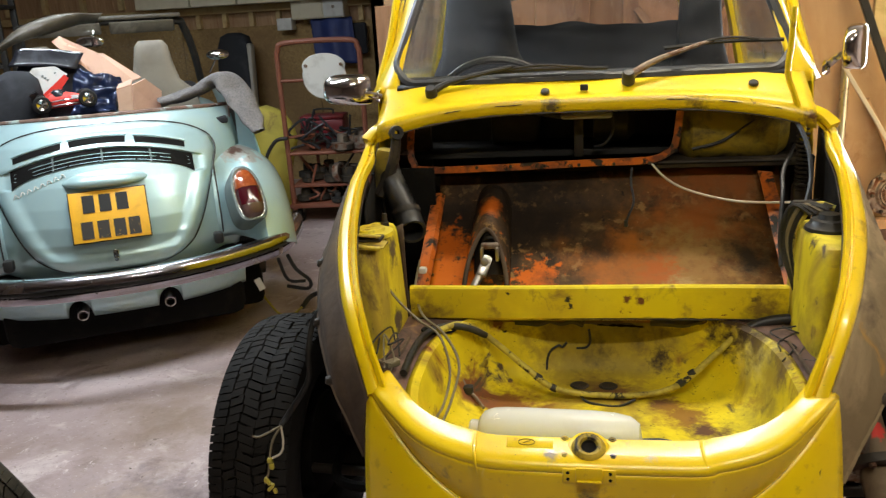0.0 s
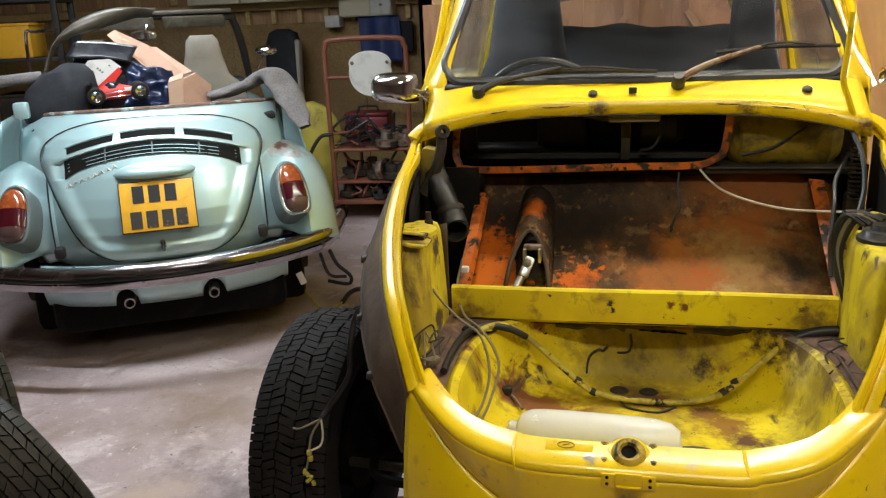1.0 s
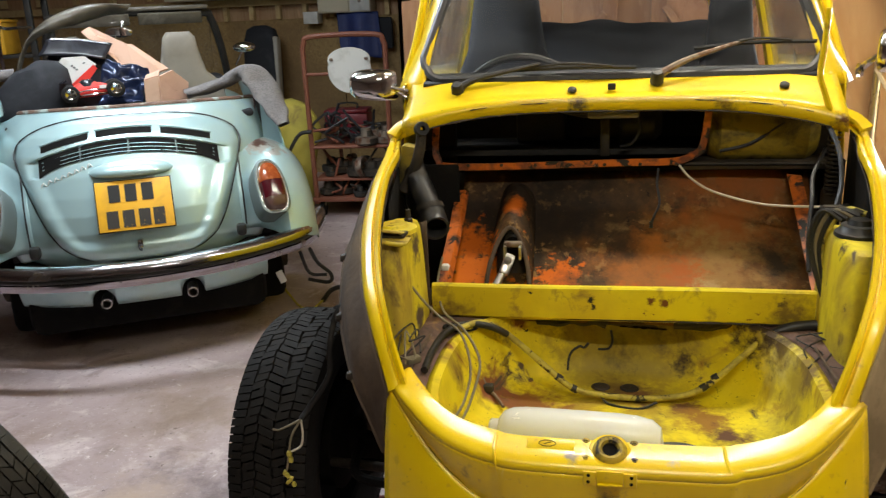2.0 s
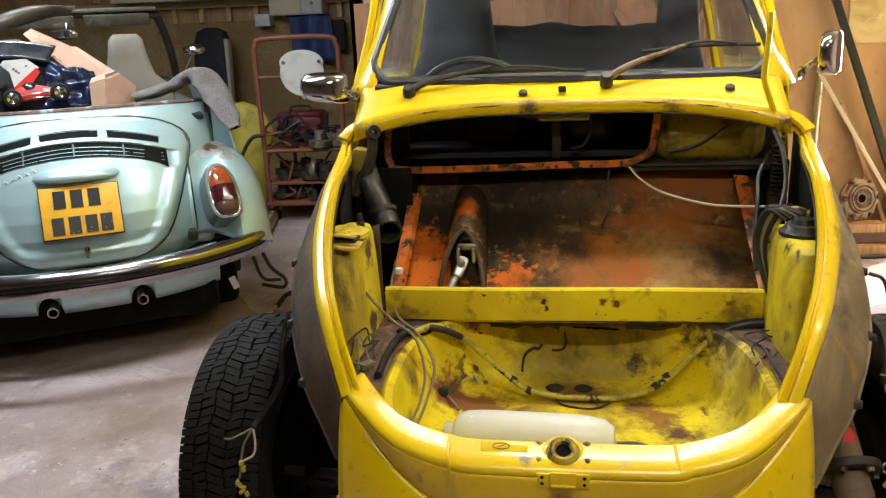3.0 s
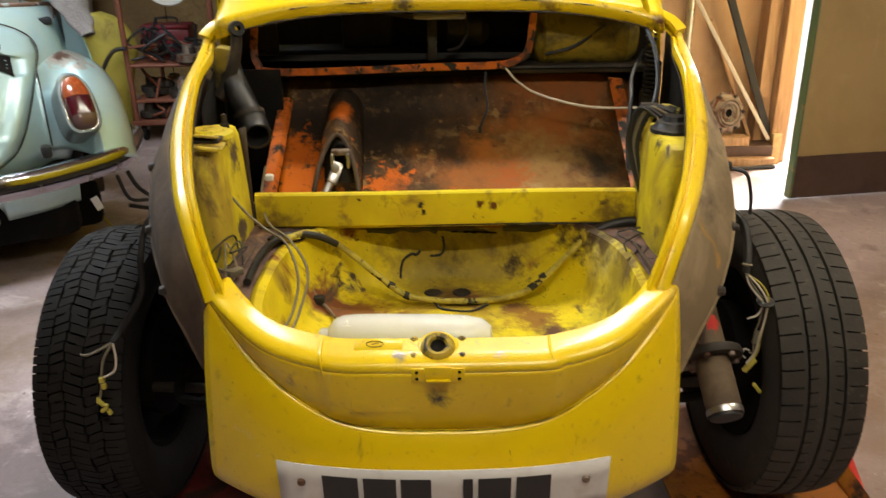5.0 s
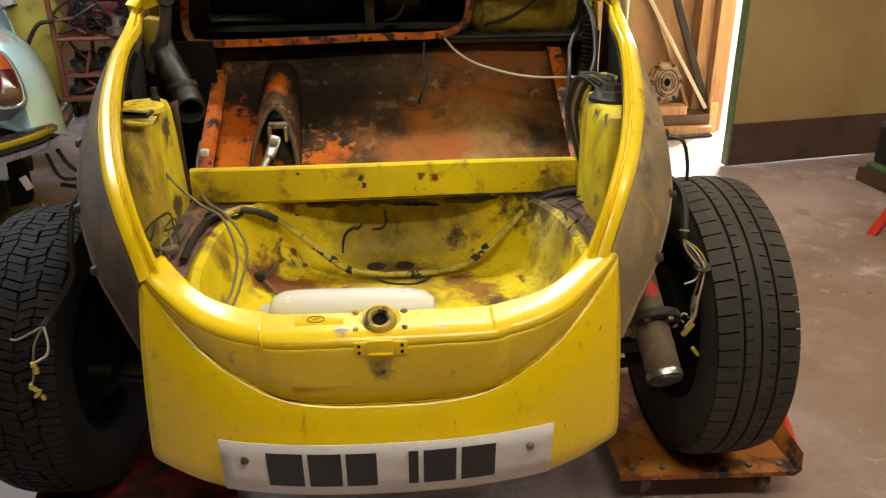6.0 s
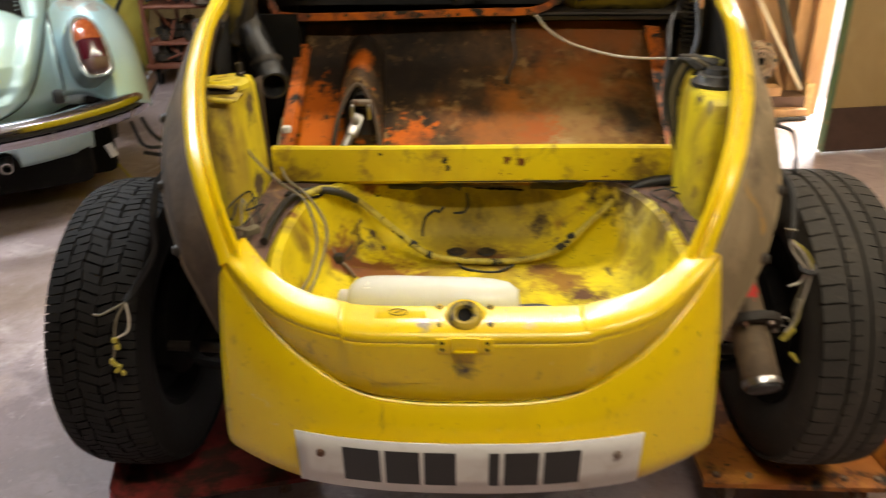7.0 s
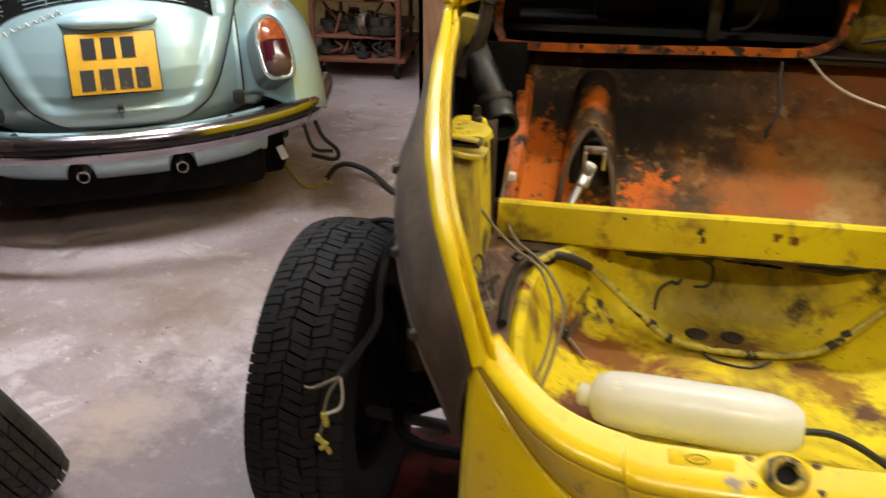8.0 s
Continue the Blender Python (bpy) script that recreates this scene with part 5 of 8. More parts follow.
# mirrors
def mirror(s, centre, size, foot, turn):
    """Chrome shell, rounded at the back and square at the glass."""
    w, h, deep = size
    m = Matrix.Translation(C(*centre)) @ Matrix.Rotation(radians(turn), 4, "Z")
    rings = []
    for y, k, e in ((-0.62, 0.30, 2.4), (-0.58, 0.52, 2.8), (-0.42, 0.78, 3.6), (-0.15, 0.94, 5.0), (0.2, 1.0, 6.0), (0.42, 1.0, 6.5), (0.46, 0.96, 6.5)):
        rings.append([m @ Vector((p.x * (1 - 0.10 * p.y / h), y * deep, p.y)) for p in superring(0, 0, 0, w / 2 * k, h / 2 * k, e, 32)])
    hd = part("door_mirror", loft(rings, True, True), "chrome", car, "chrome door mirror")
    inner_end = m @ Vector((-s * 0.42 * w, 0, -0.1 * h))
    part("mirror_arm", tube([C(*foot), (C(*foot) + inner_end) / 2 + Vector((0, -0.004, 0.003)), inner_end], lambda q: 0.0065 + 0.003 * (1 - q), 8, 6), "chrome", hd)
    part("mirror_base", lathe([(0, 0.012), (0.014, 0.01), (0.02, 0)], 14, along(C(*foot), (s, 0, 0))), "chrome", hd)


mirror(-1, (-0.644, 2.20, 1.190), (0.140, 0.082, 0.070), (-0.548, 2.205, 1.170), -30)
mirror(1, (0.640, 2.20, 1.240), (0.045, 0.108, 0.09), (0.580, 2.215, 1.192), -28)

# bonnet hinge arm and spring
part("hinge_arm", tube([C(0.474, 2.10, 1.345), C(0.473, 2.105, 1.26), C(0.470, 2.108, 1.195), C(0.486, 2.105, 1.145), C(0.508, 2.10, 1.08), C(0.512, 2.10, 1.03)], 0.0072, 8, 6), "yellow", car, "bent yellow bonnet hinge arm")
sp = []
for i in range(120):
    a = i * 0.75
    sp.append((0.512 + 0.013 * math.cos(a), 2.10 + 0.013 * math.sin(a), 1.06 - 0.15 * i / 119))
part("hinge_spring", tube([C(*p) for p in sp], 0.0028, 5, 0), "grime", car, "rusty coil spring")
part("hinge_foot", box(C(0.512, 2.11, 0.90), (0.03, 0.03, 0.05), 0.006), "grime", car)
part("hinge_arm", tube([C(-0.476, 2.05, 1.088), C(-0.482, 2.045, 1.04), C(-0.500, 2.04, 0.985), C(-0.528, 2.03, 0.935)], lambda q: 0.013 + 0.003 * q, 8, 6), "grime", car, "greasy dark hinge arm")
part("hinge_eye", lathe([(0.007, -0.012), (0.017, -0.012), (0.019, 0), (0.017, 0.012), (0.007, 0.012)], 18, along(C(-0.475, 2.045, 1.092), (0.5, -0.85, 0.2))), "hose", car)

part("hinge_mount", box(C(-0.522, 2.075, 0.985), (0.05, 0.05, 0.13), 0.012, Matrix.Rotation(radians(12), 4, "Y")), "dirty_shaded_yellow", car, "greasy yellow hinge mount")
part("mount_bolt", lathe([(0, 0.012), (0.008, 0.011), (0.010, 0.0)], 8, along(C(-0.505, 2.045, 0.93), (0.2, -1, 0.2))), "dull_steel", car)
# heater hose with its open end
hose = part("air_hose", tube([C(-0.520, 2.12, 0.99), C(-0.500, 2.06, 0.970), C(-0.476, 2.015, 0.940), C(-0.452, 1.985, 0.905), C(-0.436, 1.962, 0.872)], 0.030, 16, 6, None, False), "hose", car, "black ribbed air hose with an open end")
part("hose_sleeve", tube([C(-0.450, 1.982, 0.901), C(-0.443, 1.972, 0.886), C(-0.428, 1.945, 0.864)], 0.0345, 20, 5, None, False), "hose", hose)
part("hose_mouth", lathe([(0.034, 0), (0.034, 0.006), (0.028, 0.006), (0.026, -0.05), (0.0, -0.06)], 20, along(C(-0.428, 1.944, 0.863), (0.30, -0.85, -0.32))), "ink", hose)
part("hose_clamp", tube([C(-0.452, 1.985, 0.906), C(-0.450, 1.982, 0.901), C(-0.448, 1.979, 0.896)], 0.0370, 16, 3, None, False), "grime", hose)
for i in range(6):
    f = i / 6
    part("hose_rib", tube([C(-0.498 + 0.043 * f, 2.056 - 0.066 * f, 0.967 - 0.058 * f), C(-0.495 + 0.043 * f, 2.051 - 0.066 * f, 0.963 - 0.058 * f)], 0.0318, 14, 0, None, False), "hose", hose)
# tower top plate, clip
part("tower_bracket", box(C(-0.462, 1.640, 0.936), (0.062, 0.045, 0.004), 0.0015, Matrix.Rotation(radians(-12), 4, "X") @ Matrix.Rotation(radians(6), 4, "Y")), "tower", car, "torn yellow bracket")
part("tower_bracket", box(C(-0.452, 1.625, 0.922), (0.075, 0.03, 0.004), 0.0015, Matrix.Rotation(radians(14), 4, "X") @ Matrix.Rotation(radians(-10), 4, "Z")), "tower", car)
# dark plate in place of the shadow under the lifted bracket
part("bracket_gap", box(C(-0.456, 1.645, 0.928), (0.058, 0.040, 0.008), 0.003), "grime", car)
part("bracket_stud", lathe([(0, 0.03), (0.006, 0.03), (0.007, 0.012), (0.010, 0.010), (0.010, 0)], 10, Matrix.Translation(C(-0.455, 1.78, 0.918))), "grime", car)
part("tower_bracket", tube([C(-0.485, 1.60, 0.928), C(-0.45, 1.596, 0.922), C(-0.425, 1.605, 0.917)], 0.005, 8, 5), "tower", car)
part("white_clip", box(C(-0.402, 1.915, 0.768), (0.02, 0.02, 0.018), 0.005), "plate_white", car, "white plastic clip")
part("clip_lead", tube([C(-0.402, 1.918, 0.76), C(-0.408, 1.915, 0.73), C(-0.41, 1.90, 0.70)], 0.008, 8, 4), "ink", car)
part("side_gusset", grid(lambda u, v: C(-0.425 - 0.09 * u, 1.83 + 0.06 * u, 0.66 + 0.25 * v * (1 - 0.15 * u)), 6, 6), "brown", car, "rusty brown gusset", solid=0.003)
part("side_gusset", grid(lambda u, v: C(0.435 + 0.10 * u, 1.79 + 0.08 * u, 0.68 + 0.12 * v), 6, 6), "beam", car, solid=0.003)

# wires and tubes in the luggage space
def wire(name, pts, r, material, label="", n=6, parent=car):
    return part(name, tube([C(*p) for p in pts], r, n, 6), material, parent, label)


wire("washer_tube", [(-0.49, 1.70, 0.925), (-0.475, 1.69, 0.875), (-0.425, 1.69, 0.785), (-0.37, 1.68, 0.73), (-0.318, 1.64, 0.71), (-0.292, 1.60, 0.65), (-0.298, 1.55, 0.60), (-0.315, 1.50, 0.575), (-0.318, 1.46, 0.56)], 0.0030, "wire_g", "grey washer tube")
wire("washer_tube", [(-0.405, 1.90, 0.80), (-0.412, 1.86, 0.74), (-0.375, 1.75, 0.715), (-0.315, 1.67, 0.705), (-0.275, 1.62, 0.655), (-0.285, 1.56, 0.60), (-0.30, 1.50, 0.57)], 0.0030, "wire_g", "grey washer tube")
loom = wire("wiring_loom", [(-0.33, 1.69, 0.700), (-0.295, 1.745, 0.694), (-0.255, 1.775, 0.670), (-0.21, 1.785, 0.63), (-0.143, 1.75, 0.588), (-0.08, 1.735, 0.545), (0.008, 1.73, 0.533), (0.109, 1.735, 0.532), (0.194, 1.745, 0.553), (0.28, 1.775, 0.62), (0.338, 1.785, 0.672), (0.40, 1.79, 0.69), (0.455, 1.79, 0.695)], 0.0072, "wire_p", "yellow oversprayed wiring loom", 10)
wire("loom_sleeve", [(-0.366, 1.49, 0.692), (-0.368, 1.585, 0.694), (-0.357, 1.680, 0.696), (-0.318, 1.724, 0.698), (-0.27, 1.748, 0.684), (-0.235, 1.775, 0.655)], 0.0078, "hose", "black sleeve", 10, loom)
wire("loom_sleeve", [(0.33, 1.785, 0.664), (0.37, 1.79, 0.684), (0.42, 1.79, 0.694), (0.47, 1.78, 0.695)], 0.0115, "wire_b", "black sleeve", 10, loom)
for f in ((-0.115, 1.743, 0.567), (-0.08, 1.735, 0.545), (0.20, 1.747, 0.557), (0.225, 1.757, 0.577)):
    part("loom_tape", lathe([(0.0080, -0.008), (0.0088, 0), (0.0080, 0.008)], 10, along(C(*f), (0.8, 0.05, -0.5 if f[0] < 0 else 0.55))), "ink", loom)
wire("earth_lead", [(-0.02, 1.73, 0.53), (0.0, 1.71, 0.523), (0.06, 1.70, 0.521), (0.10, 1.72, 0.528)], 0.003, "wire_b")
wire("hanging_strap", [(-0.272, 1.80, 0.675), (-0.270, 1.805, 0.645), (-0.264, 1.80, 0.61), (-0.256, 1.79, 0.585), (-0.245, 1.785, 0.575), (-0.239, 1.79, 0.588)], 0.0055, "dirty_shaded_yellow", "bent sheet-steel strap")
wire("brake_line", [(-0.100, 1.850, 0.535), (-0.098, 1.862, 0.56), (-0.090, 1.868, 0.578), (-0.072, 1.872, 0.590), (-0.062, 1.874, 0.586), (-0.052, 1.876, 0.597)], 0.003, "ink")
wire("brake_line", [(0.001, 1.884, 0.628), (0.004, 1.882, 0.60), (-0.005, 1.880, 0.583), (-0.029, 1.880, 0.58)], 0.003, "ink")
wire("loose_pipe", [(-0.29, 1.725, 0.572), (-0.275, 1.715, 0.548), (-0.255, 1.70, 0.535), (-0.232, 1.66, 0.530)], 0.004, "dull_steel", "short steel pipe end")
part("pipe_nut", box(C(-0.273, 1.714, 0.547), (0.024, 0.020, 0.020), 0.004), "ink", car)
wire("cream_cable", [(0.165, 2.15, 0.975), (0.195, 2.12, 0.945), (0.25, 2.09, 0.918), (0.36, 2.07, 0.893), (0.48, 2.04, 0.895), (0.505, 2.00, 0.905)], 0.0030, "wire_w", "pale cream cable")
wire("black_cable", [(0.48, 2.04, 0.893), (0.505, 2.00, 0.905), (0.52, 1.97, 0.915)], 0.0055, "wire_b")
wire("hanging_wire", [(0.115, 2.16, 0.965), (0.112, 2.14, 0.93), (0.118, 2.12, 0.885), (0.105, 2.10, 0.855), (0.098, 2.10, 0.835)], 0.003, "wire_b")
part("wire_end", box(C(0.098, 2.10, 0.832), (0.009, 0.009, 0.018), 0.002), "ink", car)
wire("side_wire", [(0.50, 2.12, 1.02), (0.46, 2.05, 0.97), (0.445, 1.98, 0.93), (0.43, 1.92, 0.85), (0.425, 1.87, 0.79)], 0.005, "wire_b")
wire("side_wire", [(0.495, 2.10, 1.08), (0.51, 2.05, 1.03), (0.51, 2.0, 0.96), (0.49, 1.96, 0.90)], 0.006, "wire_b")
for i, (dx, mt) in enumerate(((0.0, "wire_b"), (-0.012, "wire_g"), (-0.024, "wire_b"), (-0.034, "wire_b"), (0.012, "wire_p"))):
    wire("tower_wire", [(0.495 + dx, 1.80, 0.935 + 0.3 * dx), (0.462 + dx, 1.81, 0.945), (0.438 + 0.8 * dx, 1.815, 0.915), (0.428 + 0.6 * dx, 1.82, 0.86), (0.437 + 0.3 * dx, 1.80, 0.79), (0.452 + 0.2 * dx, 1.785, 0.73), (0.455, 1.785, 0.69)], 0.007 if i in (0, 4) else 0.0045, mt, "cable bundle beside the strut tower" if i == 0 else "")
part("wire_clamp", box(C(0.448, 1.82, 0.945), (0.04, 0.02, 0.014), 0.004), "grime", car)
for i in range(4):
    random.seed(20 + i)
    p = Vector((0.40 + 0.02 * (i % 3), 1.74, 0.69))
    wire("thin_wire", [tuple(p + Vector((random.uniform(-0.03, 0.05), random.uniform(-0.16, 0.02) * q / 4, 0.012 * random.random() - 0.004 * q))) for q in range(5)], 0.0018, "wire_b")
for i in range(3):
    random.seed(40 + i)
    p = Vector((-0.41, 1.56, 0.695))
    wire("thin_wire", [tuple(p + Vector((random.uniform(-0.035, 0.035), random.uniform(-0.09, 0.09), random.uniform(0.0, 0.05)))) for q in range(5)], 0.002, random.choice(("wire_b", "hose", "wire_g")))
part("wire_connector", box(C(-0.395, 1.52, 0.70), (0.03, 0.018, 0.014), 0.003, Matrix.Rotation(radians(40), 4, "Z")), "wire_g", car)
for x0, w in ((-0.17, 0.16), (0.14, 0.22)):
    part("sealer_strip", tube([C(x0 + w * q, 1.835 + 0.006 * math.sin(30 * q), 0.668 + 0.004 * math.sin(17 * q)) for q in np.linspace(0, 1, 7)], 0.010, 6, 4), "grime", car, "dark peeling sealer")
# details inside the dash opening
part("cable_loom", tube([C(-0.35, 2.25, 1.12), C(-0.2, 2.24, 1.125), C(-0.05, 2.22, 1.10), C(0.1, 2.24, 1.12), C(0.2, 2.26, 1.125)], 0.012, 8, 5), "grime", car)
part("demister_duct", box(C(0.0, 2.165, 1.106), (0.13, 0.03, 0.022), 0.008), "wire_g", car, "dirty pale demister duct")
wire("dash_wire", [(0.06, 2.24, 1.12), (0.07, 2.23, 1.06), (0.05, 2.23, 1.02), (0.02, 2.24, 1.01)], 0.004, "wire_b")
wire("air_box_wire", [(0.27, 2.21, 1.0), (0.34, 2.20, 1.02), (0.40, 2.20, 1.06), (0.45, 2.21, 1.09)], 0.005, "wire_b")
for x in np.linspace(-0.38, 0.16, 7):
    part("flange_bolt", lathe([(0, 0.004), (0.004, 0.003), (0.005, 0)], 8, along(C(float(x), 2.170, 0.974), (0, -1, 0))), "grime", car)

# bumper damper tube with a flange
ax0, ax1 = Vector((0.505, 1.56, 0.615)), Vector((0.522, 1.375, 0.462))
dmp = part("bumper_damper", tube([C(*ax0), C(*(ax0.lerp(ax1, 0.5))), C(*ax1)], 0.033, 22, 4), "brown_red", car, "brown bumper damper tube daubed with red paint")
d = (ax1 - ax0).normalized()
part("damper_flange", lathe([(0.033, -0.008), (0.058, -0.008), (0.060, 0), (0.058, 0.008), (0.033, 0.008)], 28, along(C(*ax0.lerp(ax1, 0.52)), d)), "grime", dmp)
part("damper_inner", lathe([(0.030, 0.0), (0.030, 0.006), (0.026, 0.008), (0.0, 0.008)], 24, along(C(*ax1), d)), "black", dmp)
part("damper_ring", lathe([(0.0335, -0.012), (0.0345, -0.006), (0.0335, 0.0)], 24, along(C(*ax1), d)), "steel", dmp)
for q in range(6):
    a = 2 * math.pi * q / 6
    part("flange_bolt", lathe([(0, 0.008), (0.006, 0.007), (0.007, 0)], 8, along(C(*ax0.lerp(ax1, 0.52)), d) @ Matrix.Translation((0.047 * math.cos(a), 0.047 * math.sin(a), 0.008))), "dull_steel", dmp)
part("damper_bracket", box(C(0.47, 1.46, 0.56), (0.05, 0.02, 0.10), 0.005), "dull_steel", car)

# loose wiring hanging at both wheels
wl = wire("loose_wiring", [(-0.52, 1.52, 0.83), (-0.545, 1.50, 0.80), (-0.556, 1.48, 0.74), (-0.56, 1.47, 0.68), (-0.598, 1.45, 0.62), (-0.612, 1.43, 0.60)], 0.0062, "hose", "loose wiring with yellow connectors", 8)
for i, pts in enumerate(([(-0.612, 1.43, 0.60), (-0.63, 1.42, 0.57), (-0.638, 1.415, 0.535), (-0.645, 1.415, 0.50), (-0.655, 1.415, 0.475)], [(-0.612, 1.43, 0.60), (-0.607, 1.42, 0.57), (-0.612, 1.415, 0.548), (-0.632, 1.415, 0.535)], [(-0.612, 1.43, 0.60), (-0.635, 1.42, 0.59), (-0.655, 1.415, 0.582), (-0.668, 1.415, 0.583)])):
    wire("loose_lead", pts, 0.0023, ("wire_g", "wire_w", "wire_g")[i], "", 6, wl)
part("connector", box(C(-0.637, 1.413, 0.531), (0.010, 0.009, 0.011), 0.002), "wire_y", wl, "yellow connector")
part("connector", box(C(-0.635, 1.413, 0.517), (0.009, 0.008, 0.012), 0.002), "wire_y", wl, "yellow connector")
for cx, cz, turn in ((-0.651, 0.486, 15), (-0.646, 0.479, -35), (-0.639, 0.472, 20), (-0.645, 0.465, 50), (-0.634, 0.460, -20)):
    part("connector", box(C(cx, 1.413, cz), (0.007, 0.008, 0.011), 0.002, Matrix.Rotation(radians(turn), 4, "Y")), "wire_y", wl, "yellow connector")
wr = wire("loose_wiring", [(0.55, 1.62, 0.80), (0.578, 1.56, 0.775), (0.582, 1.53, 0.74), (0.576, 1.505, 0.711), (0.574, 1.50, 0.694)], 0.0075, "hose", "loose wiring with yellow connectors", 8)
for i, (dx, dy, end) in enumerate(((0.012, 0.0, (0.604, 1.50, 0.492)), (0.004, -0.006, (0.600, 1.50, 0.498)), (-0.004, 0.006, (0.604, 1.505, 0.520)), (-0.010, 0.0, (0.588, 1.50, 0.597)))):
    lead = [(0.574, 1.50, 0.694), (0.592 + dx, 1.50 + dy, 0.672), (0.607 + dx, 1.50 + dy, 0.652), (0.619 + 0.5 * dx, 1.50 + dy, 0.630)]
    lead += [(0.608, 1.50, 0.606), end] if i == 3 else [(0.618 + 0.4 * dx, 1.50 + dy, 0.594), (0.612 + 0.6 * dx, 1.50 + dy, 0.556), (0.612 + dx * 0.5, 1.50, 0.524), end]
    wire("loose_lead", lead, 0.0021, ("wire_y", "wire_w", "wire_g", "wire_w")[i], "", 6, wr)
wire("loose_lead", [(0.604, 1.505, 0.525), (0.594, 1.505, 0.528), (0.590, 1.505, 0.516), (0.598, 1.505, 0.508)], 0.0018, "wire_w", "", 6, wr)
part("connector", box(C(0.606, 1.50, 0.494), (0.010, 0.010, 0.034), 0.003, Matrix.Rotation(radians(35), 4, "Y")), "wire_y", wr, "yellow connector")
part("connector", box(C(0.611, 1.50, 0.556), (0.009, 0.009, 0.028), 0.002, Matrix.Rotation(radians(10), 4, "Y")), "wire_g", wr, "dull connector")
part("connector", box(C(0.628, 1.50, 0.441), (0.008, 0.008, 0.026), 0.003, Matrix.Rotation(radians(-38), 4, "Y")), "wire_y", wr, "yellow connector")
part("cable_tie", lathe([(0.007, -0.003), (0.016, -0.002), (0.017, 0.001), (0.007, 0.003)], 14, along(C(0.619, 1.50, 0.633), (-0.1, -0.25, 1))), "hose", wr, "rubber grommet")
part("cable_tie", lathe([(0.0078, -0.003), (0.0105, 0), (0.0078, 0.003)], 12, along(C(0.5755, 1.504, 0.709), (0.1, 0.3, 1))), "wire_g", wr)
wire("wing_lead", [(0.60, 1.70, 0.84), (0.625, 1.69, 0.83), (0.635, 1.68, 0.79), (0.635, 1.67, 0.75)], 0.004, "wire_b")
wire("wing_lead", [(-0.585, 1.78, 0.70), (-0.62, 1.80, 0.705), (-0.66, 1.82, 0.69), (-0.68, 1.84, 0.66)], 0.006, "wire_b")
# stub axle and arms on the far side of the wheels
for s in (-1, 1):
    if s > 0:
        part("coil_boot", lathe([(0.030, 0), (0.040, 0.015), (0.030, 0.03), (0.040, 0.045), (0.030, 0.06), (0.040, 0.075), (0.03, 0.09)], 18, along(C(s * 0.548, 1.66, 0.56), (0, 0, 1))), "ink", car, "muddy rubber boot")
    part("tie_rod", rod(C(s * 0.35, 1.55, 0.42), C(s * 0.62, 1.60, 0.40), 0.011), "grime", car)

# cabin behind the windscreen
for s, x in ((-1, -0.38), (1, 0.40)):
    part("front_seat", loft([[p - Vector((0, OY, 0)) for p in superring(x, 2.95 + dy, z, a * (1 if s < 0 else 0.55), b, 3.4, 24)] for z, a, b, dy in ((0.6, 0.20, 0.07, 0), (1.0, 0.21, 0.08, 0.03), (1.18, 0.19, 0.075, 0.06), (1.28, 0.145, 0.065, 0.08), (1.42, 0.125, 0.06, 0.10), (1.50, 0.115, 0.055, 0.11), (1.535, 0.08, 0.04, 0.11))]), "blackcloth", car, "black front seat")
hump = grid(lambda u, v: C(-0.50 + 1.0 * u, 3.25 + 0.35 * v, 0.9 + (0.50 - 0.04 * u) * math.sin(math.pi * min(0.62, v + 0.05) * 0.85) + 0.006 * math.sin(17 * u) + 0.004 * math.sin(31 * u)), 40, 12)
part("rear_seat_cover", hump, "blackcloth", car, "black cloth over the rear seat", solid=0.01)
part("steering_wheel", closed_tube([C(-0.27 + 0.19 * math.cos(a), 2.58 - 0.10 * math.sin(a), 1.10 + 0.15 * math.sin(a)) for a in np.linspace(0, 2 * math.pi, 40, endpoint=False)], 0.011), "ink", car, "black steering wheel")
for s in (-1, 1):
    part("door_frame", tube([C(s * 0.575, 2.44, 1.19), C(s * 0.555, 2.55, 1.40), C(s * 0.53, 2.62, 1.55)], 0.014, 8, 4), "yellow", car)

# bottle lying in the luggage well
q0, q1 = Vector((-0.236, 1.512, 0.564)), Vector((0.100, 1.466, 0.575))
ln = (q1 - q0).length
btl = thing("washer_bottle", "milky white plastic washer bottle lying in the luggage well", "bottle", Matrix.Translation(q0) @ (q1 - q0).to_track_quat("Z", "Y").to_matrix().to_4x4())
part("body", lathe([(0.0, 0.020), (0.020, 0.020), (0.025, 0.021), (0.037, 0.030), (0.044, 0.048), (0.0465, 0.075), (0.0475, 0.11), (0.0485, ln - 0.09), (0.0465, ln - 0.05), (0.041, ln - 0.022), (0.028, ln - 0.005), (0.0, ln)], 32), "bottle", btl)
part("neck", lathe([(0.018, 0.024), (0.019, 0.004), (0.016, 0.0), (0.0, 0.0)], 20), "bottle", btl, "clouded bottle neck")
part("seam", tube([(0.0, -0.0465, 0.08), (0.0, -0.0485, ln / 2), (0.0, -0.0470, ln - 0.06)], 0.0012, 5, 5), "bottle", btl)
solo("bottle_hose", tube([(0.09, 1.478, 0.562), (0.14, 1.480, 0.562), (0.18, 1.47, 0.553), (0.22, 1.45, 0.538), (0.25, 1.43, 0.534)], 0.006, 8, 6), "wire_b", "black rubber hose lying in the well", "hose")

# grime gathered along folds and edges
def seam(pts, r, material="grime", name="grime_line", seed=0, parent=car):
    ps = spline([C(*p) for p in pts], 10)
    rings = []
    bm = tube(ps, lambda q: r * (0.35 + 0.9 * abs(noise.noise(Vector((q * 14 + seed, seed, 0))))), 6, 0)
    return part(name, bm, material, parent)


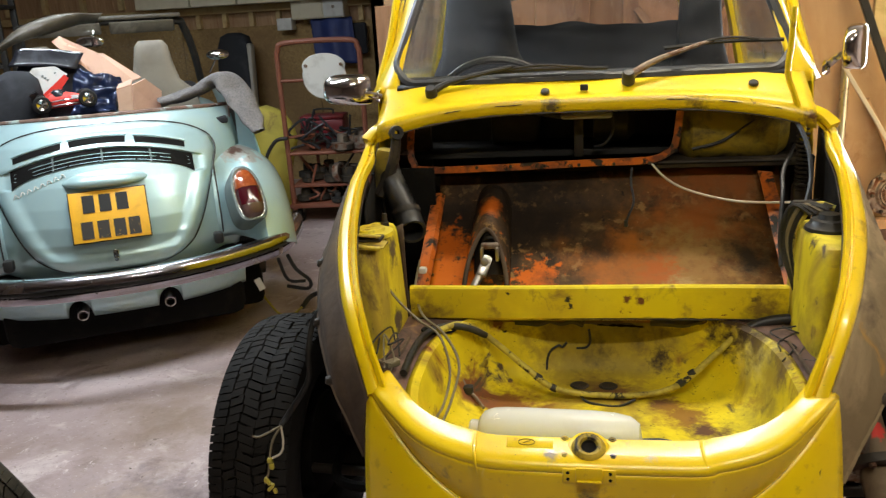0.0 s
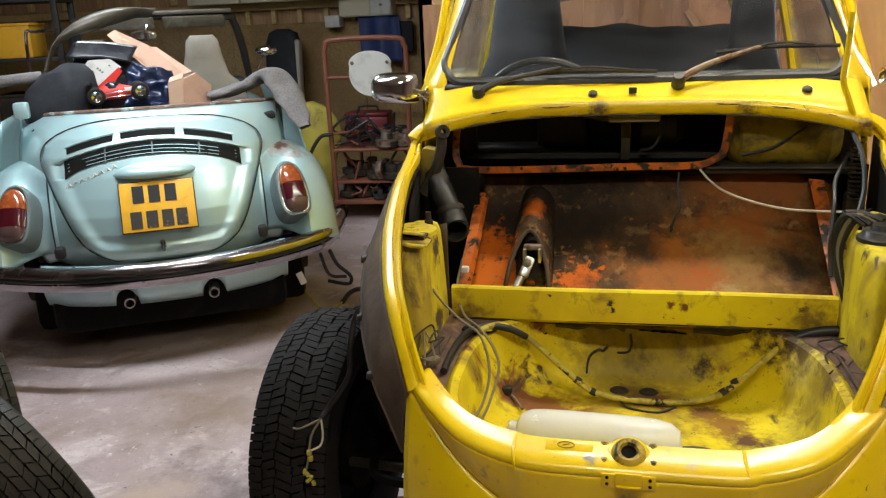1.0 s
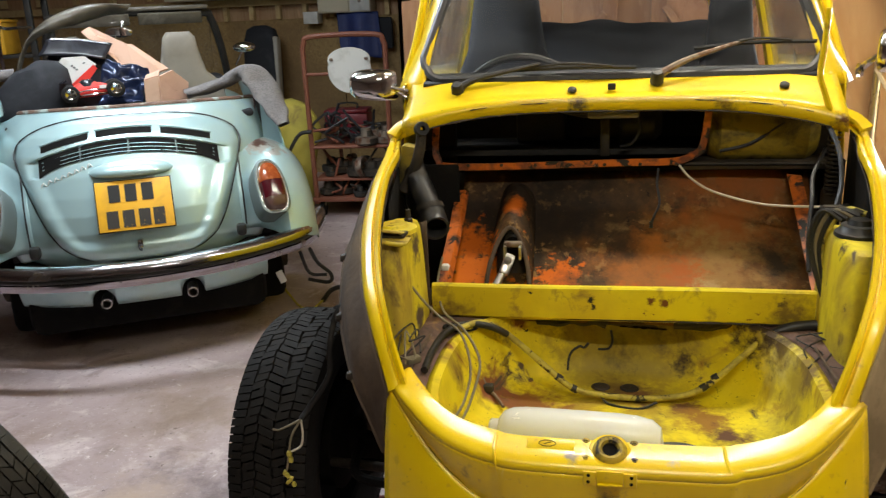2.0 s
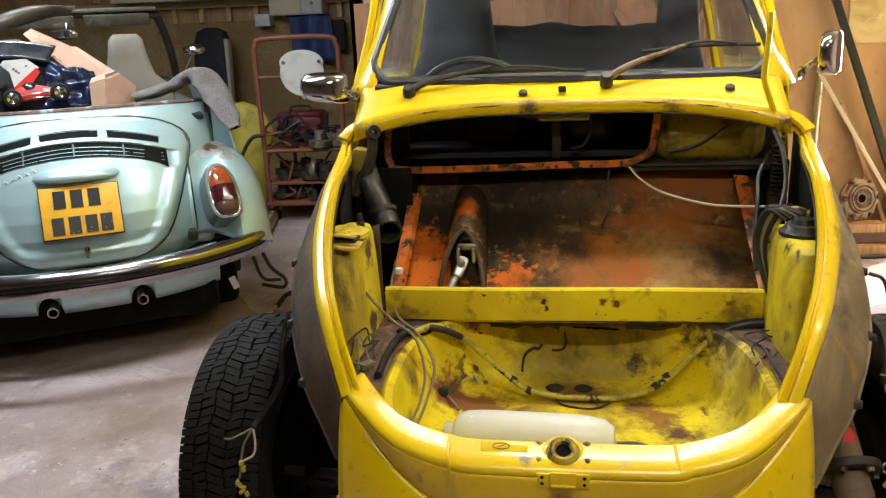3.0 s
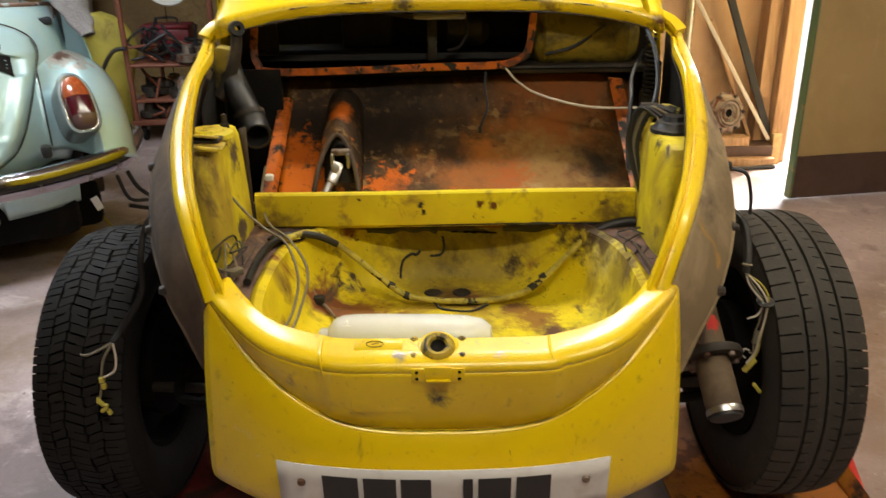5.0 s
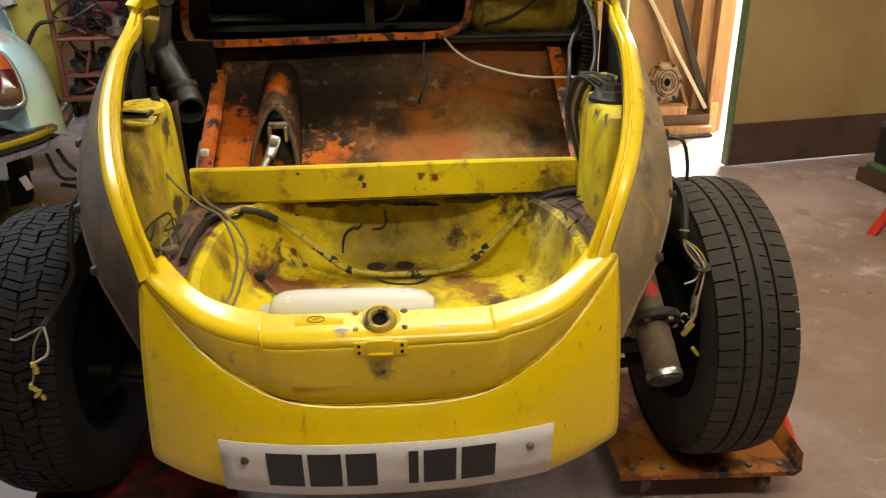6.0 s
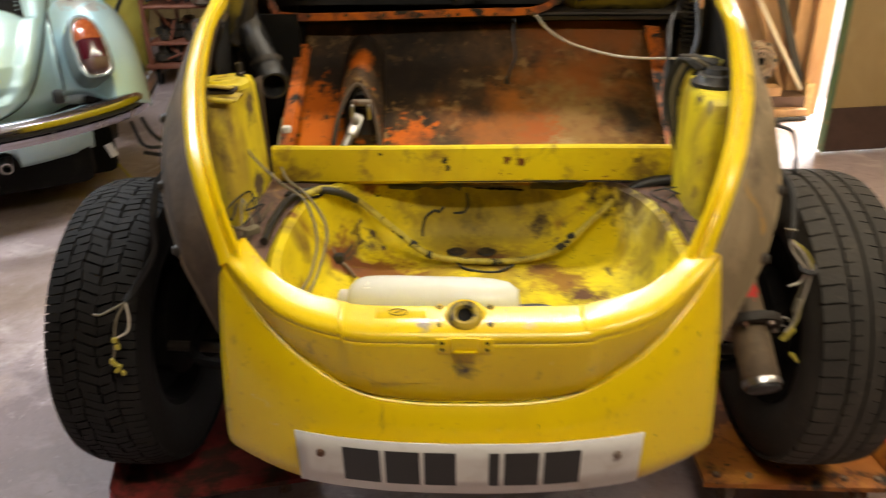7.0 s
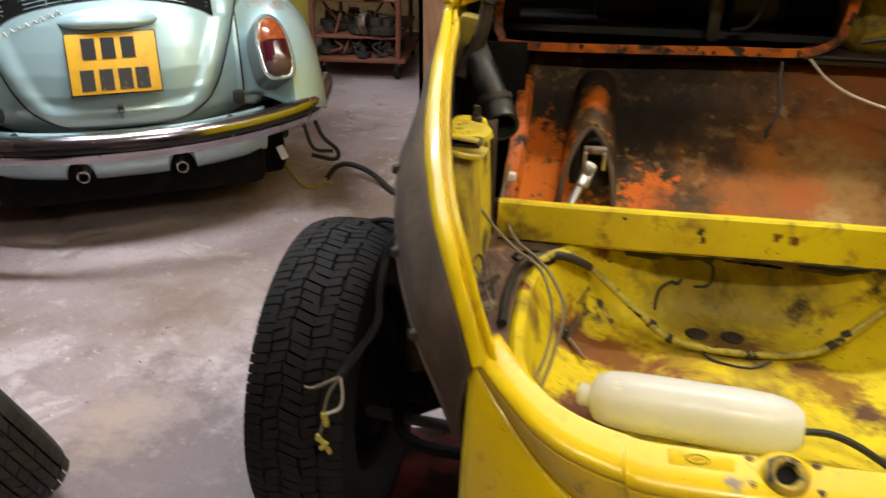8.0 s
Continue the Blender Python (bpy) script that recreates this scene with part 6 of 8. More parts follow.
for s in (-1, 1):
    near = [(x + (right_shift(y) if s > 0 else 0), y, z, w) for x, y, z, w, d in RAILS[1:-2]]
    seam([(s * (x - 1.06 * w), y + 0.002, z - 0.012) for x, y, z, w in near], 0.0030, "grime", seed=3 + s)
    seam([(s * (x - 0.36 * w), y, z - 0.003) for x, y, z, w in near], 0.0016, "dirty_shaded_yellow", seed=5 + s)
    seam([(s * (x + 1.06 * w), y + 0.004, z - 0.028) for x, y, z, w in near], 0.004, "brown", seed=7 + s)
seam([(x, 1.803, 0.687) for x in np.linspace(-0.40, 0.42, 12)], 0.004, "grime", seed=12)
seam([(x, 1.886 + 0.004 * math.sin(9 * x), 0.648 - 0.010 * math.exp(-((x - 0.16) / 0.14) ** 2)) for x in np.linspace(-0.12, 0.30, 20)], 0.011, "brown", seed=41)
seam([(x, 1.884, 0.641 - 0.008 * math.exp(-((x - 0.2) / 0.12) ** 2)) for x in np.linspace(0.02, 0.34, 16)], 0.006, "shade_black", seed=42)
seam([(x, 1.874, 0.652) for x in np.linspace(-0.26, -0.13, 9)], 0.010, "shade_black", seed=43)
seam([(x, 1.86 + 0.01 * math.sin(5 * x), 0.667) for x in np.linspace(-0.30, 0.32, 14)], 0.008, "grime", seed=13)
seam([(x, cowl_edge(x)[0] - 0.002, cowl_edge(x)[1] - 0.020) for x in np.linspace(-0.50, 0.50, 24)], 0.0045, "grime", seed=14)
seam([(x, cowl_edge(x)[0] + 0.004, cowl_edge(x)[1] + 0.005) for x in np.linspace(-0.14, -0.03, 6)], 0.004, "grime", seed=15)
seam([(x, cowl_edge(x)[0] + 0.002 + 0.006 * math.sin(40 * x), cowl_edge(x)[1] + 0.004) for x in np.linspace(-0.36, -0.16, 14)], 0.0022, "grime", seed=31)
seam([(x, cowl_edge(x)[0] + 0.003 + 0.005 * math.sin(50 * x), cowl_edge(x)[1] + 0.005) for x in np.linspace(0.12, 0.46, 20)], 0.0022, "grime", seed=32)
seam([(x, cub(x, AX, CREASE_Y) - 0.003, cub(x, AX, CREASE_Z) - 0.001) for x in np.linspace(-0.26, 0.30, 24)], 0.0008, "grime", seed=16)
for s, lx in ((-1, -0.395), (1, 0.405)):
    seam([(lx, 1.34 + 0.07 * q, 0.70 - 0.003 * q) for q in range(6)], 0.007, "brown", seed=20 + s)


# ---- green convertible ----
gcar = thing("green_car", "pale teal vintage convertible with its hood off, loaded with boxes", "car", pose(-1.84, 2.94, 0, 0, 0, 28.4))


def S(x, z):
    y = interp(z, [0.40, 0.46, 0.52, 0.58, 0.65, 0.72, 0.80, 0.88, 0.95, 1.0, 1.04, 1.07], [0.06, 0.015, -0.005, -0.008, 0.002, 0.026, 0.062, 0.112, 0.178, 0.245, 0.33, 0.42])
    return y + 0.20 * (abs(x) / 0.5) ** 2.4 + 0.03 * (abs(x) / 0.5) ** 8


def shell_fn(u, v):
    z = 0.43 + 0.615 * v
    w = interp(z, [0.43, 0.6, 0.9, 1.07], [0.50, 0.56, 0.575, 0.56])
    x = w * (2 * u - 1)
    return Vector((x, S(x, z), z - 0.025 * (abs(x) / 0.56) ** 3 * v))


part("rear_body", grid(shell_fn, 44, 40), "teal", gcar, solid=0.004)
LIDZ = (0.448, 0.452, 0.460, 0.472, 0.49, 0.53, 0.60, 0.70, 0.80, 0.87, 0.92, 0.955, 0.98, 1.0, 1.012)
LIDW = (0.05, 0.11, 0.17, 0.215, 0.255, 0.305, 0.348, 0.390, 0.428, 0.452, 0.437, 0.392, 0.335, 0.255, 0.14)


def lid_z(v):
    return 0.448 + 0.564 * (0.5 - 0.5 * math.cos(math.pi * v))


def lid_off(x, z):
    w = interp(z, LIDZ, LIDW)
    s = min(1, abs(x) / w)
    edge = min(1, (1 - s) * w / 0.03, (z - 0.452) / 0.025, (1.012 - z) / 0.02)
    soft = lambda q: max(0, min(1, q)) ** 2 * (3 - 2 * max(0, min(1, q)))
    panel = soft((w - 0.040 - abs(x)) / 0.06 if z < 0.8 else (0.405 - abs(x)) / 0.04) * soft((z - 0.490 - 0.35 * x * x) / 0.05) * soft((0.938 - 0.5 * x * x - z) / 0.010)
    return 0.003 + 0.013 * max(0, edge) ** 0.5 + 0.018 * (1 - panel) * max(0, edge) ** 0.5


def lid_fn(u, v):
    z = lid_z(v)
    w = interp(z, LIDZ, LIDW)
    s = 2 * u - 1
    x = w * s
    return Vector((x, S(x, z) - lid_off(x, z), z))


lid = part("engine_lid", grid(lid_fn, 80, 170), "teal", gcar, "pale teal engine lid", solid=0.003)
gap = [Vector((s * interp(z, LIDZ, LIDW), S(interp(z, LIDZ, LIDW), z) - 0.003, z)) for s, zs in ((1, LIDZ), (-1, LIDZ[::-1])) for z in zs]
part("lid_gap", tube(gap + [gap[0]], 0.005, 6, 3), "ink", gcar)


def lid_y(x, z):
    return S(x, z) - lid_off(x, z) - 0.002


def patch(x0, x1, z0, z1, off, n=14):
    return grid(lambda u, v: Vector((x0 + (x1 - x0) * u, lid_y(x0 + (x1 - x0) * u, z0(x0 + (x1 - x0) * u) * (1 - v) + z1(x0 + (x1 - x0) * u) * v) - off, z0(x0 + (x1 - x0) * u) * (1 - v) + z1(x0 + (x1 - x0) * u) * v)), n, 6)


def arc(z, k=0.42):
    return lambda x: z - k * x * x


# slots and grille: near-black patches on the lid in place of shaded openings
for x0, x1 in ((-0.335, -0.15), (-0.12, 0.095), (0.13, 0.325)):
    vent = part("air_slot", patch(x0, x1, arc(0.952, 0.5), arc(0.974, 0.5), 0.003), "shade_black", lid, "dark open louvre slot", smooth=True)
    part("slot_brow", tube([Vector((x, lid_y(x, arc(0.978, 0.5)(x)) - 0.001, arc(0.978, 0.5)(x))) for x in np.linspace(x0 - 0.004, x1 + 0.004, 5)], 0.0055, 8, 3), "teal", lid)
grille = part("grille", patch(-0.35, 0.35, lambda x: 0.880 - 0.5 * x * x - 0.03 * (abs(x) / 0.37) ** 8, arc(0.930, 0.5), 0.0045, 48), "shade_black", lid, "dark louvred grille")
for k in range(3):
    zz = 0.886 + 0.0135 * k
    part("slat", tube([Vector((x, lid_y(x, arc(zz, 0.5)(x)) - 0.003, arc(zz, 0.5)(x))) for x in np.linspace(-0.335, 0.335, 9)], 0.0018, 6, 3), "teal", grille)

for x in (-0.185, 0.0, 0.185):
    part("divider", tube([Vector((x, lid_y(x, z) - 0.004, z)) for z in (arc(0.878, 0.5)(x), arc(0.905, 0.5)(x), arc(0.934, 0.5)(x))], 0.0032, 6, 2), "grey_trim", grille)

# maker's script as plain strokes
for i in range(8):
    x = -0.345 + 0.026 * i
    zc = 0.775 + 0.0095 * i
    part("script_stroke", tube([Vector((x, lid_y(x, zc) - 0.006, zc - 0.008)), Vector((x + 0.008, lid_y(x, zc) - 0.006, zc + 0.010)), Vector((x + 0.02, lid_y(x, zc) - 0.006, zc - 0.004))], 0.0024, 5, 3), "plate_white", lid)


# plate lamp hood
def hood_fn(u, v):
    s = 2 * u - 1
    x = 0.16 * s
    a = math.pi * v
    h = 0.034 * (1 - abs(s) ** 2.5) ** 0.6
    z = 0.822 - 0.35 * x * x + h * math.cos(a) * 0.9
    return Vector((x, lid_y(x, z) - 0.055 * math.sin(a) * (1 - abs(s) ** 3) ** 0.7, z))


part("plate_lamp_hood", grid(hood_fn, 24, 12), "teal", gcar, "teal number plate lamp housing", solid=0.003)
PM = pose(0, -0.022, 0.687, -24, 0, 0)
gpl = part("number_plate", box((0, -0.004, 0), (0.285, 0.004, 0.203), 0.002, None), "plate_yellow", gcar, "yellow number plate with worn characters")
gpl.matrix_basis = PM
for z0, z1, xs, mt in ((0.015, 0.085, (-0.095, -0.033, 0.03), "ink"), (-0.09, -0.02, (-0.11, -0.05, 0.01, 0.065), "worn_ink")):
    for x in xs:
        part("plate_bar", box((x + 0.022, -0.0076, (z0 + z1) / 2), (0.044, 0.002, z1 - z0)), mt, gpl, smooth=False)
part("plate_border", box((0, -0.0015, 0), (0.293, 0.003, 0.211), 0.002), "ink", gpl)
part("lid_handle", box((0, S(0, 0.535) - 0.04, 0.53), (0.024, 0.03, 0.045), 0.008), "chrome", gcar, "chrome lid handle")
part("lid_lock", lathe([(0, 0.014), (0.008, 0.014), (0.009, 0)], 12, along((0, S(0, 0.515) - 0.055, 0.515), (0, -1, 0))), "chrome", gcar)

# rear apron with exhaust cut-outs
def gapron_fn(u, v):
    x = 0.50 * (2 * u - 1)
    zb = 0.272 + 1.6 * math.sqrt(max(0, 0.050 ** 2 - (abs(x) - 0.175) ** 2))
    zt = 0.455
    z = zb + (zt - zb) * v
    return Vector((x, -0.02 + 0.15 * (abs(x) / 0.5) ** 2.4 - 0.035 * math.sin(math.pi * (z - 0.27) / 0.19) + 0.03 * (1 - v) ** 3, z))


part("rear_apron", grid(gapron_fn, 160, 10), "teal", gcar, solid=0.004)
for x in (-0.172, 0.172):
    part("tailpipe", lathe([(0.018, 0), (0.022, 0), (0.022, 0.25), (0.018, 0.25)], 20, along((x, 0.03, 0.272), (0, 1, 0.05))), "steel", gcar, "sooty exhaust tip")
# plain black box for the engine, extended downwards to deepen the dark beneath
part("engine", box((0, 0.53, 0.29), (0.98, 0.84, 0.32), 0.05), "shade_black", gcar)
part("tow_linkage", tube([(0.70, 0.16, 0.36), (0.74, 0.22, 0.27), (0.80, 0.24, 0.20), (0.79, 0.26, 0.155), (0.70, 0.30, 0.17)], 0.009, 8, 5), "ink", gcar, "black bent steel linkage")
part("tow_linkage", tube([(0.66, 0.20, 0.34), (0.70, 0.24, 0.22), (0.78, 0.24, 0.20)], 0.008, 8, 4), "ink", gcar)
part("hanging_tab", box((0.56, 0.16, 0.245), (0.03, 0.008, 0.06), 0.003, Matrix.Rotation(radians(-20), 4, "Y")), "plate_white", gcar, "pale bent metal tab")
# black box added to block light from the ground under the car
part("underbody", box((0, 1.85, 0.20), (1.20, 3.0, 0.24), 0.04), "shade_black", gcar)


# wings, growing out of the body's surface at their inner edge
def gwing_fn(s):
    def fn(u, v):
        th = radians(-8 + 168 * u)
        ph = radians(100 * v)
        r = 0.30 + 0.265 * max(0, math.cos(ph)) ** 0.85 + (0 if ph < 1.57 else -0.02)
        x = 0.415 + 0.333 * math.sin(min(ph, math.pi / 2)) ** 0.9
        y, z = 0.47 + 1.02 * r * math.cos(th), 0.30 + r * math.sin(th)
        k = min(1, v / 0.34)
        body = S(min(x, 0.56), z) - 0.004
        if y < body:
            y = body + (y - body) * k * k * (3 - 2 * k)
        return Vector((s * x, y, z))
    return fn


for s in (-1, 1):
    w = part("rear_wing", grid(gwing_fn(s), 60, 28), "teal_wing" if s > 0 else "teal", gcar, solid=0.004)
    part("wing_beading", tube([gwing_fn(s)(u, 0.02) + Vector((0, -0.002, 0)) for u in np.linspace(0.40, 0.985, 14)], 0.0045, 6, 3), "ink", gcar)


# tail lamps
def lamp_ring(w, h, y, n=20):
    out = []
    for i in range(2 * n):
        a = 2 * math.pi * i / (2 * n)
        c, d = math.cos(a), math.sin(a)
        top = d > 0
        out.append(Vector((w * sgn(c) * abs(c) ** (0.85 if top else 0.55), y, h * 0.46 + h * (0.54 * abs(d) ** 0.9 if top else -0.46 * abs(d) ** 0.55))))
    return out


def lens(w, h, z0, z1):
    """The slice of the domed lens between heights z0 and z1."""
    full = [lamp_ring(w * k, h * k, -0.022 - dep) for k, dep in ((1, 0), (0.97, 0.016), (0.86, 0.028), (0.6, 0.036), (0.25, 0.039))]
    for r, k in zip(full, (1, 0.97, 0.86, 0.6, 0.25)):
        for p in r:
            p.z = min(max(p.z + h * 0.46 * (1 - k), z0), z1)
    return loft(full, True, True)


for s in (-1, 1):
    tlm = part("tail_lamp", loft([lamp_ring(0.072, 0.262, 0.09), lamp_ring(0.070, 0.258, -0.008), lamp_ring(0.064, 0.246, -0.018), lamp_ring(0.056, 0.232, -0.018)]), "grey_trim", gcar, "grey lamp surround")
    tlm.matrix_basis = pose(s * 0.557, -0.005, 0.578, -34, 0, s * 10)
    part("chrome_rim", loft([lamp_ring(0.0565, 0.233, -0.010), lamp_ring(0.0565, 0.233, -0.023), lamp_ring(0.052, 0.224, -0.023)]), "chrome", tlm).location.z = 0.008
    for nm, z0, z1, mt in (("clear_lens", -0.01, 0.052, "clear_lens"), ("red_lens", 0.053, 0.128, "red_lens"), ("amber_lens", 0.129, 0.3, "amber")):
        part(nm, lens(0.051, 0.222, z0, z1), mt, tlm, nm.replace("_", " ")).location.z = 0.010

# bumper
def bump_pt(x):
    return Vector((x, -0.235 + 0.20 * (abs(x) / 0.6) ** 2.2 + 0.17 * max(0, (abs(x) - 0.62) / 0.14) ** 1.8, 0.462))


BP = [bump_pt(x) for x in np.linspace(-0.785, 0.785, 27)]


def out_of(p, t):
    return Vector((t.y, -t.x, 0)) if t.x > 0 else Vector((-t.y, t.x, 0))


def flat_sweep(pts, profile):
    rings = []
    for i, p in enumerate(pts):
        t = (pts[min(i + 1, len(pts) - 1)] - pts[max(i - 1, 0)]).normalized()
        s = out_of(p, t)
        rings.append([p + a * s + Vector((0, 0, b)) for a, b in profile])
    return loft(rings, True, True)


bp = part("bumper", flat_sweep(spline(BP, 3), [(-0.012, 0.046), (0.006, 0.047), (0.022, 0.040), (0.030, 0.026), (0.032, 0.012), (0.024, 0.009), (0.024, -0.009), (0.032, -0.012), (0.031, -0.030), (0.024, -0.041), (0.010, -0.045), (-0.012, -0.045), (-0.006, -0.03), (0.014, -0.02), (0.014, 0.02), (-0.006, 0.03)]), "bumper", gcar, "pitted chrome bumper")
part("rubber_strip", flat_sweep(spline(BP, 3), [(0.022, 0.008), (0.029, 0.006), (0.031, 0.0), (0.029, -0.006), (0.022, -0.008)]), "ink", bp, "black rubber strip")
for s in (-1, 1):
    part("bumper_bracket", tube([(s * 0.36, 0.06, 0.44), (s * 0.38, -0.05, 0.44), (s * 0.40, -0.15, 0.46)], 0.016, 8, 3), "grime", gcar)
    part("bracket_grommet", box((s * 0.405, 0.06, 0.515), (0.04, 0.05, 0.05), 0.012), "ink", gcar)
    part("brake_drum", lathe([(0, 0), (0.11, 0), (0.115, 0.05), (0.06, 0.07), (0.05, 0.20), (0, 0.20)], 24, along((s * 0.62, 0.47, 0.318), (-s, 0, 0))), "grime", gcar)
    wheel(gcar, pose(s * 0.665, 2.87, 0.318, 0, 0, 0), 0.318, 0.17, "rib")
    # flanks and front
    part("flank", grid(lambda u, v: Vector((s * (0.575 + 0.10 * math.sin(math.pi * (0.15 + 0.75 * v)) + 0.02 * math.sin(math.pi * u)), 0.42 + 1.95 * u, 0.36 + 0.66 * v)), 16, 10), "teal", gcar, solid=0.004)
    part("front_wing", grid(lambda u, v: Vector((s * (0.42 + 0.34 * math.sin(radians(100 * v)) ** 0.9), 2.87 + (0.33 + 0.27 * max(0, math.cos(radians(100 * v)))) * math.cos(radians(-10 + 200 * u)), 0.31 + (0.33 + 0.27 * max(0, math.cos(radians(100 * v)))) * math.sin(radians(-10 + 200 * u)))), 28, 12), "teal", gcar, solid=0.004)
part("bonnet", grid(lambda u, v: Vector((0.52 * (2 * u - 1) * (1 - 0.45 * v ** 2), 2.35 + 1.25 * v, 1.0 - 0.10 * (2 * u - 1) ** 2 - 0.42 * v ** 2.2)), 20, 20), "teal", gcar, solid=0.004)
part("front_panel", grid(lambda u, v: Vector((0.46 * (2 * u - 1), 3.62 - 0.06 * (2 * u - 1) ** 2, 0.30 + 0.3 * v)), 12, 6), "teal", gcar, solid=0.004)
part("cabin_tub", box((0, 1.35, 0.42), (1.12, 1.9, 0.05)), "black", gcar)
part("rear_shelf", box((0.02, 0.75, 0.965), (1.04, 0.62, 0.03), 0.01), "blackcloth", gcar)
# rusted edge of the well behind the seats
part("well_edge", tube([Vector((x, S(x, 1.04) + 0.006, 1.043 - 0.026 * (abs(x) / 0.56) ** 3)) for x in np.linspace(-0.56, 0.56, 15)], 0.011, 8, 3), "teal_rust", gcar, "rusty bare edge")
for s in (-1, 1):
    part("corner_panel", grid(lambda u, v: Vector((s * (0.555 + 0.045 * u), S(0.555, 1.0) - 0.02 + 0.22 * u, 0.86 + 0.165 * v - 0.02 * u)), 6, 6), "teal_rust" if s > 0 else "teal", gcar, "rust-stained corner panel" if s > 0 else "", solid=0.004)
# windscreen frame
part("windscreen_frame", tube([(-0.56, 2.38, 1.0), (-0.53, 2.28, 1.22), (-0.48, 2.2, 1.40), (-0.42, 2.17, 1.435), (0, 2.14, 1.45), (0.42, 2.17, 1.435), (0.48, 2.2, 1.40), (0.53, 2.28, 1.22), (0.56, 2.38, 1.0)], 0.024, 8, 4), "black", gcar, "black windscreen frame")
part("header_rail", box((0.06, 2.13, 1.468), (0.82, 0.06, 0.030), 0.012), "hood_vinyl", gcar, "brown header rail")
part("header_latch", box((-0.065, 2.10, 1.452), (0.07, 0.03, 0.05), 0.012), "vinyl", gcar, "pale header latch")
for s in (-1, 1):
    part("sun_visor", box((0.02 + s * 0.215, 2.09, 1.408), (0.38, 0.022, 0.075), 0.012, Matrix.Rotation(radians(20), 4, "X")), "hood_vinyl", gcar, "clouded brown sun visor")
g2 = part("windscreen", grid(lambda u, v: Vector(((0.53 - 0.08 * v) * (2 * u - 1), 2.37 - 0.20 * v, 1.0 + 0.43 * v)), 8, 8), "glass", gcar)
g2.visible_shadow = False
part("cabin_mirror", loft([[Vector((p.x, 2.05 + dy, 1.336 + p.y)) for p in superring(-0.075, 0, 0, a, b, 2.6, 28)] for a, b, dy in ((0.070, 0.024, -0.012), (0.078, 0.031, -0.006), (0.078, 0.031, 0.012), (0.072, 0.026, 0.022))]), "chrome", gcar, "oval chrome cabin mirror")
part("mirror_stem", tube([(-0.06, 2.06, 1.35), (-0.05, 2.09, 1.4), (-0.05, 2.11, 1.45)], 0.008, 8, 3), "chrome", gcar)
part("wing_mirror", lathe([(0, 0.05), (0.03, 0.045), (0.055, 0.02), (0.06, 0), (0.0, 0)], 20, along((0.66, 2.05, 1.21), (-0.2, -1, 0.0)) @ Matrix.Diagonal((1.2, 0.55, 1, 1))), "chrome", gcar, "chrome wing mirror")
part("mirror_arm", rod((0.60, 2.08, 1.10), (0.65, 2.06, 1.19), 0.006), "chrome", gcar)
part("side_window_frame", tube([(-0.62, 1.6, 1.0), (-0.66, 1.6, 1.12), (-0.655, 1.6, 1.37), (-0.63, 1.75, 1.385), (-0.58, 2.2, 1.39)], 0.009, 6, 4), "bumper", gcar, "bright side window frame")
part("dashboard", box((0, 2.2, 0.98), (1.04, 0.2, 0.14), 0.04), "dash", gcar)


# seats
def seat(x, y):
    st = part("seat", loft([[p for p in superring(x, y + dy, z, a, b, 3.4, 24)] for z, a, b, dy in ((0.62, 0.22, 0.07, 0), (0.80, 0.225, 0.08, -0.03), (0.98, 0.215, 0.08, -0.07), (1.06, 0.19, 0.07, -0.09), (1.12, 0.125, 0.06, -0.10), (1.22, 0.098, 0.055, -0.11), (1.30, 0.085, 0.05, -0.12), (1.33, 0.06, 0.035, -0.12))]), "vinyl", gcar, "beige vinyl high-back seat")
    part("seat_cushion", box((x, y + 0.25, 0.6), (0.46, 0.5, 0.14), 0.05), "vinyl", gcar)
    return st


seat(0.26, 1.40)
seat(-0.30, 1.40)
# folded hoop of the hood
HOOP = spline([(-0.56, 1.12, 1.02), (-0.52, 1.14, 1.17), (-0.46, 1.18, 1.31), (-0.36, 1.20, 1.39), (-0.21, 1.24, 1.435), (-0.08, 1.32, 1.455), (0.02, 1.45, 1.46)], 8)


def hoop_pt(u):
    k = u * (len(HOOP) - 1)
    i = min(int(k), len(HOOP) - 2)
    return HOOP[i].lerp(HOOP[i + 1], k - i)


part("hood_hoop", grid(lambda u, v: hoop_pt(u) + Vector((0.02 * math.cos(2 * math.pi * v) * (1 + 0.4 * math.sin(9 * u)), 0.055 * math.sin(2 * math.pi * v), 0.050 * math.cos(2 * math.pi * v) * (1 - 0.35 * u) + 0.008 * math.sin(12 * u + 6 * v))), 40, 16), "hood_vinyl", gcar, "clouded vinyl and padding of the folded hood")
part("hood_arm", tube([(-0.72, 0.62, 1.16), (-0.60, 0.6, 1.18), (-0.45, 0.62, 1.19)], 0.026, 10, 5), "cover", gcar, "padded grey hood arm")
part("hinge_block", box((-0.515, 0.40, 1.065), (0.06, 0.05, 0.07), 0.012), "teal", gcar)

# things lying in and on the green car
GM = gcar.matrix_basis.copy()


def lying(name, bm, material, label, category, **kw):
    return solo(name, bm, material, label, category, GM, **kw)


def crumple(bm, amp, scale, seed=0):
    for v in bm.verts:
        v.co += amp * noise.noise_vector(v.co * scale + Vector((seed, 0, 0)))
    return bm


bag = loft([superring(-0.40 + dx, 0.62, z, a, b, 3, 28) for z, a, b, dx in ((0.985, 0.15, 0.12, 0), (1.04, 0.165, 0.13, 0), (1.12, 0.15, 0.12, 0.03), (1.20, 0.11, 0.10, 0.06), (1.235, 0.06, 0.06, 0.08))])
bmesh.ops.subdivide_edges(bag, edges=bag.edges[:], cuts=1)
lying("bag", crumple(bag, 0.02, 9), "blackcloth", "slumped black cloth bag on the rear shelf", "bag")

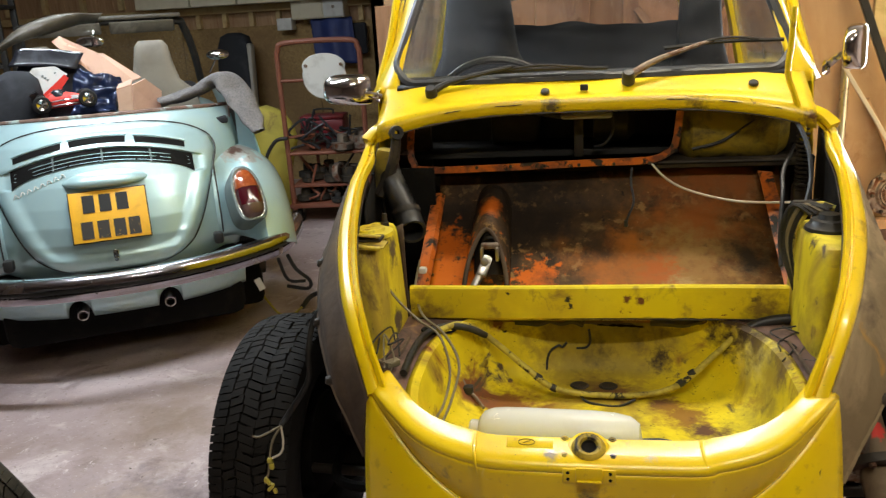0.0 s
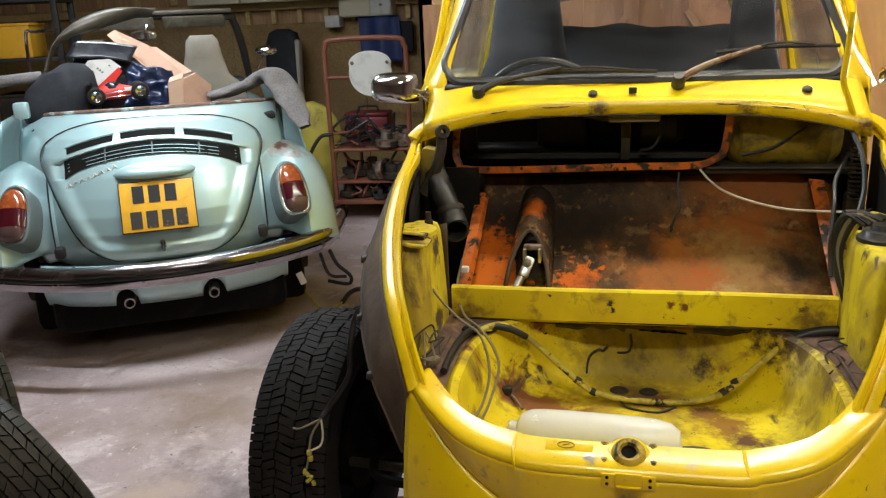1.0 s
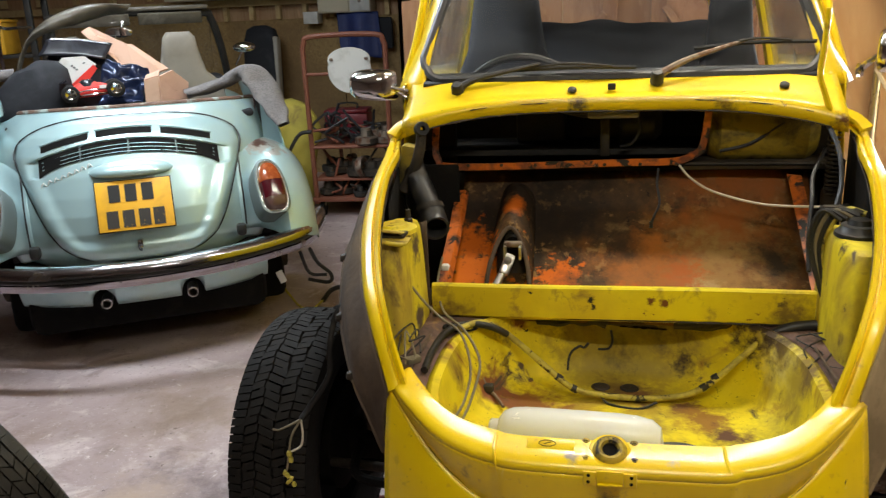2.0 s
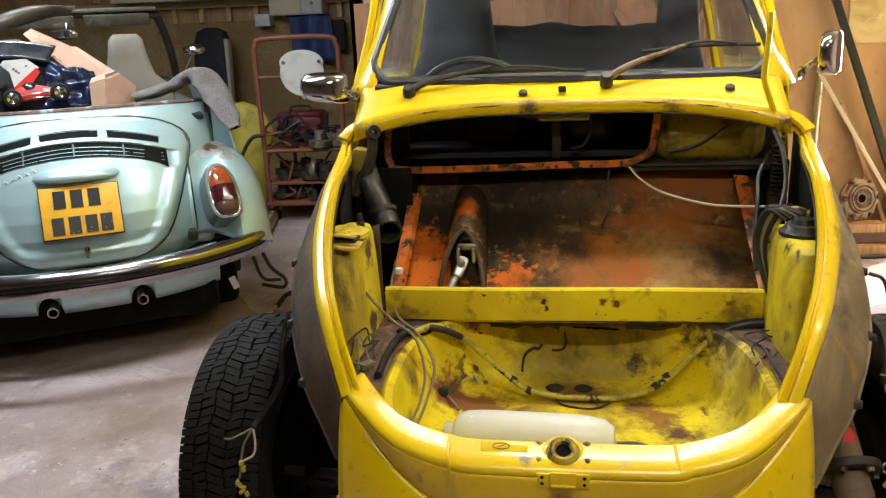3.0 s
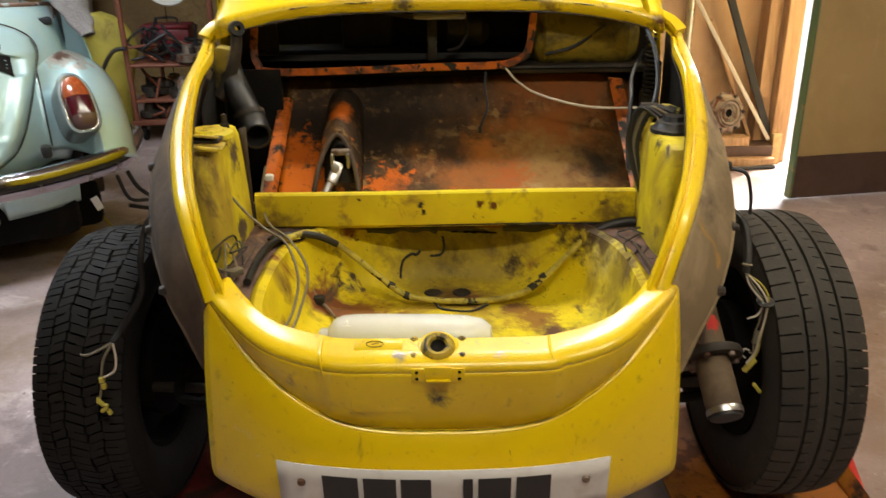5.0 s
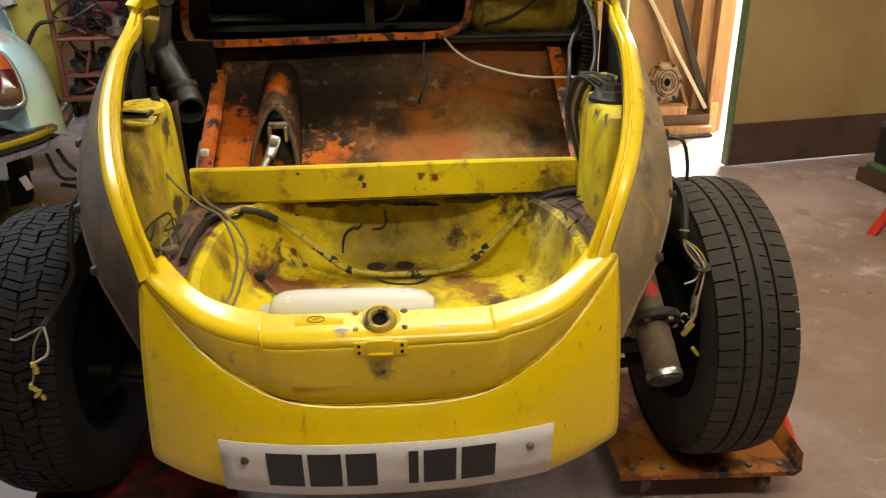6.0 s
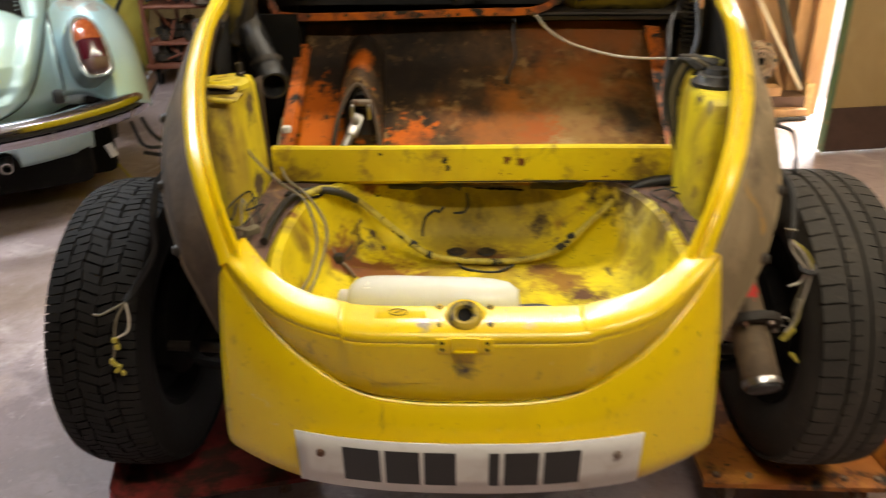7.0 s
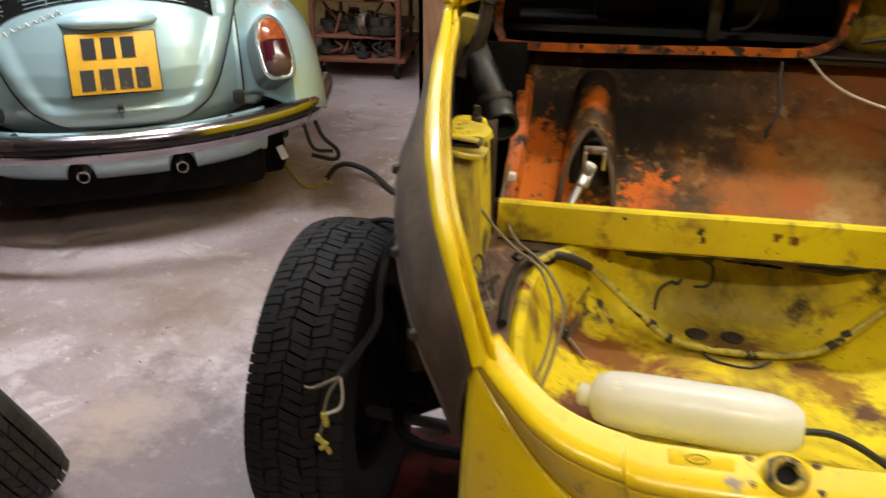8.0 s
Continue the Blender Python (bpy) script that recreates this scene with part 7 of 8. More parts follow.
# toy box: tipped carton with a torn front and a toy racing car in it
toybox = thing("toy_box", "torn glossy black carton of a toy racing car, tipped over", "box", GM)
part("carton", sheet([(-0.330, 0.66, 1.00), (-0.02, 0.66, 1.00), (0.02, 0.70, 1.16), (-0.06, 0.72, 1.25), (-0.31, 0.72, 1.28), (-0.36, 0.70, 1.15)], -0.12), "carton_black", toybox, "black glossy carton", smooth=False)
part("flap", crumple(grid(lambda u, v: Vector((-0.35 + 0.275 * u + 0.04 * v, 0.645 + 0.05 * v, 1.262 - 0.036 * u + 0.068 * v + 0.012 * math.sin(3 * u))), 12, 6), 0.006, 14), "carton_black", toybox, solid=0.004)
part("white_panel", sheet([(-0.306, 0.598, 1.186), (-0.232, 0.590, 1.126), (-0.110, 0.588, 1.214), (-0.155, 0.596, 1.252), (-0.245, 0.600, 1.250)], 0.004), "white", toybox, "white printed panel", smooth=False)
part("red_panel", sheet([(-0.240, 0.583, 1.120), (-0.165, 0.576, 1.128), (-0.108, 0.578, 1.196), (-0.122, 0.582, 1.214)], 0.004), "redpaint", toybox, "red printed panel", smooth=False)
for i in range(9):
    px, pz = -0.262 + 0.017 * i - 0.008 * (i % 3), 1.205 - 0.012 * (i % 3) + 0.003 * i
    part("print_bar", box((px, 0.5895, pz), (0.009, 0.003, 0.006), 0.0, Matrix.Rotation(radians(-30), 4, "Y")), "grey_trim", toybox, smooth=False)
toy = thing("toy_car", "small red and black toy racing car with chrome wheels", "toy", GM @ pose(-0.135, 0.50, 1.106, 0, -4, 8))
part("body", loft([superring(dx, 0, z, a, b, 2.6, 24) for z, a, b, dx in ((-0.022, 0.070, 0.030, 0), (-0.008, 0.105, 0.036, 0.005), (0.008, 0.108, 0.036, 0.004), (0.022, 0.075, 0.030, -0.012), (0.040, 0.032, 0.022, -0.02), (0.048, 0.016, 0.014, -0.022))]), "redpaint", toy, "red plastic shell")
part("cockpit", loft([superring(-0.018, -0.004, z, a, b, 2.4, 16) for z, a, b in ((0.024, 0.034, 0.026), (0.042, 0.030, 0.022), (0.052, 0.016, 0.012))]), "carton_black", toy)
part("nose", sheet([(0.03, -0.038, 0.010), (0.11, -0.030, 0.002), (0.125, 0.0, 0.000), (0.11, 0.030, 0.002), (0.03, 0.038, 0.010)], 0.012), "white", toy, "white nose panel", smooth=False)
for dz in (-0.014, 0.004):
    part("side_bar", tube([(-0.07, -0.042, dz), (0.0, -0.050, dz + 0.004), (0.06, -0.042, dz)], 0.0035, 6, 4), "chrome", toy)
for x in (-0.092, 0.092):
    for y, d in ((-0.056, -1), (0.050, 1)):
        wv = part("wheel", lathe([(0.012, -0.014), (0.024, -0.017), (0.034, -0.014), (0.038, -0.006), (0.038, 0.006), (0.034, 0.014), (0.024, 0.017), (0.012, 0.014)], 22, along((x, y, 0.0), (0, 1, 0))), "rubber", toy)
        part("rim", lathe([(0.0, 0.004), (0.006, 0.005), (0.009, 0.001), (0.021, 0.004), (0.024, 0.002), (0.024, -0.006)], 14, along((x, y + d * 0.014, 0.0), (0, d, 0))), "chrome", wv)
        for a in range(5):
            part("spoke", box((0.013 * math.cos(1.257 * a), 0.013 * math.sin(1.257 * a), 0.004), (0.016, 0.004, 0.004), 0.001, Matrix.Rotation(1.257 * a, 4, "Z")), "ink", wv).matrix_basis = along((x, y + d * 0.014, 0.0), (0, d, 0))
part("rear_wing", sheet([(-0.125, -0.045, 0.045), (-0.095, -0.045, 0.055), (-0.095, 0.045, 0.055), (-0.125, 0.045, 0.045)], 0.004), "carton_black", toy, smooth=False)

# cardboard: long flattened carton and an open box
lying("foil_sheet", crumple(grid(lambda u, v: Vector((-0.13 + 0.19 * u + 0.05 * v, 0.615 + 0.05 * v, 1.03 + 0.20 * v - 0.05 * u * v)), 24, 24), 0.016, 26), "carton_blue", "crumpled dark blue foil beside the carton", "sheet", solid=0.002)
card = sheet([(-0.166, 0.76, 1.352), (0.058, 0.70, 1.098), (0.150, 0.72, 1.165), (0.020, 0.76, 1.290), (-0.132, 0.80, 1.374)], 0.014)
sheet([(-0.02, 0.785, 1.285), (0.14, 0.74, 1.150), (0.19, 0.76, 1.165), (0.04, 0.80, 1.285)], 0.010, card)
lying("cardboard", card, "pink_card", "long flattened cardboard carton leaning in the car", "cardboard", smooth=False)
cbx = thing("cardboard_box", "open brown cardboard box with a raised flap on the rear shelf", "box", GM)
part("front", sheet([(0.074, 0.615, 1.00), (0.136, 0.600, 1.00), (0.146, 0.600, 1.146), (0.080, 0.620, 1.128)], 0.006), "card", cbx, "shaded brown side", smooth=False)
part("side", sheet([(0.136, 0.600, 1.00), (0.250, 0.70, 1.00), (0.270, 0.68, 1.105), (0.205, 0.64, 1.168), (0.146, 0.600, 1.146)], 0.006), "pink_card", cbx, smooth=False)
part("flap", sheet([(0.080, 0.620, 1.128), (0.146, 0.600, 1.146), (0.155, 0.615, 1.170), (0.092, 0.640, 1.150)], 0.004), "pink_card", cbx, smooth=False)
part("base", box((0.165, 0.68, 0.992), (0.15, 0.14, 0.012)), "card", cbx, smooth=False)

# grey cover, rolled and hanging over the corner
def cov_fn(u, v):
    c = spline([(0.26, 0.66, 1.05), (0.40, 0.64, 1.085), (0.50, 0.62, 1.13), (0.56, 0.58, 1.14), (0.60, 0.52, 1.08), (0.635, 0.42, 0.99), (0.66, 0.33, 0.91)], 8)
    k = u * (len(c) - 1)
    i = min(int(k), len(c) - 2)
    p = c[i].lerp(c[i + 1], k - i)
    t = (c[i + 1] - c[i]).normalized()
    side = t.cross(Vector((0, 0, 1))).normalized()
    up = side.cross(t)
    a = 2 * math.pi * v
    r = interp(u, [0, 0.1, 0.4, 0.6, 0.8, 1], [0.025, 0.036, 0.046, 0.05, 0.036, 0.020])
    return p + side * (r * 1.7 * math.cos(a)) + up * (r * math.sin(a) * 0.75) + 0.012 * noise.noise_vector(p * 14 + Vector((math.cos(a), math.sin(a), 0)))


lying("car_cover", grid(cov_fn, 50, 24), "cover", "grey woven cloth draped over the rear corner", "cloth")


# ---- trolley and what stands by the back wall ----
tm = pose(-1.67, 5.40, 0, 0, 0, 4)
tro = thing("trolley", "rusty red tubular platform trolley", "trolley", tm)
part("handle", tube([(-0.28, 0, 0.10), (-0.285, 0, 0.5), (-0.29, 0, 1.10), (-0.28, 0, 1.20), (-0.22, 0, 1.25), (0.20, 0, 1.25), (0.265, 0, 1.20), (0.275, 0, 1.10), (0.27, 0, 0.5), (0.26, 0, 0.10)], 0.018, 8, 5), "trolley", tro)
for z in (0.50, 1.0):
    part("cross_bar", rod((-0.285, 0, z), (0.272, 0, z), 0.012), "trolley", tro)
part("deck", box((0, 0.40, 0.13), (0.62, 0.85, 0.03), 0.006), "trolley", tro)
part("shelf", box((0, 0.36, 0.50), (0.56, 0.72, 0.02), 0.006), "trolley", tro)
part("shelf", box((0, 0.36, 0.27), (0.56, 0.72, 0.02), 0.006), "trolley", tro)
for x in (-0.25, 0.25):
    part("rear_post", rod((x, 0.70, 0.13), (x, 0.70, 0.60), 0.014), "trolley", tro)
    for y in (0.05, 0.74):
        part("castor", lathe([(0, -0.015), (0.055, -0.015), (0.06, 0), (0.055, 0.015), (0, 0.015)], 16, along((x, y, 0.06), (1, 0, 0))), "rubber", tro)
        part("castor_fork", box((x, y, 0.095), (0.05, 0.03, 0.04), 0.004), "dull_steel", tro)


def on_trolley(name, bm, material, label, category, **kw):
    return solo(name, bm, material, label, category, tm, **kw)


tb = thing("toolbox", "dark red metal toolbox on the trolley", "toolbox", tm @ pose(-0.10, 0.40, 0.512))
part("body", box((0, 0, 0.09), (0.32, 0.2, 0.18), 0.012), "red", tb)
part("lid", box((0, 0, 0.195), (0.325, 0.205, 0.03), 0.01), "red", tb)
part("handle", tube([(-0.07, 0, 0.21), (-0.06, 0, 0.245), (0.06, 0, 0.245), (0.07, 0, 0.21)], 0.007, 6, 4), "black", tb)
random.seed(5)
for i in range(64):
    x, y, z = random.uniform(-0.24, 0.24), random.uniform(0.0, 0.35), random.choice((0.145, 0.145, 0.28, 0.28, 0.51))
    r = random.uniform(0.025, 0.08)
    if z == 0.51:
        x = random.uniform(0.06, 0.24)
    bm = lathe([(0, 0), (r * 0.7, 0), (r, r * 0.2), (r, r * 0.7), (r * 0.5, r * 0.8), (r * 0.45, r * 1.5), (0, r * 1.5)], 14, Matrix.Translation((x, y, z)) @ Matrix.Rotation(random.uniform(0, 3), 4, "Z"))
    on_trolley("engine_part", bm, random.choice(("grime", "dull_steel", "grime", "black")), "greasy dark engine part on the trolley", "engine part", group="engine parts")
for i in range(26):
    p = Vector((random.uniform(-0.2, 0.2), random.uniform(-0.01, 0.2), random.choice((0.15, 0.3, 0.53, 0.53))))
    q = [p + Vector((random.uniform(-0.1, 0.1), random.uniform(-0.03, 0.05), 0.05 * k * random.uniform(0.2, 1.4))) for k in range(5)]
    on_trolley("hose", tube(q, 0.009, 6, 4), random.choice(("wire_b", "grime", "trolley")), "loose black hose among the engine parts", "hose", group="loose hoses")
dm = lathe([(0.0, -0.02), (0.06, -0.02), (0.07, -0.01), (0.07, 0.03), (0.055, 0.03), (0.05, 0.0), (0.0, 0.0)], 24, along((0.05, 0.02, 0.355), (1, -0.25, 0.1)))
on_trolley("pulley", dm, "dull_steel", "pale steel pulley on the trolley shelf", "pulley")
# round white plate hung on the handle
wp = thing("round_plate", "white round plastic plate hung on the trolley", "plate", tm @ pose(0.03, -0.03, 1.02))
part("disc", lathe([(0, -0.008), (0.145, -0.008), (0.15, 0), (0.145, 0.006), (0, 0.006)], 36, along((0, 0, 0), (0, -1, 0))), "white", wp)
part("ear", lathe([(0, -0.006), (0.10, -0.006), (0.104, 0), (0.10, 0.005), (0, 0.005)], 28, along((0.0, 0.0, 0.07), (0, -1, 0)) @ Matrix.Diagonal((1.42, 0.8, 1, 1))), "white", wp)
for x in (-0.12, 0.12):
    part("rivet", lathe([(0, 0.012), (0.012, 0.011), (0.012, 0)], 12, along((x, -0.004, 0.075), (0, -1, 0))), "dull_steel", wp)

# yellow wing panel standing on edge
yw = grid(lambda u, v: Vector((-2.155 + 0.225 * (2 * u - 1) * (max(0.01, 1 - max(0, (v - 0.68) / 0.32) ** 2) ** 0.5 if v > 0.68 else 0.55 + 0.45 * (v / 0.68) ** 2), 5.55 - 0.12 * math.cos(radians(85 * (2 * u - 1))), 0.02 + 0.81 * v)), 20, 28)
wing = thing("wing_panel", "loose yellow car wing standing on edge", "car part")
part("panel", yw, "wing_yellow", wing, solid=0.004)
part("arch_edge", tube([(-2.39, 5.44, 0.60), (-2.36, 5.42, 0.70), (-2.29, 5.40, 0.755), (-2.215, 5.40, 0.75), (-2.185, 5.40, 0.705)], lambda q: 0.034 - 0.016 * q, 10, 5), "shade_black", wing, "black arch rubber")
part("wheel_tube", tube([(-1.93, 5.33, 0.62), (-2.02, 5.33, 0.60), (-2.10, 5.33, 0.48), (-2.08, 5.33, 0.40), (-2.03, 5.33, 0.24), (-1.97, 5.33, 0.08)], 0.013, 8, 5), "black", wing)

# electric cabinet and blue sheet on the wall
eb = thing("meter_cabinet", "cream steel meter cabinet on the wall", "cabinet", pose(-2.09, 6.90, 1.40))
part("body", box((0, 0.03, 0.20), (0.46, 0.18, 0.40), 0.008), "cream", eb)
part("door", box((-0.09, -0.066, 0.20), (0.27, 0.012, 0.38), 0.004), "cream", eb)
part("panel", box((0.14, -0.066, 0.20), (0.17, 0.012, 0.38), 0.004), "white", eb, "paler panel")
part("lock", lathe([(0, 0.01), (0.012, 0.01), (0.014, 0)], 12, along((0.14, -0.072, 0.09), (0, -1, 0))), "dull_steel", eb)
solo("shelf_block", box((-2.40, 6.93, 1.37), (0.13, 0.13, 0.10), 0.006), "white", "white box on the wall", "box")
bs = grid(lambda u, v: Vector((-2.17 + 0.36 * u + 0.03 * v, 6.88 + 0.02 * math.sin(9 * u) - 0.05 * v, 1.40 - 0.36 * v + 0.02 * math.sin(5 * u) * v)), 20, 14)
solo("blue_sheet", bs, "blue", "dark blue plastic sheet hanging on the wall", "sheet", solid=0.004)
solo("black_sheet", box((-1.78, 6.93, 1.22), (0.16, 0.06, 0.26), 0.02), "blackcloth", "black bundle hanging on the wall", "bundle")
# dark seat back leaning on the strand board
sb = thing("seat_back", "dark seat back leaning on the wall", "seat", pose(-2.80, 6.60, 0, -6, 0, 0))
part("pad", loft([superring(0, 0, z, a, b, 3.5, 24) for z, a, b in ((0.0, 0.14, 0.08), (0.9, 0.16, 0.09), (1.2, 0.15, 0.09), (1.30, 0.12, 0.07), (1.33, 0.06, 0.04))]), "blackcloth", sb)
part("edge", box((0.13, -0.02, 0.62), (0.07, 0.1, 1.24), 0.03), "vinyl", sb)
# shelving in the dark left corner
sh = thing("rack", "dark steel shelving with boxes", "shelving", pose(-4.6, 5.2, 0, 0, 0, 20))
for x in (-0.7, 0.7):
    for y in (-0.2, 0.2):
        part("post", box((x, y, 0.95), (0.04, 0.04, 1.9), 0.003), "black", sh)
for z in (0.3, 0.75, 1.2, 1.6):
    part("shelf", box((0, 0, z), (1.44, 0.44, 0.025), 0.003), "black", sh)
rk = sh.matrix_basis.copy()
for x, z, w, h, mt, lb in ((0.32, 1.2125, 0.36, 0.24, "plate_yellow", "yellow"), (-0.3, 1.2125, 0.4, 0.2, "blackcloth", "black"), (-0.2, 0.7625, 0.5, 0.25, "blackcloth", "black"), (0.35, 0.7625, 0.3, 0.2, "grime", "dark")):
    cr = thing("crate", lb + " storage crate on the shelving", "crate", rk @ pose(x, 0, z), "crates")
    part("body", box((0, 0, h / 2), (w, 0.34, h), 0.01), mt, cr)
    part("rim", box((0, 0, h - 0.01), (w + 0.02, 0.36, 0.02), 0.006), mt, cr)

# ---- right of the yellow car: against the plywood ----
solo("conduit", rod((1.475, 4.80, 0.2), (1.475, 4.80, 1.05), 0.022), "steel", "grey steel pipe clipped to the wall", "pipe")
brace((1.44, 4.74, 0.99), (1.945, 4.62, 0.14), 0.022, 0.022, "wire_w", "long pale pole leaning across the wall", "pole")
brace((1.475, 4.77, 1.44), (1.97, 4.68, 0.14), 0.05, 0.04, "ink", "black rubber strip leaning across the wall")
brace((1.60, 4.80, 0.80), (1.88, 4.74, 0.12), 0.06, 0.02, "timber", "brown batten leaning on the wall")
solo("rough_sheet", box((1.80, 4.822, 1.50), (0.40, 0.014, 0.76), 0.003), "pale_sheet", "pale stained board offcut on the wall", "board", smooth=False)
cl = thing("clutch_cover", "rusty round clutch cover leaning on the wall", "clutch", pose(1.682, 4.62, 0.30) @ pose(0, 0, 0, 80, 0, 18))
part("cover", lathe([(0.052, 0.020), (0.056, 0.030), (0.066, 0.034), (0.080, 0.030), (0.086, 0.016), (0.100, 0.013), (0.108, 0.008), (0.114, 0.0), (0.112, -0.02), (0.0, -0.02)], 40), "dull_steel", cl)
part("ring", lathe([(0.066, 0.036), (0.069, 0.039), (0.073, 0.036)], 36), "grime", cl)
part("hub_hole", lathe([(0.0, -0.002), (0.030, 0.000), (0.052, 0.012)], 24), "shade_black", cl)
for i in range(24):
    a = 2 * math.pi * i / 24
    part("finger", box((0.039 * math.cos(a), 0.039 * math.sin(a), 0.022), (0.032, 0.0050, 0.004), 0.001, Matrix.Rotation(a, 4, "Z")), "dull_steel", cl)
for i in range(12):
    a = 2 * math.pi * (i + 0.5) / 12
    part("lug", box((0.111 * math.cos(a), 0.111 * math.sin(a), 0.002), (0.022, 0.020, 0.010), 0.003, Matrix.Rotation(a, 4, "Z")), "dull_steel", cl)
for i in range(6):
    a = 2 * math.pi * i / 6
    part("bolt", lathe([(0, 0.012), (0.009, 0.012), (0.01, 0)], 8, Matrix.Translation((0.103 * math.cos(a), 0.103 * math.sin(a), 0.012))), "grime", cl)
solo("timber_block", box((1.70, 4.60, 0.145), (0.22, 0.09, 0.05), 0.004), "timber", "short timber block on the planks", "timber", smooth=False)
solo("plank", box((1.72, 4.62, 0.09), (0.46, 0.14, 0.06), 0.004), "kick", "dark plank lying by the wall", "plank", smooth=False)
solo("plank", box((1.60, 4.60, 0.03), (0.70, 0.20, 0.06), 0.004), "timber", "brown plank lying by the wall", "plank", smooth=False)
solo("hose", tube([(1.0, 4.5, 0.012), (1.3, 4.48, 0.012), (1.6, 4.46, 0.012), (1.95, 4.50, 0.012)], 0.012, 8, 5), "wire_b", "black hose on the floor", "hose")
solo("off_cut", box((1.985, 4.60, 0.09), (0.05, 0.03, 0.18), 0.003), "timber_pale", "pale offcut standing at the post", "timber", smooth=False)
# machine foot at the far right
bt = thing("battery", "black car battery on a green block", "battery", pose(2.50, 3.58, 0, 0, 0, 8))
part("block", box((0.04, 0, 0.035), (0.36, 0.24, 0.07), 0.01), "kick", bt, "dark timber block")
part("tray", box((0.04, 0, 0.085), (0.30, 0.20, 0.03), 0.008), "green_edge", bt, "green tray")
part("case", box((0.04, 0, 0.19), (0.26, 0.17, 0.18), 0.012), "ink", bt)
part("cap", box((0.04, 0, 0.292), (0.25, 0.16, 0.025), 0.006), "grey_trim", bt)
part("terminal", lathe([(0, 0.02), (0.009, 0.02), (0.01, 0)], 10, Matrix.Translation((-0.05, -0.04, 0.304))), "dull_steel", bt)
jk = thing("axle_stand", "red steel axle stand on the floor", "axle stand", pose(2.16, 2.98, 0, 0, 0, 30))
for a in (45, 135, 225, 315):
    part("leg", loft([[Vector((0.03 * math.cos(radians(a)) + d[0] * 0.012, 0.03 * math.sin(radians(a)) + d[1] * 0.012, 0.24)) for d in ((-1, -1), (1, -1), (1, 1), (-1, 1))], [Vector((0.13 * math.cos(radians(a)) + d[0] * 0.018, 0.13 * math.sin(radians(a)) + d[1] * 0.018, 0.0)) for d in ((-1, -1), (1, -1), (1, 1), (-1, 1))]]), "redpaint", jk)
part("post", rod((0, 0, 0.22), (0, 0, 0.32), 0.02), "dull_steel", jk)

cable = thing("loose_cable", "loose yellow and black cable trailing over the floor", "cable")
part("lead", tube([(-1.66, 3.72, 0.13), (-1.60, 3.73, 0.08), (-1.52, 3.66, 0.04), (-1.44, 3.58, 0.012), (-1.37, 3.56, 0.012), (-1.345, 3.66, 0.02)], 0.006, 6, 6), "wire_y", cable)
part("sleeve", tube([(-1.346, 3.65, 0.018), (-1.32, 3.72, 0.05), (-1.26, 3.74, 0.06), (-1.15, 3.70, 0.04), (-1.0, 3.55, 0.013), (-0.85, 3.45, 0.013)], 0.012, 8, 6), "hose", cable, "black sleeve")
part("plug", box((-1.665, 3.715, 0.135), (0.08, 0.015, 0.05), 0.003, Matrix.Rotation(radians(25), 4, "Y")), "dull_steel", cable)

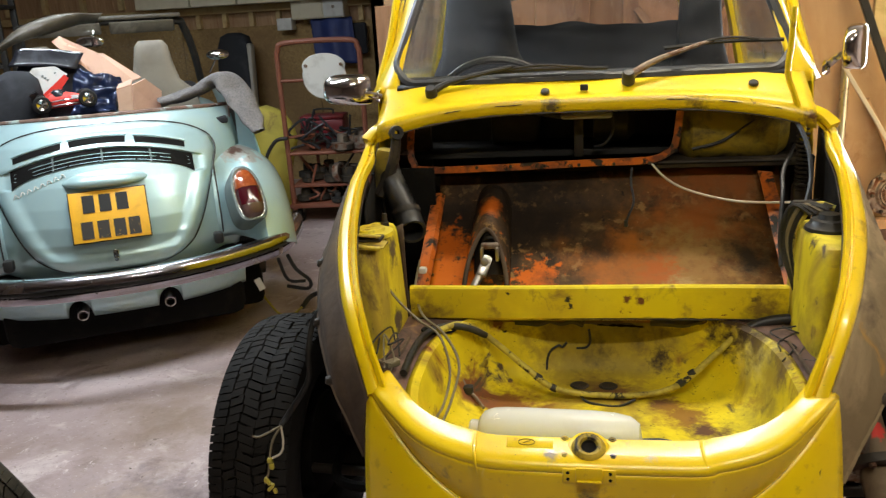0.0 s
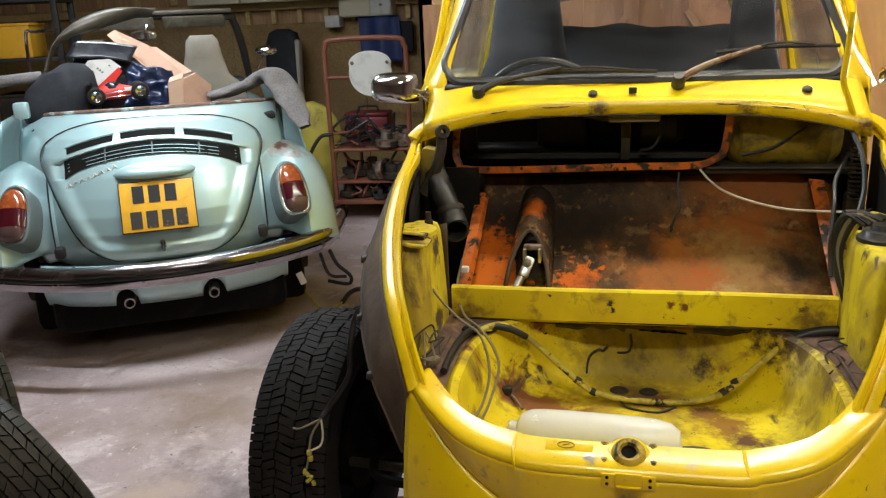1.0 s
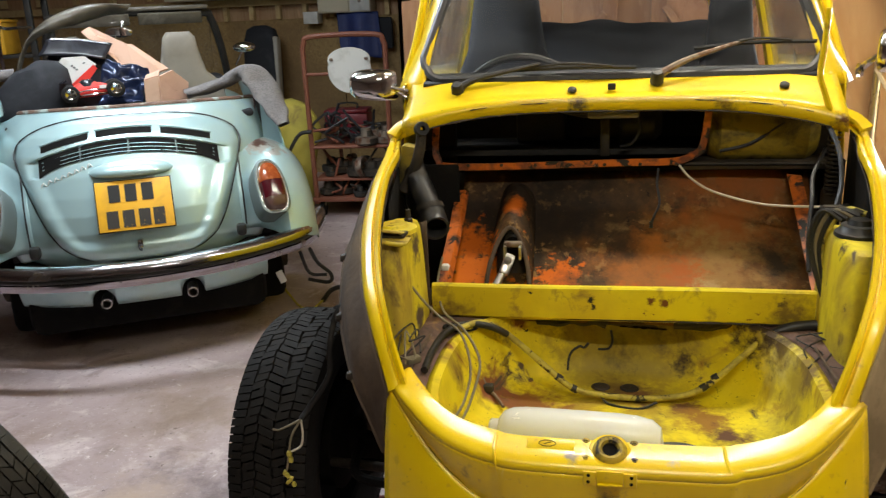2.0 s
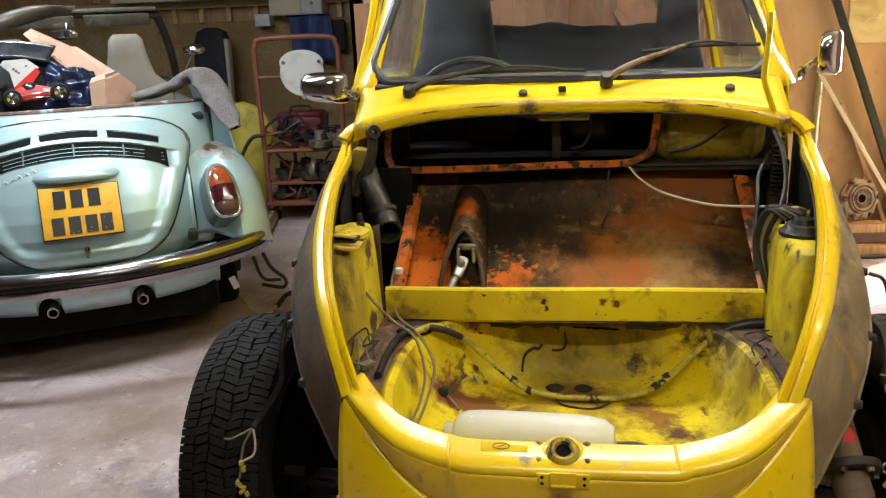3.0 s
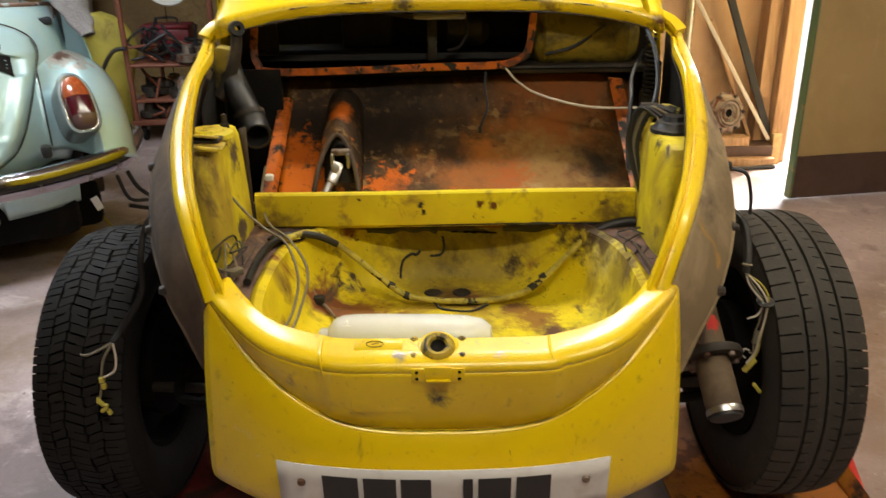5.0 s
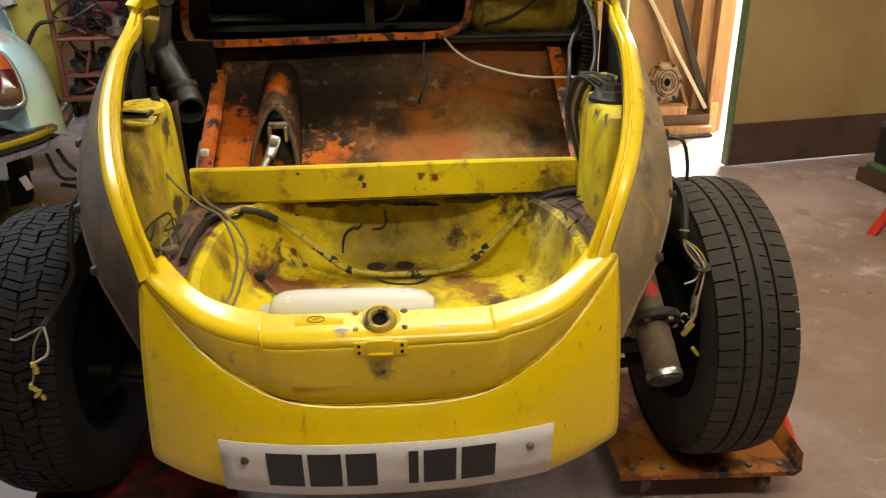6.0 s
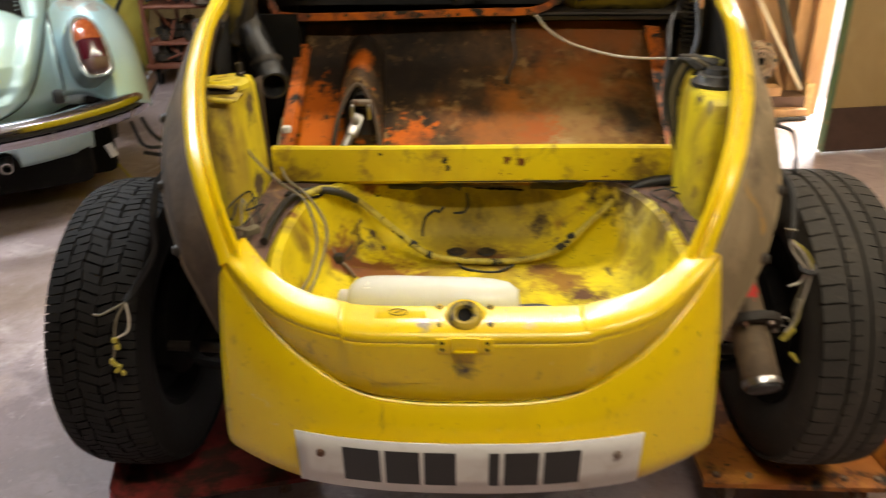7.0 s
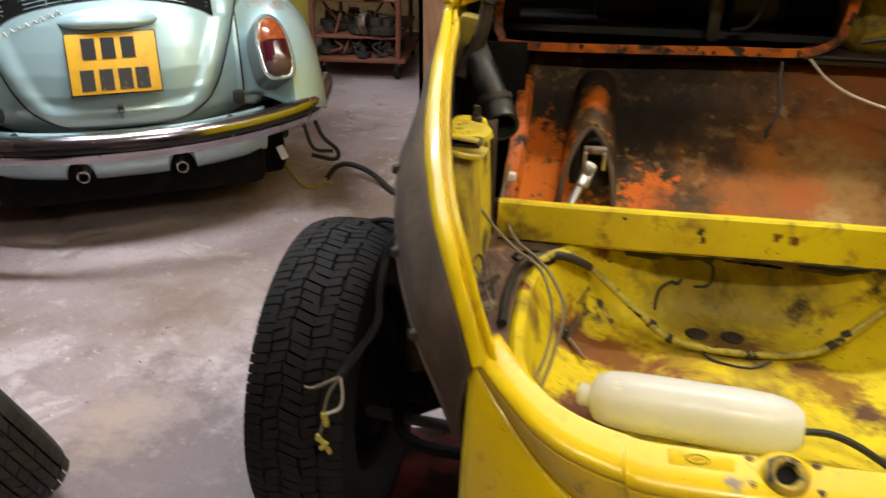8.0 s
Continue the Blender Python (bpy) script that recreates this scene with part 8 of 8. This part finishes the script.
# ---- dollies under the front wheels ----
def dolly(m, label, paint="dolly"):
    d = thing("wheel_dolly", label, "dolly", m, "wheel dollies")
    part("plate", loft([[Vector((x, y, z)) for y, z in ((-0.212, 0.060), (-0.214, 0.074), (-0.19, 0.078), (-0.10, 0.066), (0.10, 0.066), (0.20, 0.078), (0.222, 0.074), (0.22, 0.06), (0.215, 0.06), (0.215, 0.068), (0.10, 0.058), (-0.10, 0.058), (-0.207, 0.068), (-0.207, 0.06))] for x in (-0.20, 0.20)]), paint, d, smooth=False)
    part("side_plate", loft([[Vector((0.20, -0.212, 0.060)), Vector((0.20, -0.212, 0.076)), Vector((0.20, 0.22, 0.076)), Vector((0.20, 0.22, 0.060))], [Vector((0.222, -0.20, 0.062)), Vector((0.218, -0.20, 0.112)), Vector((0.218, 0.21, 0.112)), Vector((0.222, 0.21, 0.062))]]), paint, d, smooth=False)
    for x in (-0.14, 0.14):
        for y in (-0.17, 0.17):
            part("castor", lathe([(0, -0.012), (0.026, -0.012), (0.028, 0), (0.026, 0.012), (0, 0.012)], 16, along((x, y, 0.028), (1, 0.3, 0))), "dull_steel", d)
    for x in (-0.17, -0.10, 0.10, 0.17):
        part("bolt", lathe([(0, 0.008), (0.007, 0.008), (0.008, 0)], 8, Matrix.Translation((x, -0.192, 0.075))), "dull_steel", d)
    return d


dolly(pose(0.725, 1.727, 0.026, 0, 0, -3), "worn orange steel wheel dolly under the front wheel")
dolly(pose(-0.585, 1.75, 0.003, 0, 0, 192), "worn dark red steel wheel dolly under the front wheel", "dolly_red")
solo("dolly_bar", rod((1.010, 1.655, 0.014), (1.075, 1.90, 0.014), 0.012), "redpaint", "red steel bar beside the wheel dolly", "bar")

# ---- old tyres at the camera's side ----
def loose_tyre(m, label):
    t = thing("tyre", label, "tyre", m, "old tyres")
    w = wheel(t, Matrix.Identity(4), 0.31, 0.17, "hex", "rubber_brown")
    return t


loose_tyre(pose(-1.538, 1.593, 0.318, 0, 0, 60.7) @ pose(0, 0, 0, 0, -22.8, 0), "old tyre with a honeycomb tread standing on the floor")
loose_tyre(pose(-1.94, 1.92, 0.31, 0, 0, 55), "old tyre with a honeycomb tread standing behind another")
st = thing("axle_stand", "black steel axle stand under the teal car", "axle stand", GM @ pose(0.0, 1.2, 0))
for a in (45, 135, 225, 315):
    part("leg", loft([[Vector((0.02 * math.cos(radians(a)) + d[0] * 0.012, 0.02 * math.sin(radians(a)) + d[1] * 0.012, 0.2)) for d in ((-1, -1), (1, -1), (1, 1), (-1, 1))], [Vector((0.11 * math.cos(radians(a)) + d[0] * 0.015, 0.11 * math.sin(radians(a)) + d[1] * 0.015, 0.0)) for d in ((-1, -1), (1, -1), (1, 1), (-1, 1))]]), "ink", st)
part("post", rod((0, 0, 0.18), (0, 0, 0.27), 0.02), "ink", st)
